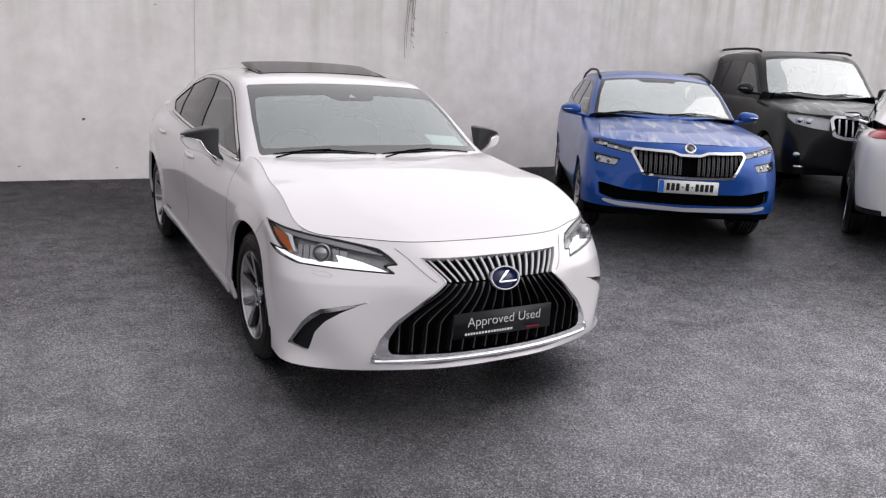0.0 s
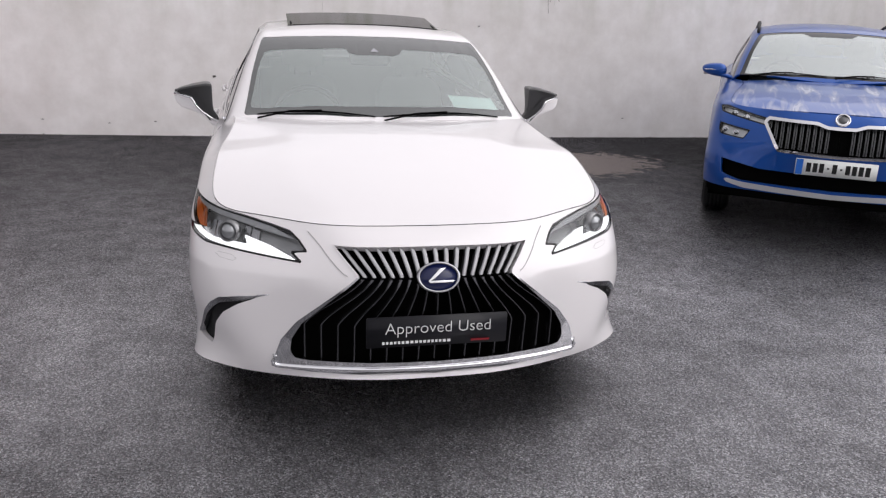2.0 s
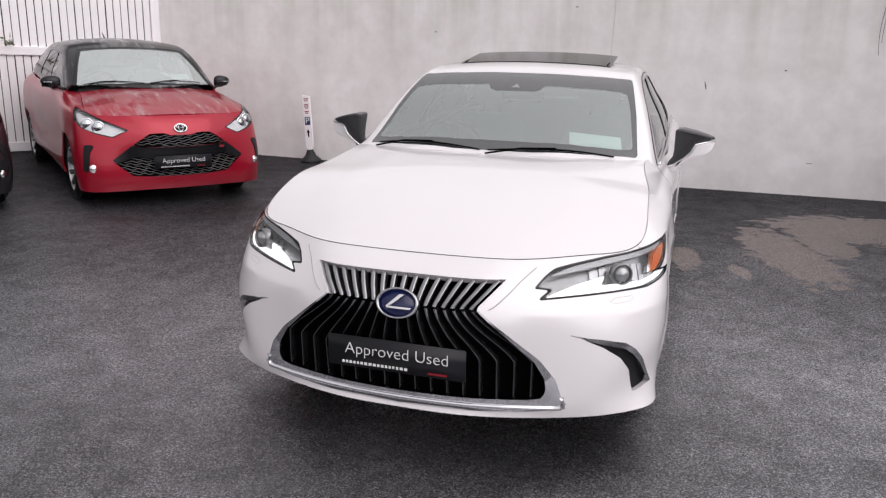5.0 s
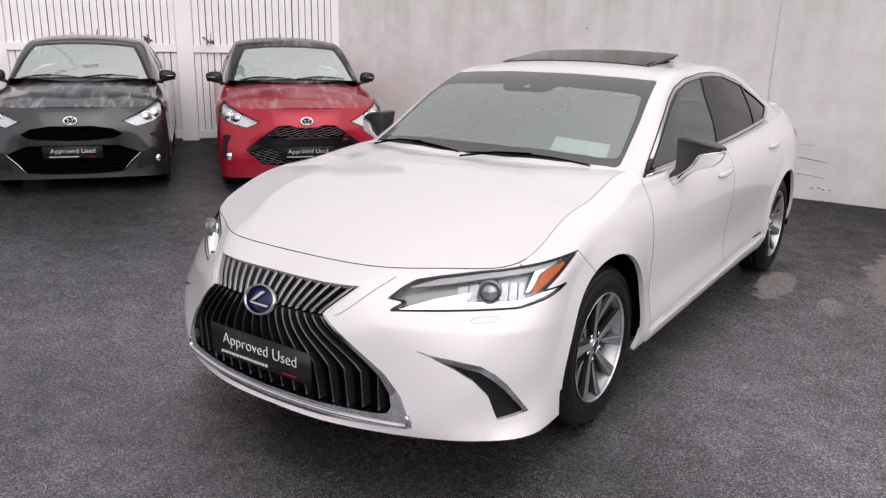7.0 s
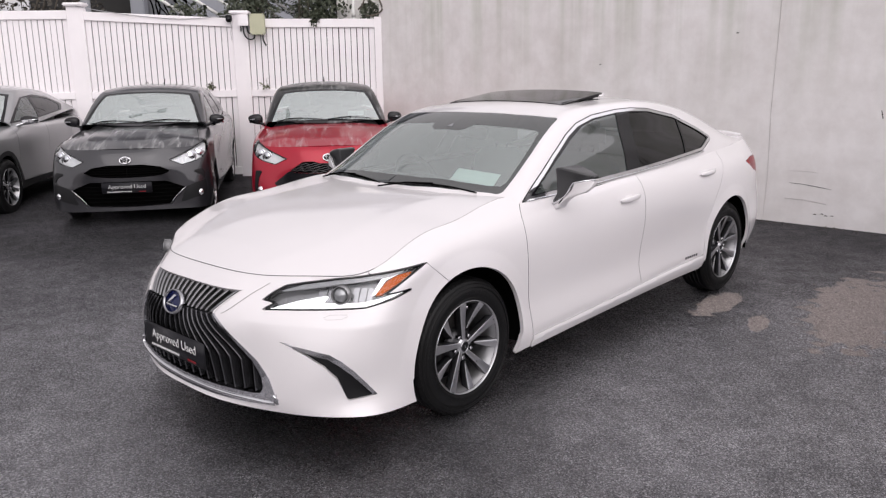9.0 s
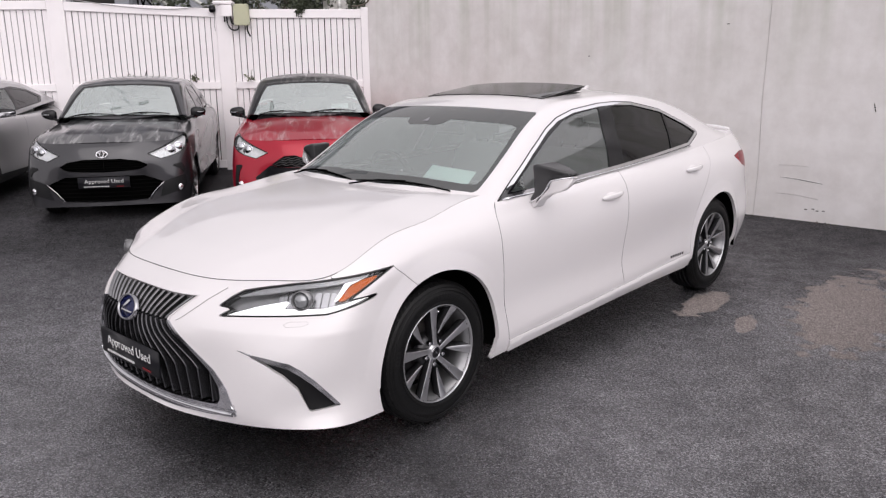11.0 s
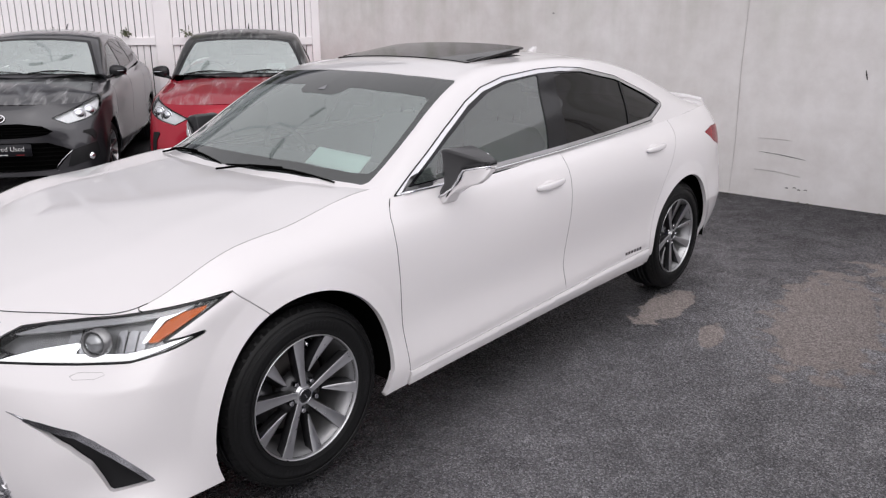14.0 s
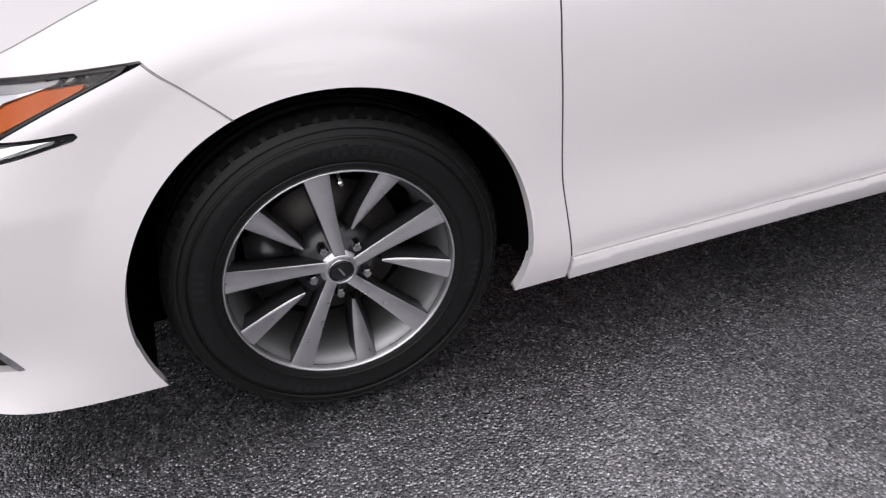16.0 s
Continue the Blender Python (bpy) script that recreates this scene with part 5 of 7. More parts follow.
# ---------------------------------------------------------------- the white saloon
HEADLAMP = [(.62, .645), (.70, .672), (.619, .680), (.687, .711), (.758, .735), (.871, .748), (1.072, .767), (1.261, .781), (1.413, .790), (1.610, .801), (1.48, .752), (1.365, .706),
            (1.511, .712), (1.515, .705), (1.416, .686), (1.241, .659), (1.019, .651), (.859, .648)]
GRILLE_IN = [(-.02, .712), (.362, .710), (.285, .628), (.283, .615), (.392, .520), (.484, .434), (.522, .370), (.528, .325), (.515, .296), (.47, .288), (.25, .280), (-.02, .278)]
GRILLE_OUT = [(-.02, .717), (.370, .715), (.293, .628), (.291, .615), (.402, .524), (.504, .438), (.560, .365), (.600, .254), (.45, .240), (.25, .232), (-.02, .229)]
FOG = [(.800, .5155), (.898, .505), (1.032, .484), (1.10, .454), (1.168, .407), (1.298, .284), (1.128, .274), (1.114, .295), (1.072, .372), (.996, .432), (.90, .476), (.810, .505)]
BUMPER = [(-1, 0), (1.95, 0), (1.95, .58), (1.76, .69), (1.610, .801), (1.261, .783), (1.22, .95), (-1, .95)]
DLO = [(1.515, .957), (1.767, 1.097), (1.887, 1.167), (2.073, 1.266), (2.20, 1.316), (2.38, 1.352), (2.667, 1.374), (2.86, 1.377), (3.06, 1.366), (3.40, 1.308), (3.67, 1.212), (3.815, 1.142), (3.80, 1.125), (3.60, 1.062),
       (3.08, 1.030), (2.65, 1.008), (2.10, .988), (1.70, .968)]
GLASS_F = [(1.62, .985), (1.907, 1.142), (2.073, 1.225), (2.247, 1.297), (2.413, 1.330), (2.64, 1.350), (2.658, 1.348), (2.545, 1.018), (2.10, 1.002)]
GLASS_R = [(2.70, 1.022), (2.80, 1.352), (3.06, 1.348), (3.40, 1.290), (3.425, 1.283), (3.335, 1.058), (3.08, 1.045)]
GLASS_Q = [(3.355, 1.061), (3.445, 1.275), (3.655, 1.196), (3.765, 1.138), (3.585, 1.078)]
F_ARCH, R_ARCH = (0.998, .338, .390), (3.87, .338, .382)


def gap_front(z):
    return np.interp(z, (.15, .27, .46, .74, .84, .90, .94, .97, 1.1), (1.49, 1.487, 1.455, 1.43, 1.428, 1.437, 1.465, 1.51, 1.6))


def gap_mid(z):
    return np.interp(z, (.15, .34, .44, .70, .91, 1.1), (2.60, 2.60, 2.585, 2.61, 2.615, 2.62))


def gap_rear(z):
    return np.interp(z, (.15, .34, .45, .58, .72, .80, 1.03, 1.1), (3.44, 3.445, 3.455, 3.49, 3.57, 3.63, 3.80, 3.85))


def sill_line(y):
    return np.interp(y, (1.3, 1.49, 3.4, 3.6), (.262, .27, .352, .36))


def wz_at(surf, w, z, s=1):
    """The point of a front surface at the given x + y and height."""
    V = surf.V[surf.V[:, 0] > 0]
    a, b = V[:, 0] + V[:, 1] - w, V[:, 2] - z
    k = np.argsort(a * a + b * b)[:14]
    A = np.stack([np.ones(14), a[k], b[k]], 1)
    x, y = np.linalg.lstsq(A, V[k][:, :2], rcond=None)[0][0]
    return (s * x, y, z)


def white_saloon():
    car = empty("saloon_car")
    tagged(car, "glossy pearl white four-door saloon with dark spindle grille, parked on tarmac", "car")
    sh = Shell([ES_BOTTOM, ES_LOW, ES_MID, ES_WAIST, ES_SHOULDER, ES_TOP], ES_CABIN, cell=0.010, cowl=1.30, hood_crown=0.004)
    nose = Nose(sh.side, sh.hood, sh.cab)
    g = 0.0018
    # the wings flare a little round the wheel arches
    for cy, cz, rr in (F_ARCH, R_ARCH):
        V, N = sh.side.V, sh.side.N
        ry, rz = V[:, 1] - cy, V[:, 2] - cz
        dist = np.hypot(ry, rz)
        d = dist - rr
        k = np.clip((.085 - d) / .012, 0, 1) * (d > -.05) * (V[:, 0] > .6) * np.clip((V[:, 2] - .30) / .10, 0, 1)
        lift = .007 * np.clip(1 - d / .085, 0, 1.1) * (k > 0)
        sh.side.V = V + N * lift[:, None]
        tilt = np.stack([0 * ry, ry, rz], 1) / np.maximum(dist, 1e-6)[:, None] * (.11 * k)[:, None]
        N2 = N + tilt
        sh.side.N = N2 / np.linalg.norm(N2, axis=1, keepdims=True)
    # a soft crease runs along the bumper from the grille's waist to the wheel arch
    V, N = sh.side.V, sh.side.N
    w = V[:, 0] + V[:, 1]
    below = np.interp(w, (.35, .7, 1.1, 1.7), (.612, .598, .588, .602)) - V[:, 2]
    k = np.clip(below / .012, 0, 1) * np.clip(1 - below / .14, 0, 1) * np.clip((w - .42) / .15, 0, 1) * np.clip((1.62 - w) / .25, 0, 1) * (V[:, 1] < .75)
    N2 = N - np.outer(.24 * k, (0, 0, 1))
    sh.side.N = N2 / np.linalg.norm(N2, axis=1, keepdims=True)
    ring = cut_all(sh.side, arch(*F_ARCH), arch(*R_ARCH))
    front = cut_all(ring, lambda V: V[:, 1] - 1.6)
    # front bumper with its openings
    bump = cut_all(front, in_wz(BUMPER, -g), lambda V: V[:, 1] - 1.2, out_wz(HEADLAMP, .003), out_xz(GRILLE_OUT), out_wz(FOG))
    whole("front_bumper", bump, M_WHITE, car, skirt=.022)
    fend = cut_all(ring, out_wz(BUMPER, g), out_wz(HEADLAMP, .003), lambda V: V[:, 1] - gap_front(V[:, 2]) + g)
    both("front_wing", fend, M_WHITE, car, skirt=.02)
    sides = cut_all(ring, lambda V: 1.3 - V[:, 1])
    # the sill stands out as a ledge below the doors, which turn in above it
    V, N = sides.V, sides.N
    over = V[:, 2] - sill_line(V[:, 1])
    k = np.where((over < 0) & (over > -.022), .55, 0) - .22 * np.clip(1 - over / .055, 0, 1) * (over >= 0)
    k *= np.clip((V[:, 1] - 1.45) / .1, 0, 1) * np.clip((3.46 - V[:, 1]) / .05, 0, 1)
    N2 = N + np.outer(k, (0, 0, 1))
    sides.N = N2 / np.linalg.norm(N2, axis=1, keepdims=True)
    door1 = cut_all(sides, lambda V: gap_front(V[:, 2]) + g - V[:, 1], lambda V: V[:, 1] - gap_mid(V[:, 2]) + g, lambda V: sill_line(V[:, 1]) + g - V[:, 2])
    door2 = cut_all(sides, lambda V: gap_mid(V[:, 2]) + g - V[:, 1], lambda V: V[:, 1] - gap_rear(V[:, 2]) + g, lambda V: sill_line(V[:, 1]) + g - V[:, 2])
    doors = []
    for nm, d in (("front_door", door1), ("rear_door", door2)):
        doors.append(both(nm, d, M_WHITE, car, skirt=.02))
    sill = cut_all(sides, lambda V: V[:, 2] - sill_line(V[:, 1]) + g, lambda V: V[:, 1] - 3.445 + g, lambda V: gap_front(V[:, 2]) + g - V[:, 1])
    both("sill_panel", sill.moved(.008), M_WHITE, car, skirt=.03)
    tail_poly = [(4.20, .938), (4.38, .958), (4.95, .935), (4.95, .80), (4.60, .812), (4.38, .858)]
    rear = cut_all(sides, lambda V: gap_rear(V[:, 2]) + g - V[:, 1], out_yz(tail_poly, .002))
    whole("rear_body", rear, M_WHITE, car, skirt=.02)
    both("tail_lamp", cut_all(sides, in_yz(tail_poly, 0)), M_REDLENS, car, "dark red tail lamp", skirt=.02)
    # near-black skin behind the gaps, the shade inside put into its colour
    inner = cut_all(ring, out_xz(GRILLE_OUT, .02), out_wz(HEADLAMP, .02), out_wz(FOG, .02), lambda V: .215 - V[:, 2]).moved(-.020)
    whole("gap_shade_skin", inner, M_VOID, car, skirt=0)
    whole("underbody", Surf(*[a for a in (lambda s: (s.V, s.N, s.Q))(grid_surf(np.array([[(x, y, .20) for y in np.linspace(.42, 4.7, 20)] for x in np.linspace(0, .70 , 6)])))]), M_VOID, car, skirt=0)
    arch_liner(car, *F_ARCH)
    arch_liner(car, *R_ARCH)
    # bonnet and boot
    whole("bonnet", cut_all(sh.hood, lambda V: -1.0 + 0 * V[:, 0]), M_WHITE, car, skirt=.02)
    whole("boot_lid", sh.deck, M_WHITE, car, skirt=.02)
    sp = [(x, 4.80 - .10 * (x / .6) ** 2, 1.100 - .012 * (x / .6) ** 2) for x in np.linspace(-.60, .60, 25)]
    bm = tube_bm(sp, [.012 + .013 * min(1, (25 - abs(2 * k - 24)) / 6) for k in range(25)], 8)
    part("boot_spoiler", bm, M_WHITE, car)
    # cabin
    cab = cut_all(sh.cab, lambda V: np.where(V[:, 1] < 1.7, np.interp(np.abs(V[:, 0]), (0, .4, .7, .74, .8), (1.285, 1.32, 1.405, 1.43, 1.46)) - V[:, 1], -1))
    ws = [(-.1, 1.318), (.2, 1.328), (.45, 1.365), (.62, 1.415), (.695, 1.445), (.705, 1.475), (.668, 1.76), (.612, 2.085), (.60, 2.098), (.35, 2.055), (-.1, 2.035)]
    ws_in = [(-.1, 1.392), (.2, 1.400), (.45, 1.430), (.60, 1.468), (.670, 1.502), (.676, 1.54), (.634, 1.80), (.602, 1.925), (.57, 1.937), (.35, 1.897), (.16, 1.885), (.14, 1.835), (.10, 1.812), (-.1, 1.812)]
    bl = [(-.1, 3.50), (.40, 3.47), (.50, 3.46), (.535, 3.60), (.56, 4.30), (.3, 4.42), (-.1, 4.44)]
    sun_hole = [(-.1, 2.36), (.40, 2.37), (.45, 2.40), (.45, 2.80), (-.1, 2.80)]
    side_of = lambda V: V[:, 2] - 0.5 * V[:, 0]
    skin = cut_all(cab, out_xy(ws, .001), out_xy(bl, .001), out_xy(sun_hole))
    skin = cut_all(skin, lambda V: np.where((V[:, 0] > .50) & (V[:, 1] > 1.45), -poly_sdf(V[:, 1], V[:, 2], DLO), -1))
    whole("roof_panel", skin, M_WHITE, car, skirt=.015)
    outer = lambda V: np.where(V[:, 0] > .48, -1.0, 1.0)
    sideglass = cut_all(cab, outer)
    both("window_trim", cut_all(sideglass, in_yz(DLO), out_yz(DLO, -.016)).moved(.003), M_CHROME, car, "bright chrome window surround", skirt=.01)
    both("window_seal", cut_all(sideglass, in_yz(DLO, .005), out_yz(DLO, .0005)).moved(.002), M_BLACK, car, skirt=.006)
    blk = cut_all(sideglass, in_yz(DLO, -.015), out_yz(GLASS_F), out_yz(GLASS_R), out_yz(GLASS_Q)).moved(.001)
    both("window_pillar", blk, M_BLACKGLOSS, car, skirt=.01)
    both("front_side_glass", cut_all(sideglass, in_yz(GLASS_F, .002)).moved(-.004), M_GLASS, car, skirt=0)
    both("rear_side_glass", cut_all(sideglass, in_yz(GLASS_R, .002)).moved(-.004), M_PRIVACY, car, skirt=0)
    both("quarter_glass", cut_all(sideglass, in_yz(GLASS_Q, .002)).moved(-.004), M_PRIVACY, car, skirt=0)
    topside = cut_all(cab, lambda V: V[:, 0] - .76)
    whole("windscreen_band", cut_all(topside, in_xy(ws), out_xy(ws_in)).moved(-.002), M_BAND, car, "black windscreen border", skirt=.01)
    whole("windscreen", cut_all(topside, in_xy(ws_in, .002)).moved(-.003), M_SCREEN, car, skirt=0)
    whole("rear_window", cut_all(topside, in_xy(bl)).moved(-.003), M_PRIVACY, car, skirt=0)
    # tilted sunroof
    P = np.array([[(x, y, nose.top(x, 2.34) + .006 + (y - 2.35) * .135 - .01 * (y - 2.35) ** 2) for y in np.linspace(2.35, 2.80, 12)] for x in np.linspace(0, .46, 14)])
    s = grid_surf(P)
    whole("sunroof_panel", s, M_ROOFGLASS, car, "tilted dark glass sunroof panel", skirt=.010)
    part("sunroof_seal", tube_bm([(-.44, 2.38, 1.415), (-.44, 2.78, 1.46), (.44, 2.78, 1.46), (.44, 2.38, 1.415)], .012, 6), M_BLACK, car)
    # chrome strip along the belt, and the roof fin
    for sd in (1, -1):
        ys = np.linspace(1.56, 3.58, 40)
        bx, bz = pch(ES_CABIN["belt_y"], ES_CABIN["belt_x"], ys), np.interp(ys, [p[0] for p in DLO[:-6:-1]], [p[1] for p in DLO[:-6:-1]])
        part("belt_strip", tube_bm([(sd * (x + .006), y, z - .004) for x, y, z in zip(bx, ys, bz)], .0065, 8), M_CHROME, car, "chrome belt strip")
    zf = nose.top(0, 3.50)
    part("roof_fin", prism_bm([(-.0, 0), (.11, 0), (.125, .052), (.10, .055), (.05, .03)], .03, .008, Matrix.Translation((.015, 3.44, zf - .012)) @ Matrix.Rotation(radians(90), 4, "Z")), M_WHITE, car, "white roof fin")
    # grille
    rim = cut_all(front, in_xz(GRILLE_OUT), out_xz(GRILLE_IN)).moved(.004)
    low_rim = lambda V: V[:, 2] - np.interp(np.abs(V[:, 0]), (0, .47, .60), (.284, .30, .44))
    brow_line = lambda V: V[:, 2] - .618
    whole("grille_brow", cut_all(rim, lambda V: -brow_line(V)), M_WHITE, car, skirt=.03)
    both("grille_surround", cut_all(rim, lambda V: -low_rim(V), brow_line), M_DARKCHROME, car, "dark chrome spindle grille surround", skirt=.03)
    whole("grille_foot", cut_all(rim, low_rim), M_CHROME, car, "bright chrome strip under the grille", skirt=.03)
    # sheet behind the fins, painted black for the depth of the opening
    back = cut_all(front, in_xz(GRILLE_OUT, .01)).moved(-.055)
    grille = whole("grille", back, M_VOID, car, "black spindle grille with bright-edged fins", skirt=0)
    for k in range(-9, 10):
        xw = .0325 * k + (0.0 if k else 0.0001)
        fins = {True: [], False: []}
        for z in np.linspace(.713, .279, 56):
            if z > .62:
                x = xw * (1 + .31 * (z - .62) / .093)
            else:
                f = min(1, (.62 - z) / .19)
                x = xw * (1 + .83 * (f * f * (3 - 2 * f) * .35 + f * .65))
            if poly_sdf(np.array([abs(x)]), np.array([z]), GRILLE_IN)[0] > -.002:
                continue
            y = nose.front(x, z) + .006
            half = .0078 if z > .625 else max(.0034, .0078 - .09 * (.625 - z))
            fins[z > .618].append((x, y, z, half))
            if .612 < z < .622 and fins[True]:
                fins[True].append((x, y, z, half))
        for upper, rows in fins.items():
            if len(rows) < 3:
                continue
            bm = bmesh.new()
            ring = [[bm.verts.new(p) for p in ((x - h, y + .003, z), (x - h * .5, y, z), (x + h * .5, y, z), (x + h, y + .003, z), (x + h * .6, y + .042, z - .004), (x - h * .6, y + .042, z - .004))] for x, y, z, h in rows]
            for p, q in zip(ring, ring[1:]):
                for j in range(6):
                    bm.faces.new((p[j], p[(j + 1) % 6], q[(j + 1) % 6], q[j]))
            bm.faces.new(ring[0])
            bm.faces.new(ring[-1][::-1])
            bmesh.ops.recalc_face_normals(bm, faces=bm.faces)
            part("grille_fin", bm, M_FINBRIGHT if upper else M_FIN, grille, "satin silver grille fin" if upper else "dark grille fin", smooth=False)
    foot = [(x, nose.front(x, z) - .004, z) for x, z in [(-.585, .300), (-.592, .275)] + [(x, .2585 - .006 * (1 - (x / .58) ** 2)) for x in np.linspace(-.58, .58, 41)] + [(.592, .275), (.585, .300)]]
    part("grille_foot_bead", tube_bm(foot, .0095, 8), M_CHROME, car)
    # badge
    by = nose.front(0, .622) - .012
    bad = part("badge", lathe_bm([(.0005, 0), (.074, .0), (.076, -.012)], 48, "Z"), M_NAVY, car, "navy oval badge with chrome ring")
    bad.matrix_local = pose(0, by, .622, 68, 0, 0) @ Matrix.Diagonal((1.0, .70, 1, 1))
    part("badge_ring", lathe_bm([(.068, .001), (.071, .007), (.077, .007), (.081, .0), (.081, -.01)], 48, "Z"), M_DARKCHROME, bad)
    part("badge_stroke", prism_bm([(.012, -.03), (.05, -.03), (.058, -.018), (.0, -.018), (-.04, -.018), (-.034, -.03)], -.006, .001, pose(0, 0, 0.002, -90, 0, 0)), M_CHROME, bad)
    part("badge_bar", prism_bm([(-.04, -.02), (-.026, -.02), (.026, .046), (.006, .046)], -.006, .001, pose(0, 0, 0.002, -90, 0, 0)), M_CHROME, bad)
    dealer_plate(car, (0, nose.front(0, .42) - .018, .422))
    # headlamps
    lampsurf = cut_all(front, in_wz(HEADLAMP))
    for s in (1, -1):
        mir = (lambda q: q) if s > 0 else (lambda q: q.mirrored())
        hl = panel("headlamp", mir(cut_all(front, in_wz(HEADLAMP, .012)).moved(-.045)), M_LAMPGREY, car, "sharp-pointed headlamp with white running light", skirt=0)
        panel("lamp_border", mir(cut_all(lampsurf, out_wz(HEADLAMP, -.0035)).moved(-.001)), M_BLACKGLOSS, hl, skirt=.04)
        panel("lamp_lens", mir(cut_all(lampsurf, in_wz(HEADLAMP, -.005)).moved(-.001)), M_LENS, hl, skirt=0)
        drl = [(.655, .652), (.86, .656), (1.02, .659), (1.235, .667), (1.41, .693), (1.50, .707), (1.40, .702), (1.22, .681), (.98, .676), (1.015, .706), (.84, .684)]
        panel("running_light", mir(cut_all(front, in_wz(drl)).moved(-.012)), M_DRL, hl, "white arrow-shaped running light", skirt=.02)
        amb = [(1.300, .708), (1.335, .708), (1.47, .757), (1.545, .785), (1.44, .776), (1.37, .757)]
        panel("amber_reflector", mir(cut_all(front, in_wz(amb)).moved(-.010)), M_AMBER, hl, "orange side reflector", skirt=.02)
        trim = [(1.272, .702), (1.298, .708), (1.366, .761), (1.46, .783), (1.50, .791), (1.40, .785), (1.335, .766)]
        panel("lamp_trim", mir(cut_all(front, in_wz(trim)).moved(-.010)), M_CHROME, hl, skirt=.02)
        brow = [(.70, .712), (.871, .744), (1.072, .763), (1.261, .777), (1.413, .786), (1.56, .796), (1.40, .774), (1.26, .762), (1.07, .747), (.88, .728)]
        panel("lamp_brow", mir(cut_all(front, in_wz(brow)).moved(-.008)), M_BROW, hl, skirt=.01)
        for w0, rr in ((1.085, .039),):
            x = w0 - .33 if w0 < 1.1 else w0 - .395
            y = w0 - x
            d = Vector((.45, -.85, .12)).normalized()
            c = Vector((x, y, .712)) - d * .030
            m = Matrix.Translation((c.x * s, c.y, c.z)) @ Vector((d.x * s, d.y, d.z)).to_track_quat("X", "Z").to_matrix().to_4x4()
            o = part("projector", lathe_bm([(.0005, .022), (rr * .5, .019), (rr * .75, .010), (rr * .8, .0)], 28), M_LENSBALL, hl)
            o.matrix_local = m
            o = part("projector_ring", lathe_bm([(rr * .82, .0), (rr * .9, .014), (rr, .016), (rr * 1.05, -.02)], 28), M_LAMPGREY, hl)
            o.matrix_local = m
        # bright facets of the reflector on both sides of the projector
        for a, b in ((.935, .985), (.992, 1.035), (1.145, 1.185), (1.192, 1.232), (1.239, 1.275)):
            facet = [(a, .678), (b, .680), (b + .02, .745), (a + .02, .741)]
            panel("reflector_facet", mir(cut_all(front, in_wz(facet)).moved(-.036)), M_REFLECT, hl, skirt=.006)
        panel("vent_insert", mir(cut_all(front, in_wz(FOG, .008)).moved(-.026)), M_BLACK, car, "black corner vent insert", skirt=0)
        strip = [(.800, .5155), (.898, .505), (1.032, .484), (1.10, .454), (1.168, .407), (1.298, .284), (1.276, .283), (1.150, .392), (1.085, .435), (1.025, .464), (.898, .487), (.812, .505)]
        panel("vent_trim", mir(cut_all(front, in_wz(strip)).moved(.001)), M_DARKCHROME, car, skirt=.024)
        part("vent_tip", tube_bm([wz_at(front, w, z, s) for w, z in ((.735, .526), (.77, .5205), (.815, .511))], [.0012, .003, .0045], 6), M_DARKCHROME, car)
        # washer cover, parking sensor
        o = part("parking_sensor", lathe_bm([(.0005, .004), (.009, .004), (.011, .001), (.011, -.004)], 20), M_WHITE, car)
        o.matrix_local = Matrix.Translation((s * .757, .266, .541)) @ Vector((.65 * s, -.68, .34)).to_track_quat("X", "Z").to_matrix().to_4x4()
        # door handles
        for hy, hz, dr in ((2.44, .872, doors[0]), (3.475, .922, doors[1])):
            fx, nn = nose.flank(hy, hz)
            owner = dr[0] if s > 0 else dr[1]
            cup = part("handle_cup", blob((s * (fx - .0135), hy - .005, hz - .002), (.016, .075, .027), power=2.2, n=12), M_WHITE, owner)
            b = blob((0, 0, 0), (.013, .112, .016), n=12, power=3.0)
            for v in b.verts:
                v.co.x += .02 - .014 * (v.co.y / .112) ** 2
            bmesh.ops.transform(b, matrix=Matrix.Diagonal((s, 1, 1, 1)), verts=b.verts)
            bmesh.ops.recalc_face_normals(b, faces=b.faces)
            bmesh.ops.rotate(b, cent=(0, 0, 0), matrix=Matrix.Rotation(.05, 3, "X"), verts=b.verts)
            bmesh.ops.translate(b, vec=(s * fx, hy, hz + .004), verts=b.verts)
            part("door_handle", b, M_WHITE, owner)
        # sill badge
        for k in range(6):
            fx, nn = nose.flank(3.20 + .03 * k, .372)
            part("sill_badge", box_bm((.003, .02, .016), (s * (fx + .001), 3.20 + .03 * k, .372)), M_DARKCHROME, doors[1][0 if s > 0 else 1], smooth=False)
        swept_mirror(car, s, (s * .880, 1.76, 1.050))
        for y in (1.0, 3.87):
            wheel(car, (s * .775, y, .334), s, turn=.13 if y < 2 else .5)
    # inside
    dash = bmesh.new()
    prof = [(1.36, .93), (1.50, 1.00), (1.75, 1.01), (1.95, .97), (2.02, .85), (1.98, .60), (1.4, .55)]
    rows = [[dash.verts.new((x, y, z - .02 * (x / .7) ** 2)) for y, z in prof] for x in np.linspace(-.72, .72, 9)]
    for p, q in zip(rows, rows[1:]):
        for k in range(len(prof) - 1):
            dash.faces.new((p[k], p[k + 1], q[k + 1], q[k]))
    bmesh.ops.recalc_face_normals(dash, faces=dash.faces)
    part("dashboard", dash, M_TRIM, car)
    part("cabin_floor", box_bm((1.5, 3.0, .05), (0, 2.9, .36)), M_TRIM, car, smooth=False)
    for x in (-.36, .36):
        seat(car, x, 2.42, .48, .72)
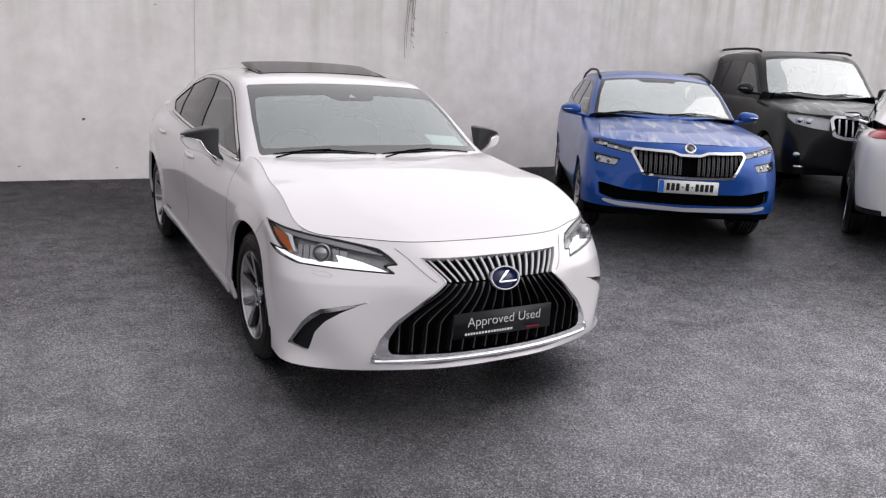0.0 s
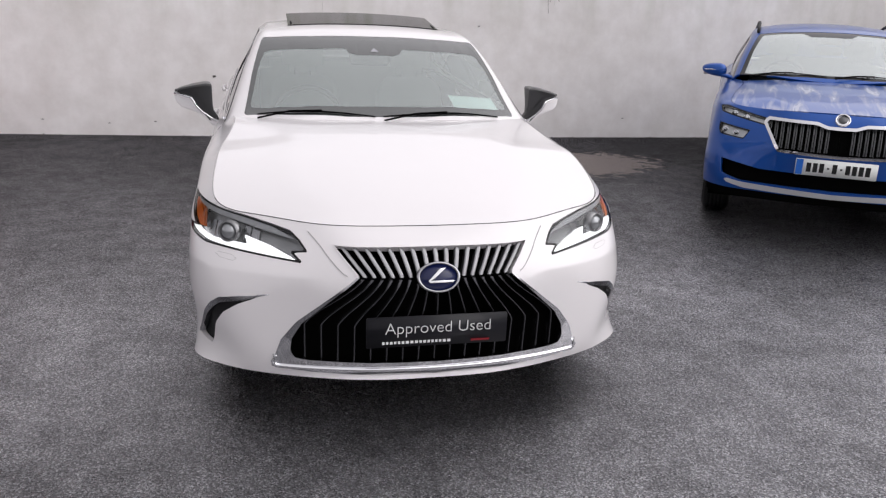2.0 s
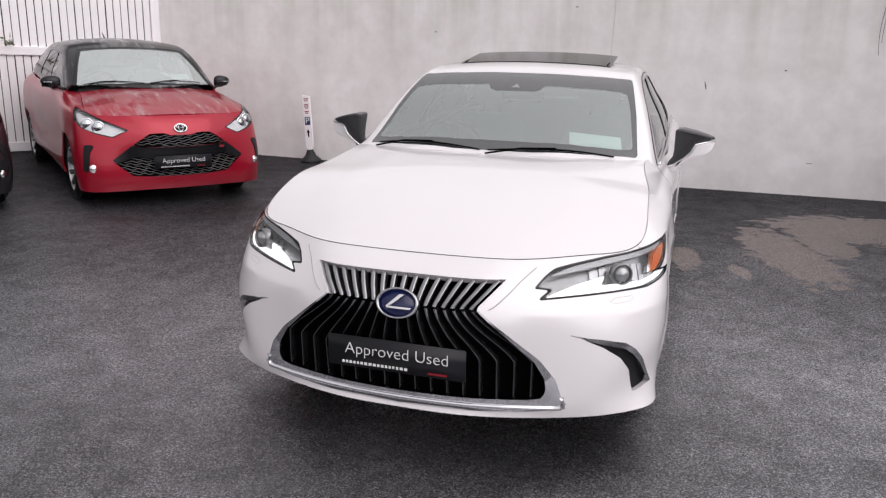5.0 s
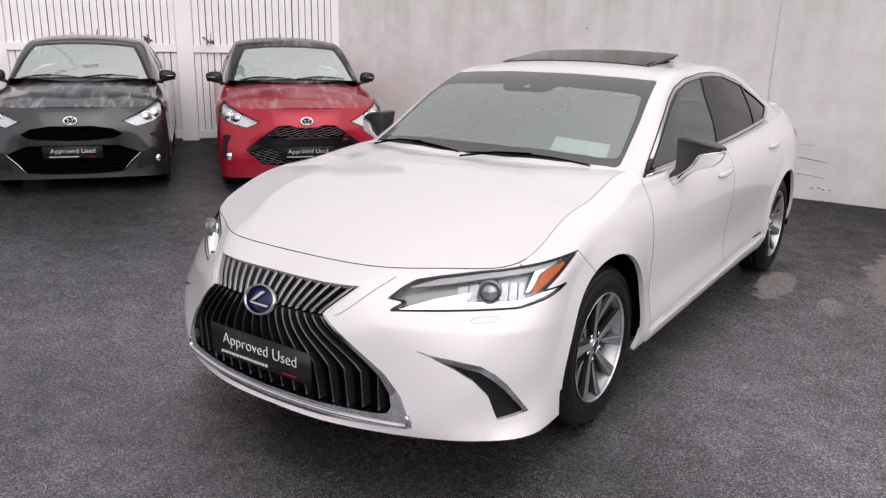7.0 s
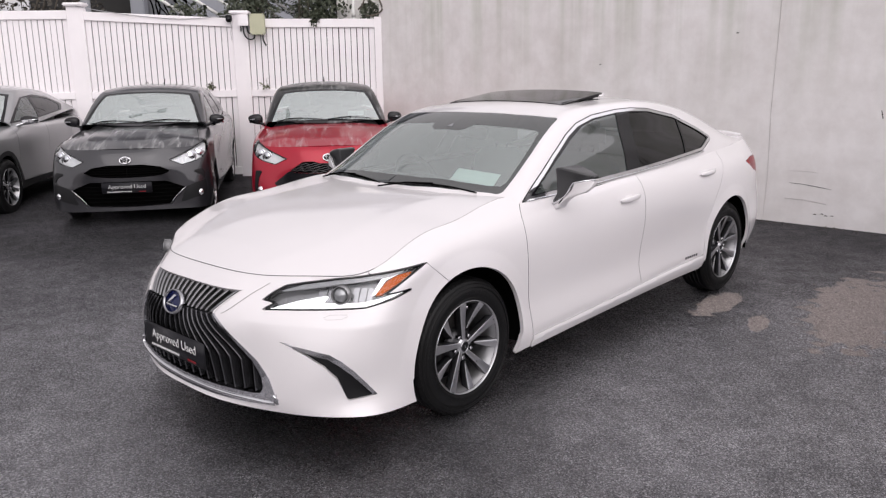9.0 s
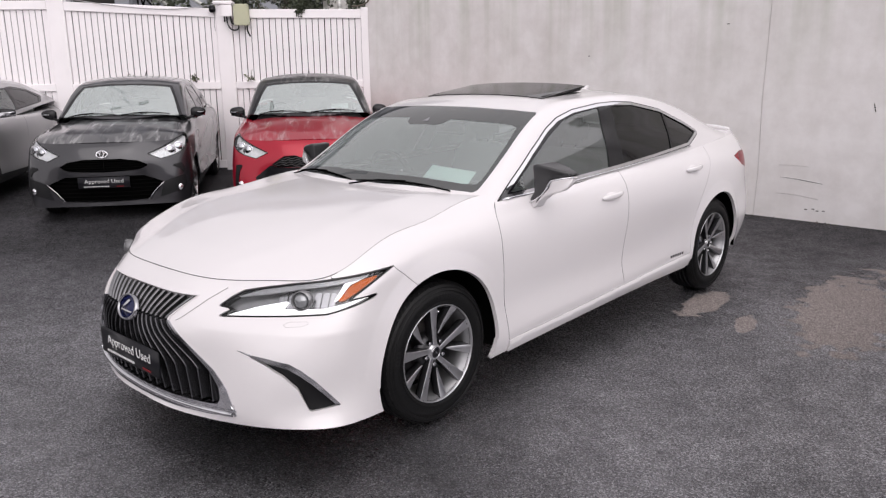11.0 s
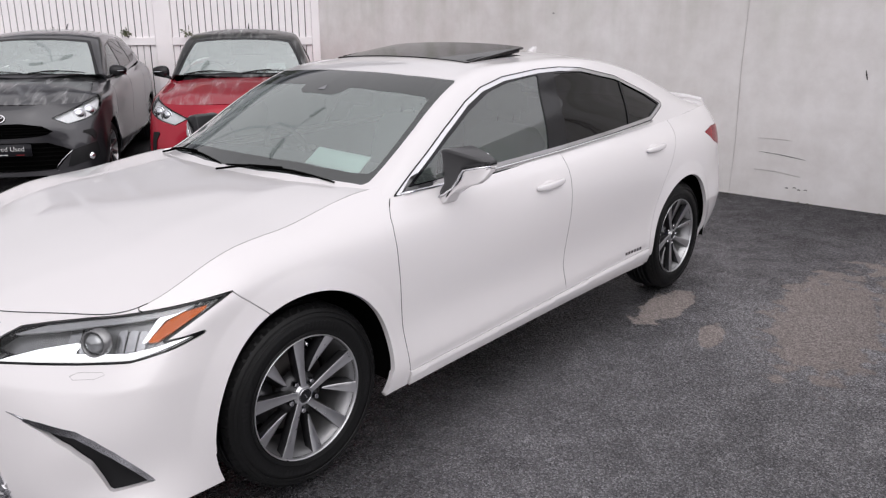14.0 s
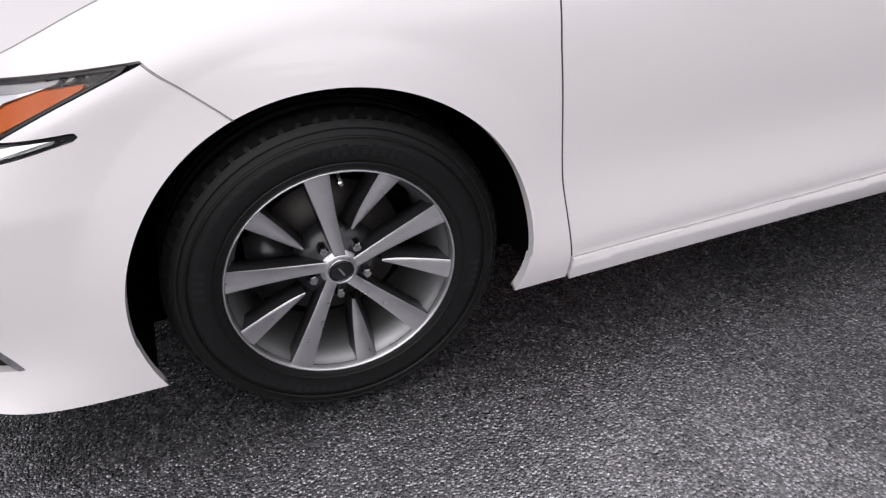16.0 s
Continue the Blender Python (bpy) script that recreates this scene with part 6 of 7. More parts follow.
    part("rear_bench", box_bm((1.3, .5, .2), (0, 3.35, .52), .06), M_SEAT, car)
    part("rear_backrest", box_bm((1.3, .2, .62), (0, 3.68, .82), .07), M_SEAT, car)
    part("parcel_shelf", box_bm((1.2, .6, .04), (0, 3.95, 1.02), .01), M_TRIM, car, smooth=False)
    steering_wheel(car, -.37, 1.93, .93)
    b = bmesh.new()
    f = b.faces.new([b.verts.new((x, y, nose.top(x, y) - .008)) for x, y in ((.355, 1.525), (.372, 1.435), (.630, 1.480), (.610, 1.580))])
    e = bmesh.ops.extrude_face_region(b, geom=[f])
    bmesh.ops.translate(b, vec=(0, .001, -.002), verts=[v for v in e["geom"] if isinstance(v, bmesh.types.BMVert)])
    bmesh.ops.recalc_face_normals(b, faces=b.faces)
    part("dash_notice", b, M_PAPER, car, "pale green paper notice behind the windscreen", smooth=False)
    part("camera_housing", box_bm((.16, .12, .05), (0, 1.96, 1.312), .015, Matrix.Rotation(.42, 4, "X")), M_BLACK, car)
    part("rear_view_mirror", box_bm((.24, .03, .07), (0, 2.06, 1.245), .015), M_BLACK, car)
    b = bmesh.new()
    f = b.faces.new([b.verts.new((x, y, nose.top(x, y) + .001)) for x, y in ((-.024, 1.842), (.024, 1.842), (0, 1.882))])
    e = bmesh.ops.extrude_face_region(b, geom=[f])
    bmesh.ops.translate(b, vec=(0, .001, -.004), verts=[v for v in e["geom"] if isinstance(v, bmesh.types.BMVert)])
    bmesh.ops.recalc_face_normals(b, faces=b.faces)
    part("camera_window", b, M_DARKCHROME, car, "small pale triangular camera window", smooth=False)
    wiper(car, nose, -.02, .60, 1.318, 1.392)
    wiper(car, nose, -.64, -.06, 1.420, 1.318)
    # panel gaps
    edge = spl(sh.t, ES_TOP, np.linspace(0, sh.t[7], 70))
    edge[:, 2] += .0005
    half = [tuple(p) for p in edge]
    lip = [p for p in half if p[1] < .50]
    seam(car, [(-x, y, z) for x, y, z in lip[:0:-1]] + lip, .0017)
    for s in (1, -1):
        seam(car, [(s * x, y, z) for x, y, z in half ][len(lip) - 2:], .0012, M_FINESEAM)
    for s in (1, -1):
        on = lambda y, z: (s * (nose.flank(y, z)[0] - .0006), y, z)
        owner = car
        seam(owner, [on(float(gap_front(z)), z) for z in np.linspace(.275, .955, 24)], .0017)
        seam(owner, [on(float(gap_mid(z)), z) for z in np.linspace(.345, .975, 20)], .0012)
        seam(owner, [on(float(gap_rear(z)), z) for z in np.linspace(.60, .985, 14)], .0012, M_FINESEAM)
        seam(owner, [on(y, float(sill_line(y))) for y in np.linspace(1.49, 3.43, 24)], .0020, M_FINESEAM)
        seam(owner, [wz_at(front, 1.612 + .15 * f, .799 - .111 * f, s) for f in np.linspace(0, .93, 8)], .0012, M_FINESEAM)
        frame_line = [(.452, .742), (.43, .722), (.41, .703), (.38, .668), (.352, .640), (.335, .626), (.322, .620)]
        seam(owner, [(s * x, nose.front(x, z) - .0012, z) for x, z in zip(np.interp(np.linspace(0, 6, 25), range(7), [p[0] for p in frame_line]), np.interp(np.linspace(0, 6, 25), range(7), [p[1] for p in frame_line]))], .0018, M_FINESEAM, "trim_line")
        cover = [(.995, .622), (1.03, .632), (1.13, .634), (1.14, .628), (1.10, .617), (1.01, .614), (.995, .622)]
        seam(owner, [wz_at(front, w, z, s) for w, z in cover], .0008, M_FINESEAM, "washer_cover_line")
    return car


M_REFLECT = material("bright_lamp_reflector", (0.34, 0.34, 0.35), 0.22, metal=0.9, vary=0.4, scale=70)
M_BROW = material("satin_lamp_brow", (0.36, 0.36, 0.37), 0.3, metal=0.3, vary=0.2, scale=60)
M_CAP = material("graphite_mirror_cap", (0.035, 0.035, 0.037), 0.3, vary=0.2)
M_ROOFGLASS = material("dark_roof_glass", (0.008, 0.007, 0.007), 0.06, spec=0.25, vary=0.2)
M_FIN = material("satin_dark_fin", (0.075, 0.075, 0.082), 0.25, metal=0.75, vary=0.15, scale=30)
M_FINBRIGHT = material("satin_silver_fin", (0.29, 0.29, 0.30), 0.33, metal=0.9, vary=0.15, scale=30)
M_LENSBALL = material("projector_glass", (0.34, 0.35, 0.36), 0.08, metal=0.6)
white_saloon()

# ---------------------------------------------------------------- the other parked cars
# a plain body's rails, from which the others are drawn out
PLAIN_BOTTOM = rail((0, .06, .185), (.30, .075, .185), (.58, .14, .18), (.79, .258, .172), (.882, .43, .168), (.882, .62, .165), (.88, 1.0, .185), (.882, 1.43, .205),
                    (.882, 1.75, .218), (.882, 2.5, .242), (.882, 3.4, .255), (.88, 3.87, .25), (.855, 4.35, .247), (.74, 4.80, .25), (.45, 4.95, .26), (0, 4.98, .26))
PLAIN_LOW = rail((0, .02, .25), (.30, .04, .25), (.585, .105, .255), (.80, .24, .265), (.90, .44, .275), (.903, .62, .28), (.905, 1.0, .28), (.902, 1.43, .272),
                 (.902, 1.75, .28), (.902, 2.5, .29), (.904, 3.4, .31), (.91, 3.87, .32), (.885, 4.35, .35), (.77, 4.83, .38), (.46, 4.98, .40), (0, 5.0, .40))
PLAIN_MID = rail((0, -.012, .46), (.30, .015, .465), (.57, .12, .48), (.80, .272, .49), (.903, .46, .49), (.914, .65, .50), (.918, 1.0, .50), (.897, 1.43, .46),
                 (.890, 1.75, .46), (.890, 2.5, .47), (.905, 3.4, .52), (.925, 3.87, .55), (.895, 4.35, .60), (.78, 4.85, .62), (.47, 5.0, .64), (0, 5.02, .64))
PLAIN_WAIST = rail((0, .0, .62), (.28, .02, .615), (.48, .135, .64), (.74, .33, .665), (.872, .52, .69), (.895, .68, .70), (.912, 1.0, .72), (.905, 1.43, .70),
                   (.903, 1.75, .70), (.908, 2.5, .72), (.915, 3.4, .76), (.92, 3.87, .78), (.885, 4.35, .80), (.775, 4.78, .82), (.47, 4.95, .84), (0, 4.98, .84))
PLAIN_SHOULDER = rail((0, .072, .712), (.29, .095, .712), (.445, .18, .715), (.685, .345, .725), (.835, .535, .752), (.862, .70, .79), (.862, 1.0, .845), (.862, 1.43, .885),
                      (.872, 1.75, .892), (.885, 2.5, .905), (.885, 3.4, .94), (.88, 3.87, .955), (.84, 4.35, .965), (.735, 4.72, .96), (.45, 4.88, .97), (0, 4.92, .975))
PLAIN_TOP = rail((0, .155, .768), (.29, .170, .769), (.445, .228, .768), (.62, .355, .765), (.765, .51, .785), (.766, .70, .845), (.730, 1.0, .910), (.71, 1.43, .981),
                 (.812, 1.75, .974), (.824, 2.5, .991), (.813, 3.4, 1.022), (.785, 3.87, 1.045), (.725, 4.35, 1.065), (.62, 4.66, 1.08), (.40, 4.78, 1.085), (0, 4.82, 1.09))


def warped(ymap, zmap, sx):
    """Rails of another car's proportions, stretched along y and z."""
    out = []
    for r in (PLAIN_BOTTOM, PLAIN_LOW, PLAIN_MID, PLAIN_WAIST, PLAIN_SHOULDER, PLAIN_TOP):
        q = r.copy()
        q[:, 0] *= sx
        q[:, 1] = pch(*ymap, r[:, 1])
        q[:, 2] = pch(*zmap, r[:, 2])
        out.append(q)
    return out


HATCH_Y = ((-.1, 0, .155, .5, 1.0, 1.43, 3.87, 5.1), (-.07, 0, .10, .36, .80, 1.10, 3.36, 3.97))
HATCH_Z = ((.1, .185, .25, .46, .62, .71, .768, .98, 1.1), (.12, .19, .26, .50, .70, .80, .86, 1.0, 1.10))
HATCH_CABIN = dict(
    y=(.86, 3.93), bulge=.03, hood_y=(.08, .3, .6, .9, 1.2), hood_z=(.865, .925, .985, 1.03, 1.05), gap=.004,
    belt_y=(.86, 1.2, 2.0, 3.0, 3.4, 3.93), belt_x=(.72, .755, .775, .765, .74, .60), belt_z=(.93, .965, 1.0, 1.06, 1.09, 1.10),
    cant_y=(.86, 1.1, 1.4, 1.78, 2.2, 2.8, 3.2, 3.55, 3.93), cant_x=(.71, .725, .67, .60, .575, .56, .56, .58, .58), cant_z=(.935, .995, 1.19, 1.395, 1.445, 1.43, 1.37, 1.23, 1.11),
    roof_y=(.86, 1.0, 1.35, 1.75, 2.2, 2.8, 3.25, 3.55, 3.93), roof_z=(.94, 1.045, 1.26, 1.44, 1.50, 1.485, 1.42, 1.29, 1.12))
SUV_Y = ((-.1, 0, .155, .5, 1.0, 1.43, 3.87, 5.1), (-.07, 0, .10, .38, .86, 1.25, 3.51, 4.28))
SUV_Z = ((.1, .185, .25, .46, .62, .71, .768, .98, 1.1), (.15, .23, .31, .55, .76, .86, .925, 1.04, 1.12))
SUV_CABIN = dict(
    y=(1.0, 4.2), bulge=.03, hood_y=(.08, .3, .7, 1.05, 1.3), hood_z=(.93, .97, 1.025, 1.065, 1.085), gap=.004,
    belt_y=(1.0, 1.35, 2.2, 3.2, 3.7, 4.2), belt_x=(.74, .775, .80, .79, .77, .62), belt_z=(.97, 1.01, 1.03, 1.07, 1.10, 1.12),
    cant_y=(1.0, 1.3, 1.6, 1.95, 2.4, 3.0, 3.5, 3.85, 4.2), cant_x=(.735, .735, .68, .615, .60, .59, .585, .59, .58), cant_z=(.975, 1.05, 1.24, 1.415, 1.47, 1.465, 1.41, 1.30, 1.13),
    roof_y=(1.0, 1.15, 1.5, 1.9, 2.4, 3.0, 3.5, 3.85, 4.2), roof_z=(.98, 1.08, 1.28, 1.455, 1.525, 1.52, 1.46, 1.35, 1.14))
OFF_Y = ((-.1, 0, .155, .5, 1.0, 1.43, 3.87, 5.1), (-.05, .02, .08, .36, .95, 1.42, 3.74, 4.75))
OFF_Z = ((.1, .185, .25, .46, .62, .71, .768, .98, 1.1), (.28, .36, .44, .66, .88, 1.0, 1.10, 1.22, 1.28))
OFF_CABIN = dict(
    y=(1.2, 4.72), bulge=.03, hood_y=(.06, .3, .8, 1.2, 1.5), hood_z=(1.11, 1.17, 1.22, 1.245, 1.25), gap=.004,
    belt_y=(1.2, 1.55, 2.5, 3.6, 4.3, 4.72), belt_x=(.80, .82, .84, .83, .80, .72), belt_z=(1.18, 1.21, 1.22, 1.24, 1.26, 1.27),
    cant_y=(1.2, 1.5, 1.8, 2.15, 2.6, 3.4, 4.1, 4.5, 4.72), cant_x=(.79, .79, .75, .70, .68, .67, .66, .66, .68), cant_z=(1.185, 1.25, 1.49, 1.78, 1.85, 1.85, 1.80, 1.60, 1.30),
    roof_y=(1.2, 1.35, 1.7, 2.1, 2.6, 3.4, 4.1, 4.5, 4.72), roof_z=(1.19, 1.27, 1.54, 1.825, 1.91, 1.92, 1.87, 1.67, 1.32))



M_GREY = car_paint("grey_metallic_paint", (0.030, 0.0295, 0.034), 0.55, rough=0.30, coat=1.0)
M_RED = car_paint("red_metallic_paint", (0.34, 0.003, 0.020), 0.35, coat=0.6)
M_BLUE = car_paint("blue_metallic_paint", (0.004, 0.064, 0.31), 0.4, coat=0.6)
M_JET = car_paint("black_car_paint", (0.005, 0.005, 0.0055), 0.0, coat=0.35)
# bonnets and roofs carry dried rain trails
WET = {M_GREY: car_paint("rain_streaked_grey_paint", (0.030, 0.0295, 0.034), 0.55, rough=0.30, streak=0.48, coat=1.0),
       M_RED: car_paint("rain_streaked_red_paint", (0.34, 0.003, 0.020), 0.35, streak=0.32, coat=0.6),
       M_BLUE: car_paint("rain_streaked_blue_paint", (0.004, 0.064, 0.31), 0.4, streak=0.60, coat=0.6),
       M_JET: car_paint("rain_streaked_black_paint", (0.005, 0.005, 0.0055), 0.0, streak=0.34, coat=0.5)}
M_SILVER = car_paint("silver_metallic_paint", (0.36, 0.36, 0.365), 0.7)
M_WHITE2 = car_paint("plain_white_paint", (0.78, 0.775, 0.77), 0.0)
M_CLEARLAMP = material("clear_lamp_reflector", (0.86, 0.87, 0.89), 0.25, metal=0.1, vary=0.2, scale=30)
M_PLATEWHITE = material("white_number_plate", (0.72, 0.74, 0.72), 0.4)
M_EUBLUE = material("blue_plate_band", (0.01, 0.12, 0.5), 0.4)
M_DARKGREY = material("dark_grey_cladding", (0.012, 0.012, 0.0125), 0.6, ior=1.35, vary=0.2, scale=20)


def slats(owner, nose, poly, zs, mat, r=.006, inset=.018, wave=0.0, name="grille_slat"):
    """Cross bars in a grille opening, one a height."""
    for k, z in enumerate(zs):
        xs = np.linspace(0, .8, 161)
        ok = poly_sdf(xs, np.full(161, z), poly) < -.006
        if not ok.any():
            continue
        x1 = xs[ok][-1]
        n = max(9, int(2 * x1 / .022)) if wave else 15
        pts = []
        for j in range(n):
            x = -x1 + 2 * x1 * j / (n - 1)
            dz = wave * (1 if (j // 2 + k) % 2 else -1) if wave else 0
            pts.append((x, nose.front(x, z) + inset, z + dz))
        part(name, tube_bm(pts, r, 6), mat, owner, smooth=not wave)


def uprights(owner, nose, poly, xs, mat, r=.007, inset=.02, skip=0.0):
    for x in xs:
        if abs(x) < skip:
            continue
        zs = np.linspace(.3, 1.2, 181)
        ok = poly_sdf(np.full(181, abs(x)), zs, poly) < -.008
        if ok.sum() < 4:
            continue
        z0, z1 = zs[ok][0], zs[ok][-1]
        part("grille_bar", tube_bm([(x, nose.front(x, z) + inset, z) for z in np.linspace(z0, z1, 6)], r, 6), mat, owner)


def round_badge(car, nose, z, rx, rz, tilt, kind):
    y = nose.front(0, z) - .008
    base = part("badge", lathe_bm([(.0005, 0), (rx * .96, 0), (rx, -.008)], 36, "Z"), M_DARKGREY if kind == "rings" else M_CHROME, car)
    base.matrix_local = pose(0, y, z, tilt, 0, 0) @ Matrix.Diagonal((1, rz / rx, 1, 1))
    part("badge_ring", lathe_bm([(rx * .80, .001), (rx * .84, .006), (rx * .96, .006), (rx, .0)], 36, "Z"), M_CHROME, base)
    if kind == "rings":
        for sx, sy, dy in ((.42, .95, 0), (.78, .42, rx * .35)):
            o = part("badge_loop", lathe_bm([(rx * .66, .0), (rx * .70, .005), (rx * .84, .005), (rx * .88, .0)], 32, "Z"), M_CHROME, base)
            o.matrix_local = Matrix.Translation((0, dy, .002)) @ Matrix.Diagonal((sx, sy, 1, 1))
    else:
        part("badge_disc", lathe_bm([(.0005, .004), (rx * .6, .004), (rx * .62, 0)], 24, "Z"), M_FINDARK, base)


def number_plate(car, at):
    root = part("number_plate", box_bm((.525, .010, .115), (0, 0, 0), .003), M_PLATEWHITE, car, "white number plate with plain dark bars")
    root.matrix_local = pose(*at)
    part("plate_band", box_bm((.045, .002, .108), (-.236, -.006, 0)), M_EUBLUE, root, smooth=False)
    for k, wd in enumerate((.03, .03, .03, .014, .03, .014, .03, .03, .03, .03)):
        part("plate_bar", box_bm((wd, .002, .065 if wd > .02 else .012), (-.175 + .042 * k, -.006, 0)), M_DARKGREY, root, smooth=False)


def parked_car(name, label, at, turn, pitch, paint, rails, cabin, cowl, axles, arch_r, tyre, track, lamps, mouths, screen, dlo, panes, doors, group="", roof=None, clad=None,
               hub_z=None, mirror=None, lower=None, chin=None, spokes=10, tail=None, rim=None, wheel_mats=(None, None), lamp_mat=None):
    """A parked car of given proportions with its lamps, openings, glass, doors, wheels and cabin."""
    car = empty(name, at, turn, pitch)
    tagged(car, label, "car", group)
    sh = Shell(rails, cabin, cell=.014, cowl=cowl, hood_crown=.010)
    nose = Nose(sh.side, sh.hood, sh.cab)
    ya, yb = axles
    hz = hub_z or tyre
    ring = cut_all(sh.side, arch(ya, hz, arch_r), arch(yb, hz, arch_r))
    d0, d1, d2 = doors
    g = .0025
    front = cut_all(ring, lambda V: V[:, 1] - d0 + g)
    sidepart = cut_all(ring, lambda V: .9 - V[:, 1])
    for poly in lamps:
        front = cut_all(front, out_wz(poly, .002))
    for poly, *_ in mouths:
        front = cut_all(front, out_xz(poly))
    if chin:
        front = cut_all(front, lambda V: np.where(V[:, 1] < ya - .2, chin - V[:, 2], -1))
    if clad:
        lim = lambda V: V[:, 2] - clad
        cladding = lambda V: np.minimum(np.minimum(np.hypot(V[:, 1] - ya, V[:, 2] - hz), np.hypot(V[:, 1] - yb, V[:, 2] - hz)) - arch_r - .055, V[:, 2] - clad)
        whole("wheel_arch_cladding", cut_all(ring, lambda V: np.where(V[:, 0] > .6, cladding(V), 1.0)).moved(.004), M_DARKGREY, car, skirt=.02)
    whole("front_body", front, paint, car, skirt=.018)
    sill = cabin.get("sill", .32)
    for nm, a, b in (("front_door", d0, d1), ("rear_door", d1, d2)):
        both(nm, cut_all(sidepart, lambda V: a + g - V[:, 1], lambda V: V[:, 1] - b + g, lambda V: sill - V[:, 2]), paint, car, skirt=.018)
    both("sill_panel", cut_all(sidepart, lambda V: d0 + g - V[:, 1], lambda V: V[:, 1] - d2 + g, lambda V: V[:, 2] - sill + g), lower or paint, car, skirt=.02)
    rear = cut_all(sidepart, lambda V: d2 + g - V[:, 1])
    if tail:
        rear = cut_all(rear, lambda V: np.where(V[:, 0] > .58, -poly_sdf(V[:, 1], V[:, 2], tail), -1))
        both("tail_lamp", cut_all(sidepart, lambda V: np.maximum(poly_sdf(V[:, 1], V[:, 2], tail), .58 - V[:, 0])).moved(.012), M_REDLENS2, car, "red tail lamp", skirt=.03)
    whole("rear_body", rear, paint, car, skirt=.018)
    # added black skin and floor that carry the shade of gaps and underside
    whole("gap_shade_skin", cut_all(ring, lambda V: cabin["low"] + .05 - V[:, 2], *[out_xz(p, .02) for p, *_ in mouths], *[out_wz(p, .02) for p in lamps]).moved(-.025), M_VOID, car, skirt=0)
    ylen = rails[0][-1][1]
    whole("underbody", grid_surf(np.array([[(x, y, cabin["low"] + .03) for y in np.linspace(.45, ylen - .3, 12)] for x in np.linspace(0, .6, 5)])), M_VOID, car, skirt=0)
    arch_liner(car, ya, hz, arch_r, track + .08)
    arch_liner(car, yb, hz, arch_r, track + .08)
    whole("bonnet", sh.hood, WET.get(paint, paint), car, skirt=.018)
    whole("boot_lid", sh.deck, paint, car, skirt=.018)
    # cabin skin and glass
    cab = cut_all(sh.cab, lambda V: np.where(V[:, 1] < cowl + .5, cowl - .02 + .22 * (np.abs(V[:, 0]) / .72) ** 2 - V[:, 1], -1))
    ws, ws_in = screen
    skin = cut_all(cab, out_xy(ws, .001))
    side_x = cabin.get("side_x", .5)
    skin = cut_all(skin, lambda V: np.where(V[:, 0] > side_x, -poly_sdf(V[:, 1], V[:, 2], dlo), -1))
    split = cabin.get("roof_split")
    if roof is not None:
        rz = lambda V: np.interp(V[:, 1], *split) - V[:, 2]
        whole("roof_panel", cut_all(skin, rz), WET.get(roof, roof), car, "black roof" if roof is M_JET else "", skirt=.015)
        whole("roof_pillar", cut_all(skin, lambda V: -rz(V)), paint, car, skirt=.015)
    else:
        whole("roof_panel", skin, paint, car, skirt=.015)
    flank = cut_all(cab, lambda V: np.where(V[:, 0] > side_x - .02, -1.0, 1.0))
    pil = cut_all(flank, in_yz(dlo))
    for pane in panes:
        pil = cut_all(pil, out_yz(pane))
    both("window_pillar", pil, M_BLACKGLOSS, car, skirt=.012)
    for k, pane in enumerate(panes):
        both("side_window", cut_all(flank, in_yz(pane, .002)).moved(-.004), M_GLASS if k == 0 else M_PRIVACY, car, skirt=0)
    top = cut_all(cab, lambda V: V[:, 0] - .78)
    whole("windscreen_band", cut_all(top, in_xy(ws), out_xy(ws_in)).moved(-.002), M_BLACKGLOSS, car, skirt=.012)
    whole("windscreen", cut_all(top, in_xy(ws_in, .002)).moved(-.003), M_WETSKYSCREEN, car, skirt=0)
    # lamps and openings
    nosepart = cut_all(sh.side, lambda V: V[:, 1] - d0)
    for poly in lamps:
        for s in (1, -1):
            mir = (lambda q: q) if s > 0 else (lambda q: q.mirrored())
            hl = panel("headlamp", mir(cut_all(nosepart, in_wz(poly, .006)).moved(-.035)), lamp_mat or M_CLEARLAMP, car, "clear headlamp", skirt=0)
            panel("lamp_border", mir(cut_all(nosepart, in_wz(poly), out_wz(poly, -.007)).moved(-.001)), M_BLACKGLOSS, hl, skirt=.03)
            panel("lamp_lens", mir(cut_all(nosepart, in_wz(poly, -.006)).moved(-.001)), M_LENS, hl, skirt=0)
            c = np.mean(np.array(poly), 0)
            for f in (-.06, .10):
                w0 = c[0] + f
                i = np.argmin(np.hypot(nosepart.V[:, 0] + nosepart.V[:, 1] - w0, nosepart.V[:, 2] - c[1] - .1 * f))
                p, n = nosepart.V[i], nosepart.N[i]
                hgt = (np.array(poly)[:, 1].max() - np.array(poly)[:, 1].min()) * .24
                o = part("projector", lathe_bm([(.0005, .016), (hgt * .6, .012), (hgt * .8, .0), (hgt, .012), (hgt * 1.1, -.01)], 24), M_CHROME, hl)
                o.matrix_local = Matrix.Translation(((p[0] - n[0] * .035) * s, p[1] - n[1] * .035, p[2] - n[2] * .035)) @ Vector((.4 * s, -.9, .05)).to_track_quat("X", "Z").to_matrix().to_4x4()
    for poly, depth, how in mouths:
        gr = whole("grille", cut_all(nosepart, in_xz(poly, .008)).moved(-depth), M_VOID, car, "black grille opening", skirt=0)
        if how:
            how(gr, nose, poly)
    # cabin
    yb0 = cowl + .62
    part("dashboard", blob((0, yb0 - .28, cabin["hood_z"][-1] - .10), (.66, .26, .13), n=12, power=3), M_TRIM, car)
    part("cabin_floor", box_bm((1.3, 2.2, .05), (0, yb0 + .9, cabin["low"] + .16)), M_TRIM, car, smooth=False)
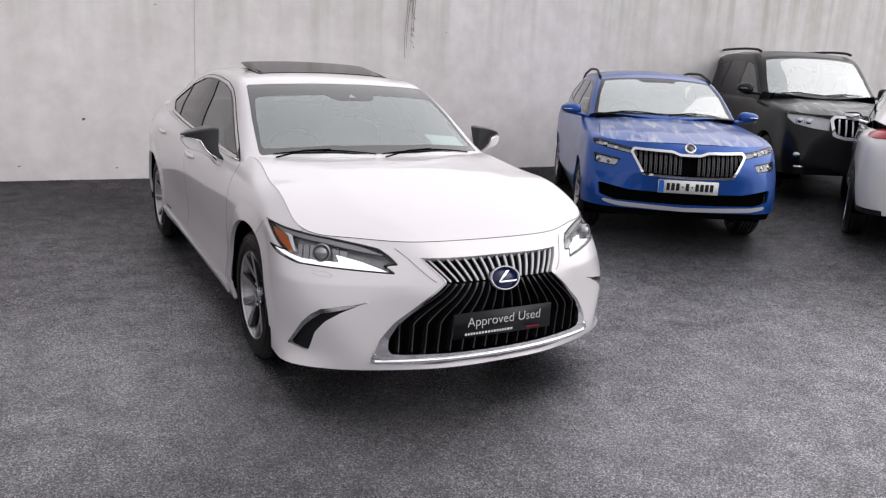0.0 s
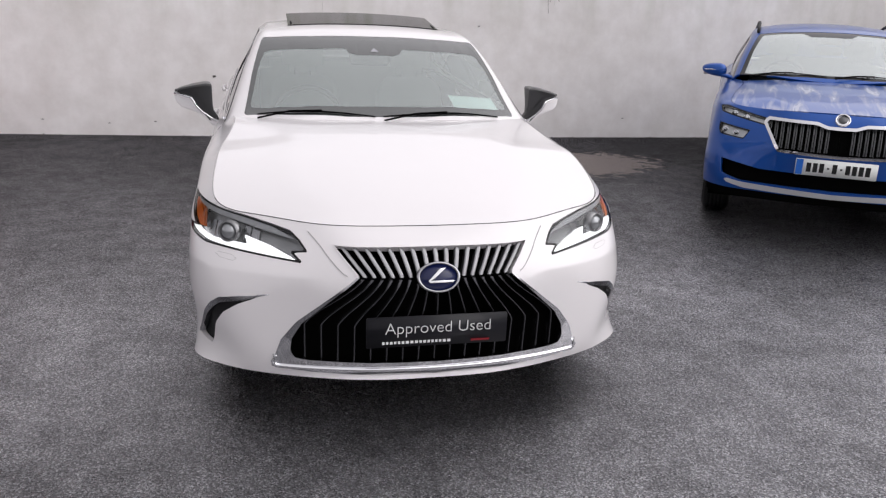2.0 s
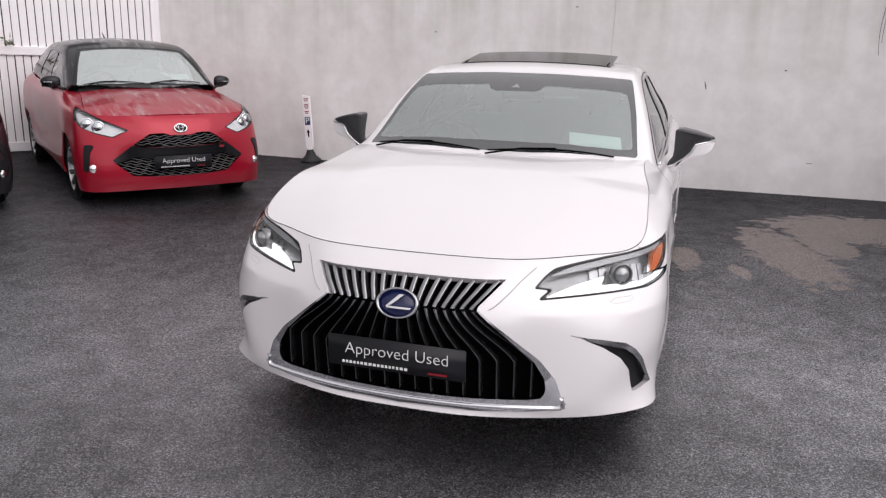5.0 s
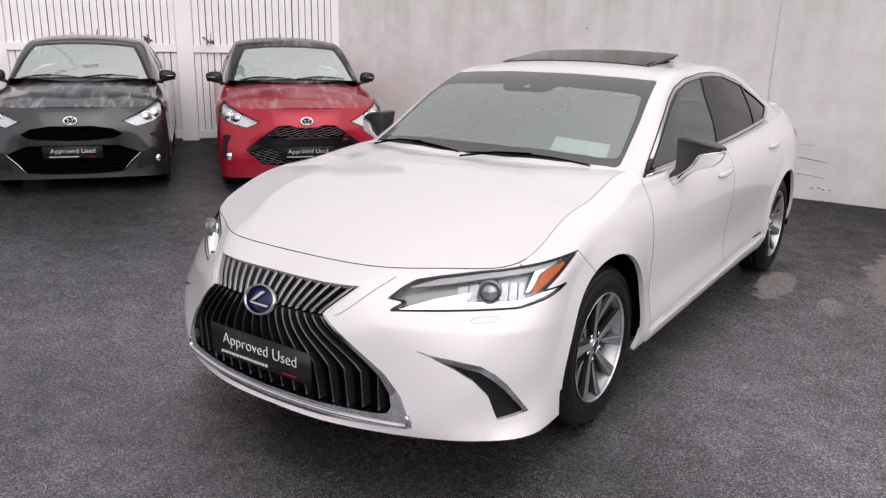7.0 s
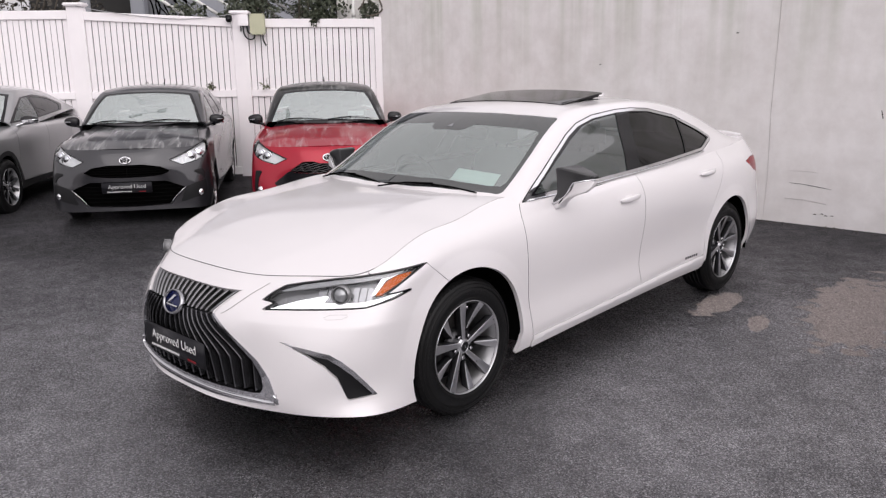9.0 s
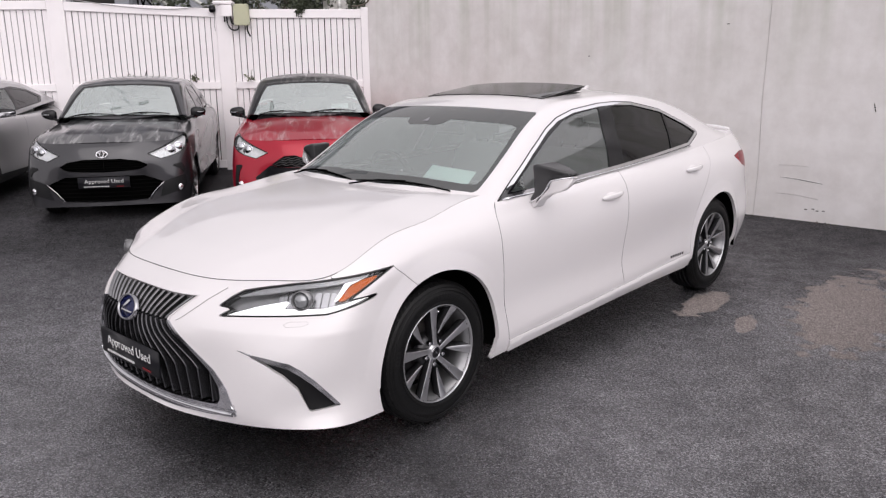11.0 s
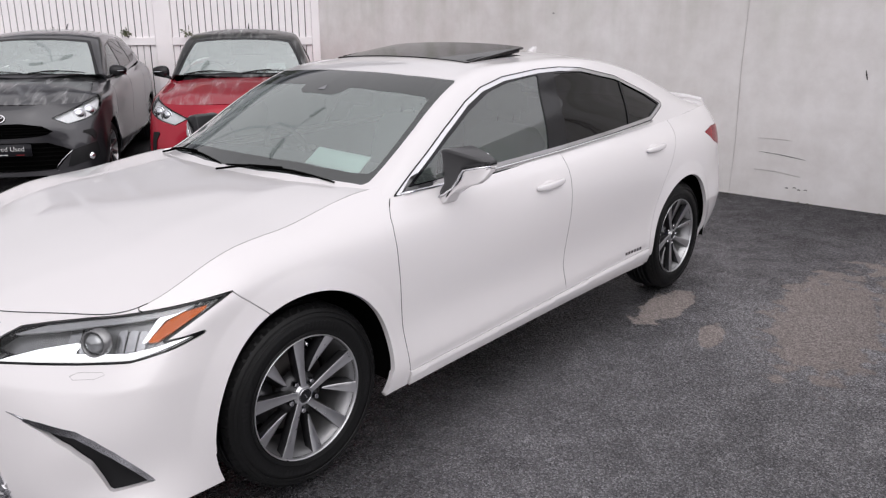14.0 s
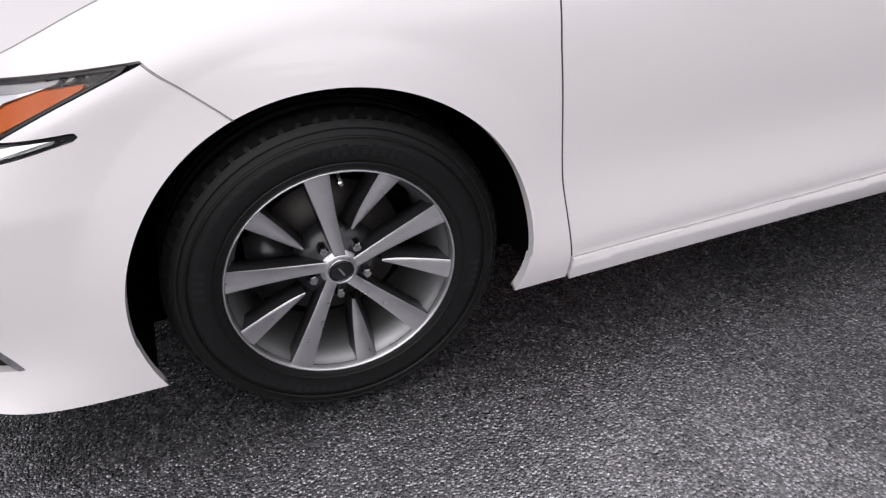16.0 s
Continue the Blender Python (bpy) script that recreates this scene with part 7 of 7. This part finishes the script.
    for x in (-.34, .34):
        seat(car, x, yb0 + .42, cabin["hood_z"][-1] - .52, .72)
    part("rear_bench", box_bm((1.2, .25, .6), (0, yb0 + 1.45, cabin["hood_z"][-1] - .20), .07), M_SEAT, car)
    steering_wheel(car, -.35, yb0 + .02, cabin["hood_z"][-1] - .06)
    zt = float(np.interp(cowl + .62, cabin["roof_y"], cabin["roof_z"]))
    part("rear_view_mirror", box_bm((.22, .05, .07), (0, cowl + .66, zt - .10), .015), M_BLACK, car)
    wiper(car, nose, .02, .56, cowl + .04, cowl + .13)
    wiper(car, nose, -.60, -.04, cowl + .13, cowl + .04)
    if mirror:
        mx, my, mz, sz, lowm, topm = mirror
        for s in (1, -1):
            door_mirror(car, s, (s * mx, my, mz), sz, low=lowm, top=topm, stalk=(-(mx - .76), -.02, -.06), lean=-4)
    w0 = wheel(car, (track, ya, tyre), 1, r=tyre, rim=rim or tyre * .68, width=.205, spokes=spokes, bright=wheel_mats[0], dark=wheel_mats[1])
    for x, y, s in ((-track, ya, -1), (track, yb, 1), (-track, yb, -1)):
        w = copy_thing(w0, pose(x, y, tyre, 0, 0, 180 if s < 0 else 0))
    return car, nose


M_REDLENS2 = material("bright_red_tail_lens", (0.45, 0.01, 0.02), 0.15, vary=0.2)

# --- small hatchbacks
HATCH_CABIN.update(low=.17, sill=.30, side_x=.48)
HATCH_LAMP = [(.53, .737), (.80, .805), (1.06, .868), (1.39, .912), (1.27, .806), (1.07, .738), (.93, .706), (.70, .672)]
HATCH_SCREEN = ([(-.1, 1.03), (.30, 1.045), (.60, 1.11), (.70, 1.15), (.70, 1.18), (.60, 1.48), (.53, 1.72), (.30, 1.70), (-.1, 1.69)],
                [(-.1, 1.06), (.30, 1.075), (.57, 1.135), (.655, 1.18), (.575, 1.46), (.505, 1.67), (.30, 1.66), (-.1, 1.65)])
HATCH_DLO = [(1.22, 1.01), (1.50, 1.19), (1.80, 1.345), (2.2, 1.395), (2.7, 1.38), (3.05, 1.32), (3.15, 1.17), (3.0, 1.10), (2.0, 1.03)]
HATCH_PANES = [[(1.32, 1.035), (1.55, 1.18), (1.82, 1.322), (2.05, 1.36), (2.05, 1.05)], [(2.12, 1.055), (2.12, 1.365), (2.65, 1.352), (2.72, 1.10)]]
HATCH_DOORS = (1.16, 2.08, 2.95)


def grey_grille(gr, nose, poly):
    zs = np.array([p[1] for p in poly])
    slats(gr, nose, poly, np.linspace(zs.min() + .02, zs.max() - .02, 5 if zs.max() > .6 else 7), M_VOID, .007)


def red_grille(gr, nose, poly):
    zs = np.array([p[1] for p in poly])
    slats(gr, nose, poly, np.arange(zs.min() + .012, zs.max() - .005, .023), M_FINDARK, .0032, .012, wave=.006)


M_FINDARK = material("dark_grille_mesh", (0.10, 0.10, 0.105), 0.3, metal=0.6)
GREY_MOUTHS = [([(-.02, .700), (.18, .702), (.36, .672), (.455, .617), (.37, .578), (.2, .566), (-.02, .560)], .05, grey_grille),
               ([(-.02, .520), (.25, .517), (.40, .512), (.60, .430), (.52, .335), (.445, .248), (.2, .236), (-.02, .233)], .05, grey_grille)]
RED_MOUTHS = [([(-.02, .690), (.10, .690), (.16, .712), (.28, .706), (.42, .612), (.36, .588), (-.02, .578)], .04, red_grille),
              ([(-.02, .478), (.28, .478), (.40, .500), (.575, .440), (.44, .325), (.25, .312), (-.02, .306)], .04, red_grille)]
rails = warped(HATCH_Y, HATCH_Z, .945)
for which in ("grey", "red"):
    grey = which == "grey"
    HATCH_CABIN["roof_split"] = ((.8, 1.2, 1.8, 3.9), (1.02, 1.02, 1.02, 1.10))
    car, nose = parked_car(which + "_hatchback", "dark grey hatchback with rain-streaked bonnet, parked before the fence" if grey else "red hatchback with black roof, parked before the white fence",
                           (-5.124, 2.168, -.012) if grey else (-3.54, 3.714, -.012), 53.1 if grey else 51.8, 1.2, M_GREY if grey else M_RED, rails, HATCH_CABIN, 1.02, (.80, 3.36), .345, .305, .725,
                           [HATCH_LAMP], GREY_MOUTHS if grey else RED_MOUTHS, HATCH_SCREEN, HATCH_DLO, HATCH_PANES, HATCH_DOORS, "parked hatchbacks", None if grey else M_JET,
                           mirror=(.86, 1.34, 1.08, (.088, .07, .075), M_BLACKGLOSS, M_BLACKGLOSS), hub_z=.31)
    round_badge(car, nose, .752, .062, .045, 62, "rings")
    dealer_plate(car, (0, nose.front(0, .46) - .02, .455 if grey else .445))
    nosep = None
    if not grey:
        band = [(-.02, .578), (.36, .588), (.42, .612), (.60, .47), (.575, .440), (.40, .500), (.28, .478), (-.02, .478)]
        sh = Shell(rails, HATCH_CABIN, cell=.02, cowl=1.02)
        whole("mouth_panel", cut_all(sh.side, in_xz(band)).moved(.004), M_BLACKGLOSS, car, skirt=.02)
    for s in (1, -1):
        vent = [(.80, .60), (1.00, .615), (1.04, .56), (1.00, .50), (.95, .555)] if grey else [(.90, .605), (1.04, .60), (1.05, .37), (.97, .36), (.955, .53)]
        sh2 = Shell(rails, HATCH_CABIN, cell=.02, cowl=1.02).side
        v = cut_all(sh2, in_wz(vent)).moved(.007)
        panel("corner_vent", v if s > 0 else v.mirrored(), M_BLACK, car, skirt=.02)
        fx, fz = (.748, .355) if grey else (.752, .395)
        fy = nose.front(fx, fz)
        o = part("fog_lamp", lathe_bm([(.0005, .012), (.020, .010), (.026, .0), (.034, .004), (.038, -.01)], 24), M_CHROME, car, "round chrome fog lamp")
        o.matrix_local = Matrix.Translation((s * fx, fy - .004, fz)) @ Vector((.3 * s, -.95, 0)).to_track_quat("X", "Z").to_matrix().to_4x4()
        if grey:
            pod = [(.67, .43), (.82, .465), (1.02, .49), (1.04, .37), (.96, .325), (.78, .30), (.60, .262)]
            v = cut_all(sh2, in_wz(pod)).moved(.007)
            panel("fog_pod", v if s > 0 else v.mirrored(), M_BLACK, car, "black fog lamp surround", skirt=.02)
            pts = [(s * x, nose.front(x, z) - .004, z) for x, z in ((.60, .43), (.56, .395), (.50, .34), (.455, .285), (.43, .25), (.46, .237), (.55, .26), (.66, .285), (.74, .30))]
            part("chrome_flick", tube_bm(pts[:6], .0035, 6), M_CHROME, car)
    if not grey:
        o = part("side_mark", box_bm((.05, .004, .022), (.38, nose.front(.38, .56) - .008, .565)), M_REDMARK, car, smooth=False)
    if not grey:
        pb = bmesh.new()
        f = pb.faces.new([pb.verts.new((x, y, nose.top(x, y) - .010)) for x, y in ((.27, 1.235), (.27, 1.150), (.47, 1.195), (.47, 1.285))])
        ex = bmesh.ops.extrude_face_region(pb, geom=[f])
        bmesh.ops.translate(pb, vec=(0, .001, -.002), verts=[v for v in ex["geom"] if isinstance(v, bmesh.types.BMVert)])
        bmesh.ops.recalc_face_normals(pb, faces=pb.faces)
        part("dash_notice", pb, M_PAPER, car, "pale paper notice behind the windscreen", smooth=False)
    aer = part("aerial", tube_bm([(0, 2.9, 1.47), (0, 3.05, 1.55)], [.012, .004], 6), M_BLACK, car)

# --- blue crossover
SUV_CABIN.update(low=.22, sill=.36, side_x=.5)
SUV_UP = [(.60, .815), (.60, .862), (.85, .888), (1.13, .918), (1.24, .912), (1.16, .872), (.86, .842)]
SUV_LOW = [(.725, .768), (1.117, .796), (1.09, .745), (1.045, .716), (.760, .702)]
SUV_GRILLE = [(-.02, .826), (.09, .828), (.16, .852), (.47, .858), (.485, .835), (.385, .662), (-.02, .650)]
SUV_INTAKE = [(-.02, .50), (.50, .505), (.765, .55), (.755, .44), (.62, .405), (-.02, .395)]
SUV_SCREEN = ([(-.1, 1.18), (.30, 1.20), (.60, 1.27), (.715, 1.32), (.715, 1.36), (.655, 1.65), (.585, 1.95), (.30, 1.92), (-.1, 1.91)],
              [(-.1, 1.215), (.30, 1.235), (.58, 1.30), (.675, 1.35), (.625, 1.64), (.555, 1.90), (.22, 1.875), (.16, 1.80), (-.1, 1.80)])
SUV_DLO = [(1.40, 1.06), (1.72, 1.25), (2.0, 1.38), (2.4, 1.42), (3.0, 1.41), (3.5, 1.35), (3.75, 1.20), (3.5, 1.13), (2.2, 1.07)]
SUV_PANES = [[(1.52, 1.09), (1.75, 1.235), (2.02, 1.36), (2.28, 1.39), (2.28, 1.10)], [(2.36, 1.105), (2.36, 1.395), (2.98, 1.385), (3.08, 1.13)], [(3.14, 1.135), (3.05, 1.38), (3.45, 1.33), (3.62, 1.20)]]


def blue_grille(gr, nose, poly):
    for x in np.arange(.075, .46, .042):
        for s in (1, -1):
            uprights(gr, nose, poly, [s * x, s * (x + .014)], M_FINDARK, .005, .02)


rails = warped(SUV_Y, SUV_Z, .97)
car, nose = parked_car("blue_crossover", "bright blue crossover with chrome grille frame and rain-streaked bonnet", (3.293, 2.077, .0), -32.6, 0.0, M_BLUE, rails, SUV_CABIN, 1.16, (.86, 3.51), .365, .325, .765,
                       [SUV_UP, SUV_LOW], [(SUV_GRILLE, .05, blue_grille), (SUV_INTAKE, .05, None)], SUV_SCREEN, SUV_DLO, SUV_PANES, (1.30, 2.32, 3.25),
                       mirror=(.93, 1.55, 1.10, (.105, .07, .068), M_BLUE, M_BLUE), lower=M_DARKGREY, hub_z=.33, chin=.338)
round_badge(car, nose, .896, .050, .050, 52, "disc")
number_plate(car, (0, nose.front(0, .55) - .012, .562))
sh = Shell(rails, SUV_CABIN, cell=.02, cowl=1.16).side
whole("grille_frame", cut_all(sh, in_xz(SUV_GRILLE, .018), out_xz(SUV_GRILLE, -.003)).moved(.008), M_CHROME, car, "chrome grille frame", skirt=.025)
whole("skid_strip", cut_all(sh, in_xz([(-.02, .372), (.60, .392), (.74, .41), (.70, .375), (.58, .352), (-.02, .338)])).moved(.006), material("satin_silver_strip", (0.6, 0.6, 0.61), 0.35, metal=0.6), car, skirt=.02)
for s in (1, -1):
    pts = [(s * (.60 - .012 * math.sin(3.1 * f)), 1.98 + 1.75 * f, float(np.interp(1.98 + 1.75 * f, SUV_CABIN["cant_y"], SUV_CABIN["cant_z"])) + .02 + .035 * math.sin(math.pi * f) ** .4) for f in np.linspace(0, 1, 15)]
    part("roof_rail", tube_bm(pts, .014, 8), M_BLACK, car)
part("camera_housing", box_bm((.22, .10, .06), (0, 1.83, 1.385), .02), M_BLACK, car)
part("dash_notice", box_bm((.22, .01, .10), (.46, 1.40, 1.115), 0, Matrix.Rotation(-.9, 4, "X")), M_PAPER, car, "pale paper notice behind the windscreen", smooth=False)

# --- black off-roader
OFF_CABIN.update(low=.34, sill=.48, side_x=.58)
OFF_LAMP = [(.53, .905), (.57, 1.065), (.90, 1.10), (1.38, 1.115), (1.33, 1.05), (1.11, .968), (.80, .925)]
OFF_GRILLE = [(-.02, 1.075), (.40, 1.07), (.43, 1.04), (.40, .875), (.30, .845), (-.02, .84)]
OFF_SCREEN = ([(-.1, 1.38), (.40, 1.40), (.68, 1.46), (.76, 1.50), (.765, 1.53), (.72, 1.80), (.66, 2.14), (.35, 2.12), (-.1, 2.11)],
              [(-.1, 1.41), (.40, 1.43), (.66, 1.49), (.725, 1.53), (.69, 1.80), (.63, 2.09), (.35, 2.07), (-.1, 2.06)])
OFF_DLO = [(1.60, 1.27), (1.86, 1.48), (2.18, 1.71), (2.6, 1.78), (3.5, 1.77), (4.2, 1.68), (4.35, 1.36), (4.2, 1.30), (2.5, 1.27)]
OFF_PANES = [[(1.72, 1.30), (1.90, 1.46), (2.20, 1.685), (2.52, 1.745), (2.52, 1.30)], [(2.60, 1.30), (2.60, 1.75), (3.30, 1.74), (3.36, 1.31)], [(3.46, 1.32), (3.42, 1.73), (4.10, 1.65), (4.20, 1.36)]]
rails = warped(OFF_Y, OFF_Z, 1.02)
car, nose = parked_car("black_offroader", "tall black off-road vehicle with chrome grille, near the wall", (7.349, 3.063, 0), -30.5, 0, M_JET, rails, OFF_CABIN, 1.36, (.95, 3.74), .43, .385, .80,
                       [OFF_LAMP], [(OFF_GRILLE, .04, lambda gr, n, p: uprights(gr, n, p, np.arange(-.36, .37, .08), M_CHROME, .016, .01))], OFF_SCREEN, OFF_DLO, OFF_PANES, (1.50, 2.56, 3.42),
                       mirror=(1.00, 1.72, 1.34, (.11, .08, .10), M_JET, M_JET), lower=M_DARKGREY, hub_z=.39)
for s in (1, -1):
    pts = [(s * .66, 2.25 + 2.0 * f, 1.885 + .045 * math.sin(math.pi * f) ** .4) for f in np.linspace(0, 1, 15)]
    part("roof_rail", tube_bm(pts, .018, 8), M_BLACK, car)
    o = part("fog_lamp", box_bm((.10, .03, .05), (s * .80, nose.front(.80, .60) - .002, .60), .012), M_CLEARLAMP, car)
    part("bumper_bar", box_bm((.16, .02, .022), (s * .76, nose.front(.76, .45) - .006, .45), .006), M_CHROME, car)
sh = Shell(rails, OFF_CABIN, cell=.02, cowl=1.36).side
whole("grille_frame", cut_all(sh, in_xz(OFF_GRILLE, .035), out_xz(OFF_GRILLE, -.002)).moved(.006), M_CHROME, car, skirt=.02)
part("dash_notice", box_bm((.25, .01, .10), (.40, 2.0, 1.66), 0, Matrix.Rotation(-.7, 4, "X")), M_PAPER, car, smooth=False)

# --- two more crossovers, seen in part
COUPE_Y = ((-.1, 0, .155, .5, 1.0, 1.43, 3.87, 5.1), (-.07, 0, .10, .40, .94, 1.32, 3.58, 4.39))
COUPE_CABIN = dict(SUV_CABIN)
COUPE_CABIN.update(
    y=(1.05, 4.3), belt_y=(1.05, 1.4, 2.2, 3.2, 3.7, 4.3), belt_z=(.98, 1.02, 1.05, 1.14, 1.17, 1.13), belt_x=(.74, .775, .80, .79, .77, .62),
    cant_y=(1.05, 1.35, 1.65, 2.0, 2.5, 3.0, 3.5, 3.9, 4.3), cant_x=(.735, .735, .68, .615, .59, .57, .56, .57, .58), cant_z=(.985, 1.06, 1.25, 1.44, 1.49, 1.46, 1.37, 1.24, 1.13),
    roof_y=(1.05, 1.2, 1.55, 1.95, 2.5, 3.0, 3.5, 3.9, 4.3), roof_z=(.99, 1.09, 1.29, 1.48, 1.555, 1.53, 1.44, 1.30, 1.14), hood_y=(.08, .3, .7, 1.1, 1.4), hood_z=(.93, .975, 1.035, 1.075, 1.095))
COUPE_DLO = [(1.45, 1.075), (1.77, 1.26), (2.05, 1.39), (2.5, 1.42), (3.0, 1.37), (3.35, 1.27), (3.2, 1.18), (2.2, 1.10)]
COUPE_PANES = [[(1.56, 1.10), (1.80, 1.245), (2.07, 1.37), (2.30, 1.395), (2.30, 1.125)], [(2.37, 1.13), (2.37, 1.395), (2.95, 1.35), (3.22, 1.26), (3.12, 1.19)]]
TAIL = [(3.80, 1.06), (3.95, 1.13), (4.5, 1.13), (4.5, 1.05), (4.1, 1.02), (3.9, 1.03)]
rails = warped(COUPE_Y, SUV_Z, .97)
for nm, lab, at, turn, paint in (("silver_crossover", "silver crossover with raked roof and black arches, parked before the fence", (-7.02, .35, 0), 49.3, M_SILVER),
                                 ("white_crossover", "white crossover with dark wheel arches, parked facing away", (9.08, 3.42, 0), 125, M_WHITE2)):
    car, nose = parked_car(nm, lab, at, turn, 0, paint, rails, COUPE_CABIN, 1.22, (.94, 3.58), .375, .335, .79, [SUV_UP], [(SUV_INTAKE, .05, None)], SUV_SCREEN, COUPE_DLO, COUPE_PANES, (1.36, 2.34, 3.2),
                           mirror=(.93, 1.62, 1.10, (.105, .07, .068), M_CHROME, M_BLACKGLOSS), lower=M_DARKGREY, clad=.36, hub_z=.34, tail=TAIL, wheel_mats=(M_ALLOY, M_BLACKGLOSS))

# ---------------------------------------------------------------- the parking sign
M_SIGNBLUE = material("blue_sign_paint", (0.025, 0.045, 0.12), 0.4, vary=0.05)
M_CONE = material("black_rubber_base", (0.015, 0.015, 0.015), 0.7, vary=0.3, scale=15)
e = empty("parking_sign")
e.matrix_world = pose(-3.70, 6.66, ground_z(-3.70, 6.66), 0, -3.5, 8)
tagged(e, "slim white parking sign on a black rubber base", "sign")
part("base", lathe_bm([(0.001, 0.0), (0.135, 0.0), (0.14, 0.015), (0.125, 0.035), (0.07, 0.085), (0.045, 0.14), (0.04, 0.16), (0.001, 0.16)], 32, "Z"), M_CONE, e, "black rubber cone base")
board = part("board", prism_bm([(-0.052, 0.20), (-0.02, 0.15), (0.02, 0.15), (0.052, 0.20), (0.052, 0.84), (-0.052, 0.86)], 0.03, 0.006), M_FENCE, e, "white plastic panel", smooth=False)
board.location = (0, -0.015, 0)
part("sign_square", box_bm((0.07, 0.003, 0.105), (0, -0.0025, 0.53), bevel=0.001), M_SIGNBLUE, board, "dark blue square")
text_mesh("P", 0.11, M_LETTER, board, pose(0, -0.005, 0.53, 90, 0, 0))
part("arrow", prism_bm([(-0.008, 0.325), (0.008, 0.325), (0.008, 0.38), (0.022, 0.38), (0, 0.425), (-0.022, 0.38), (-0.008, 0.38)], 0.003), M_VOID, board, "black upward arrow").location = (0, -0.004, 0)
for k, (wd, z) in enumerate(((0.06, 0.81), (0.05, 0.785), (0.055, 0.74), (0.06, 0.72), (0.05, 0.695), (0.058, 0.65), (0.04, 0.63))):
    part("text_bar", box_bm((wd, 0.002, 0.011), (0, -0.002, z)), M_REDMARK, board, "reddish line of print", smooth=False)
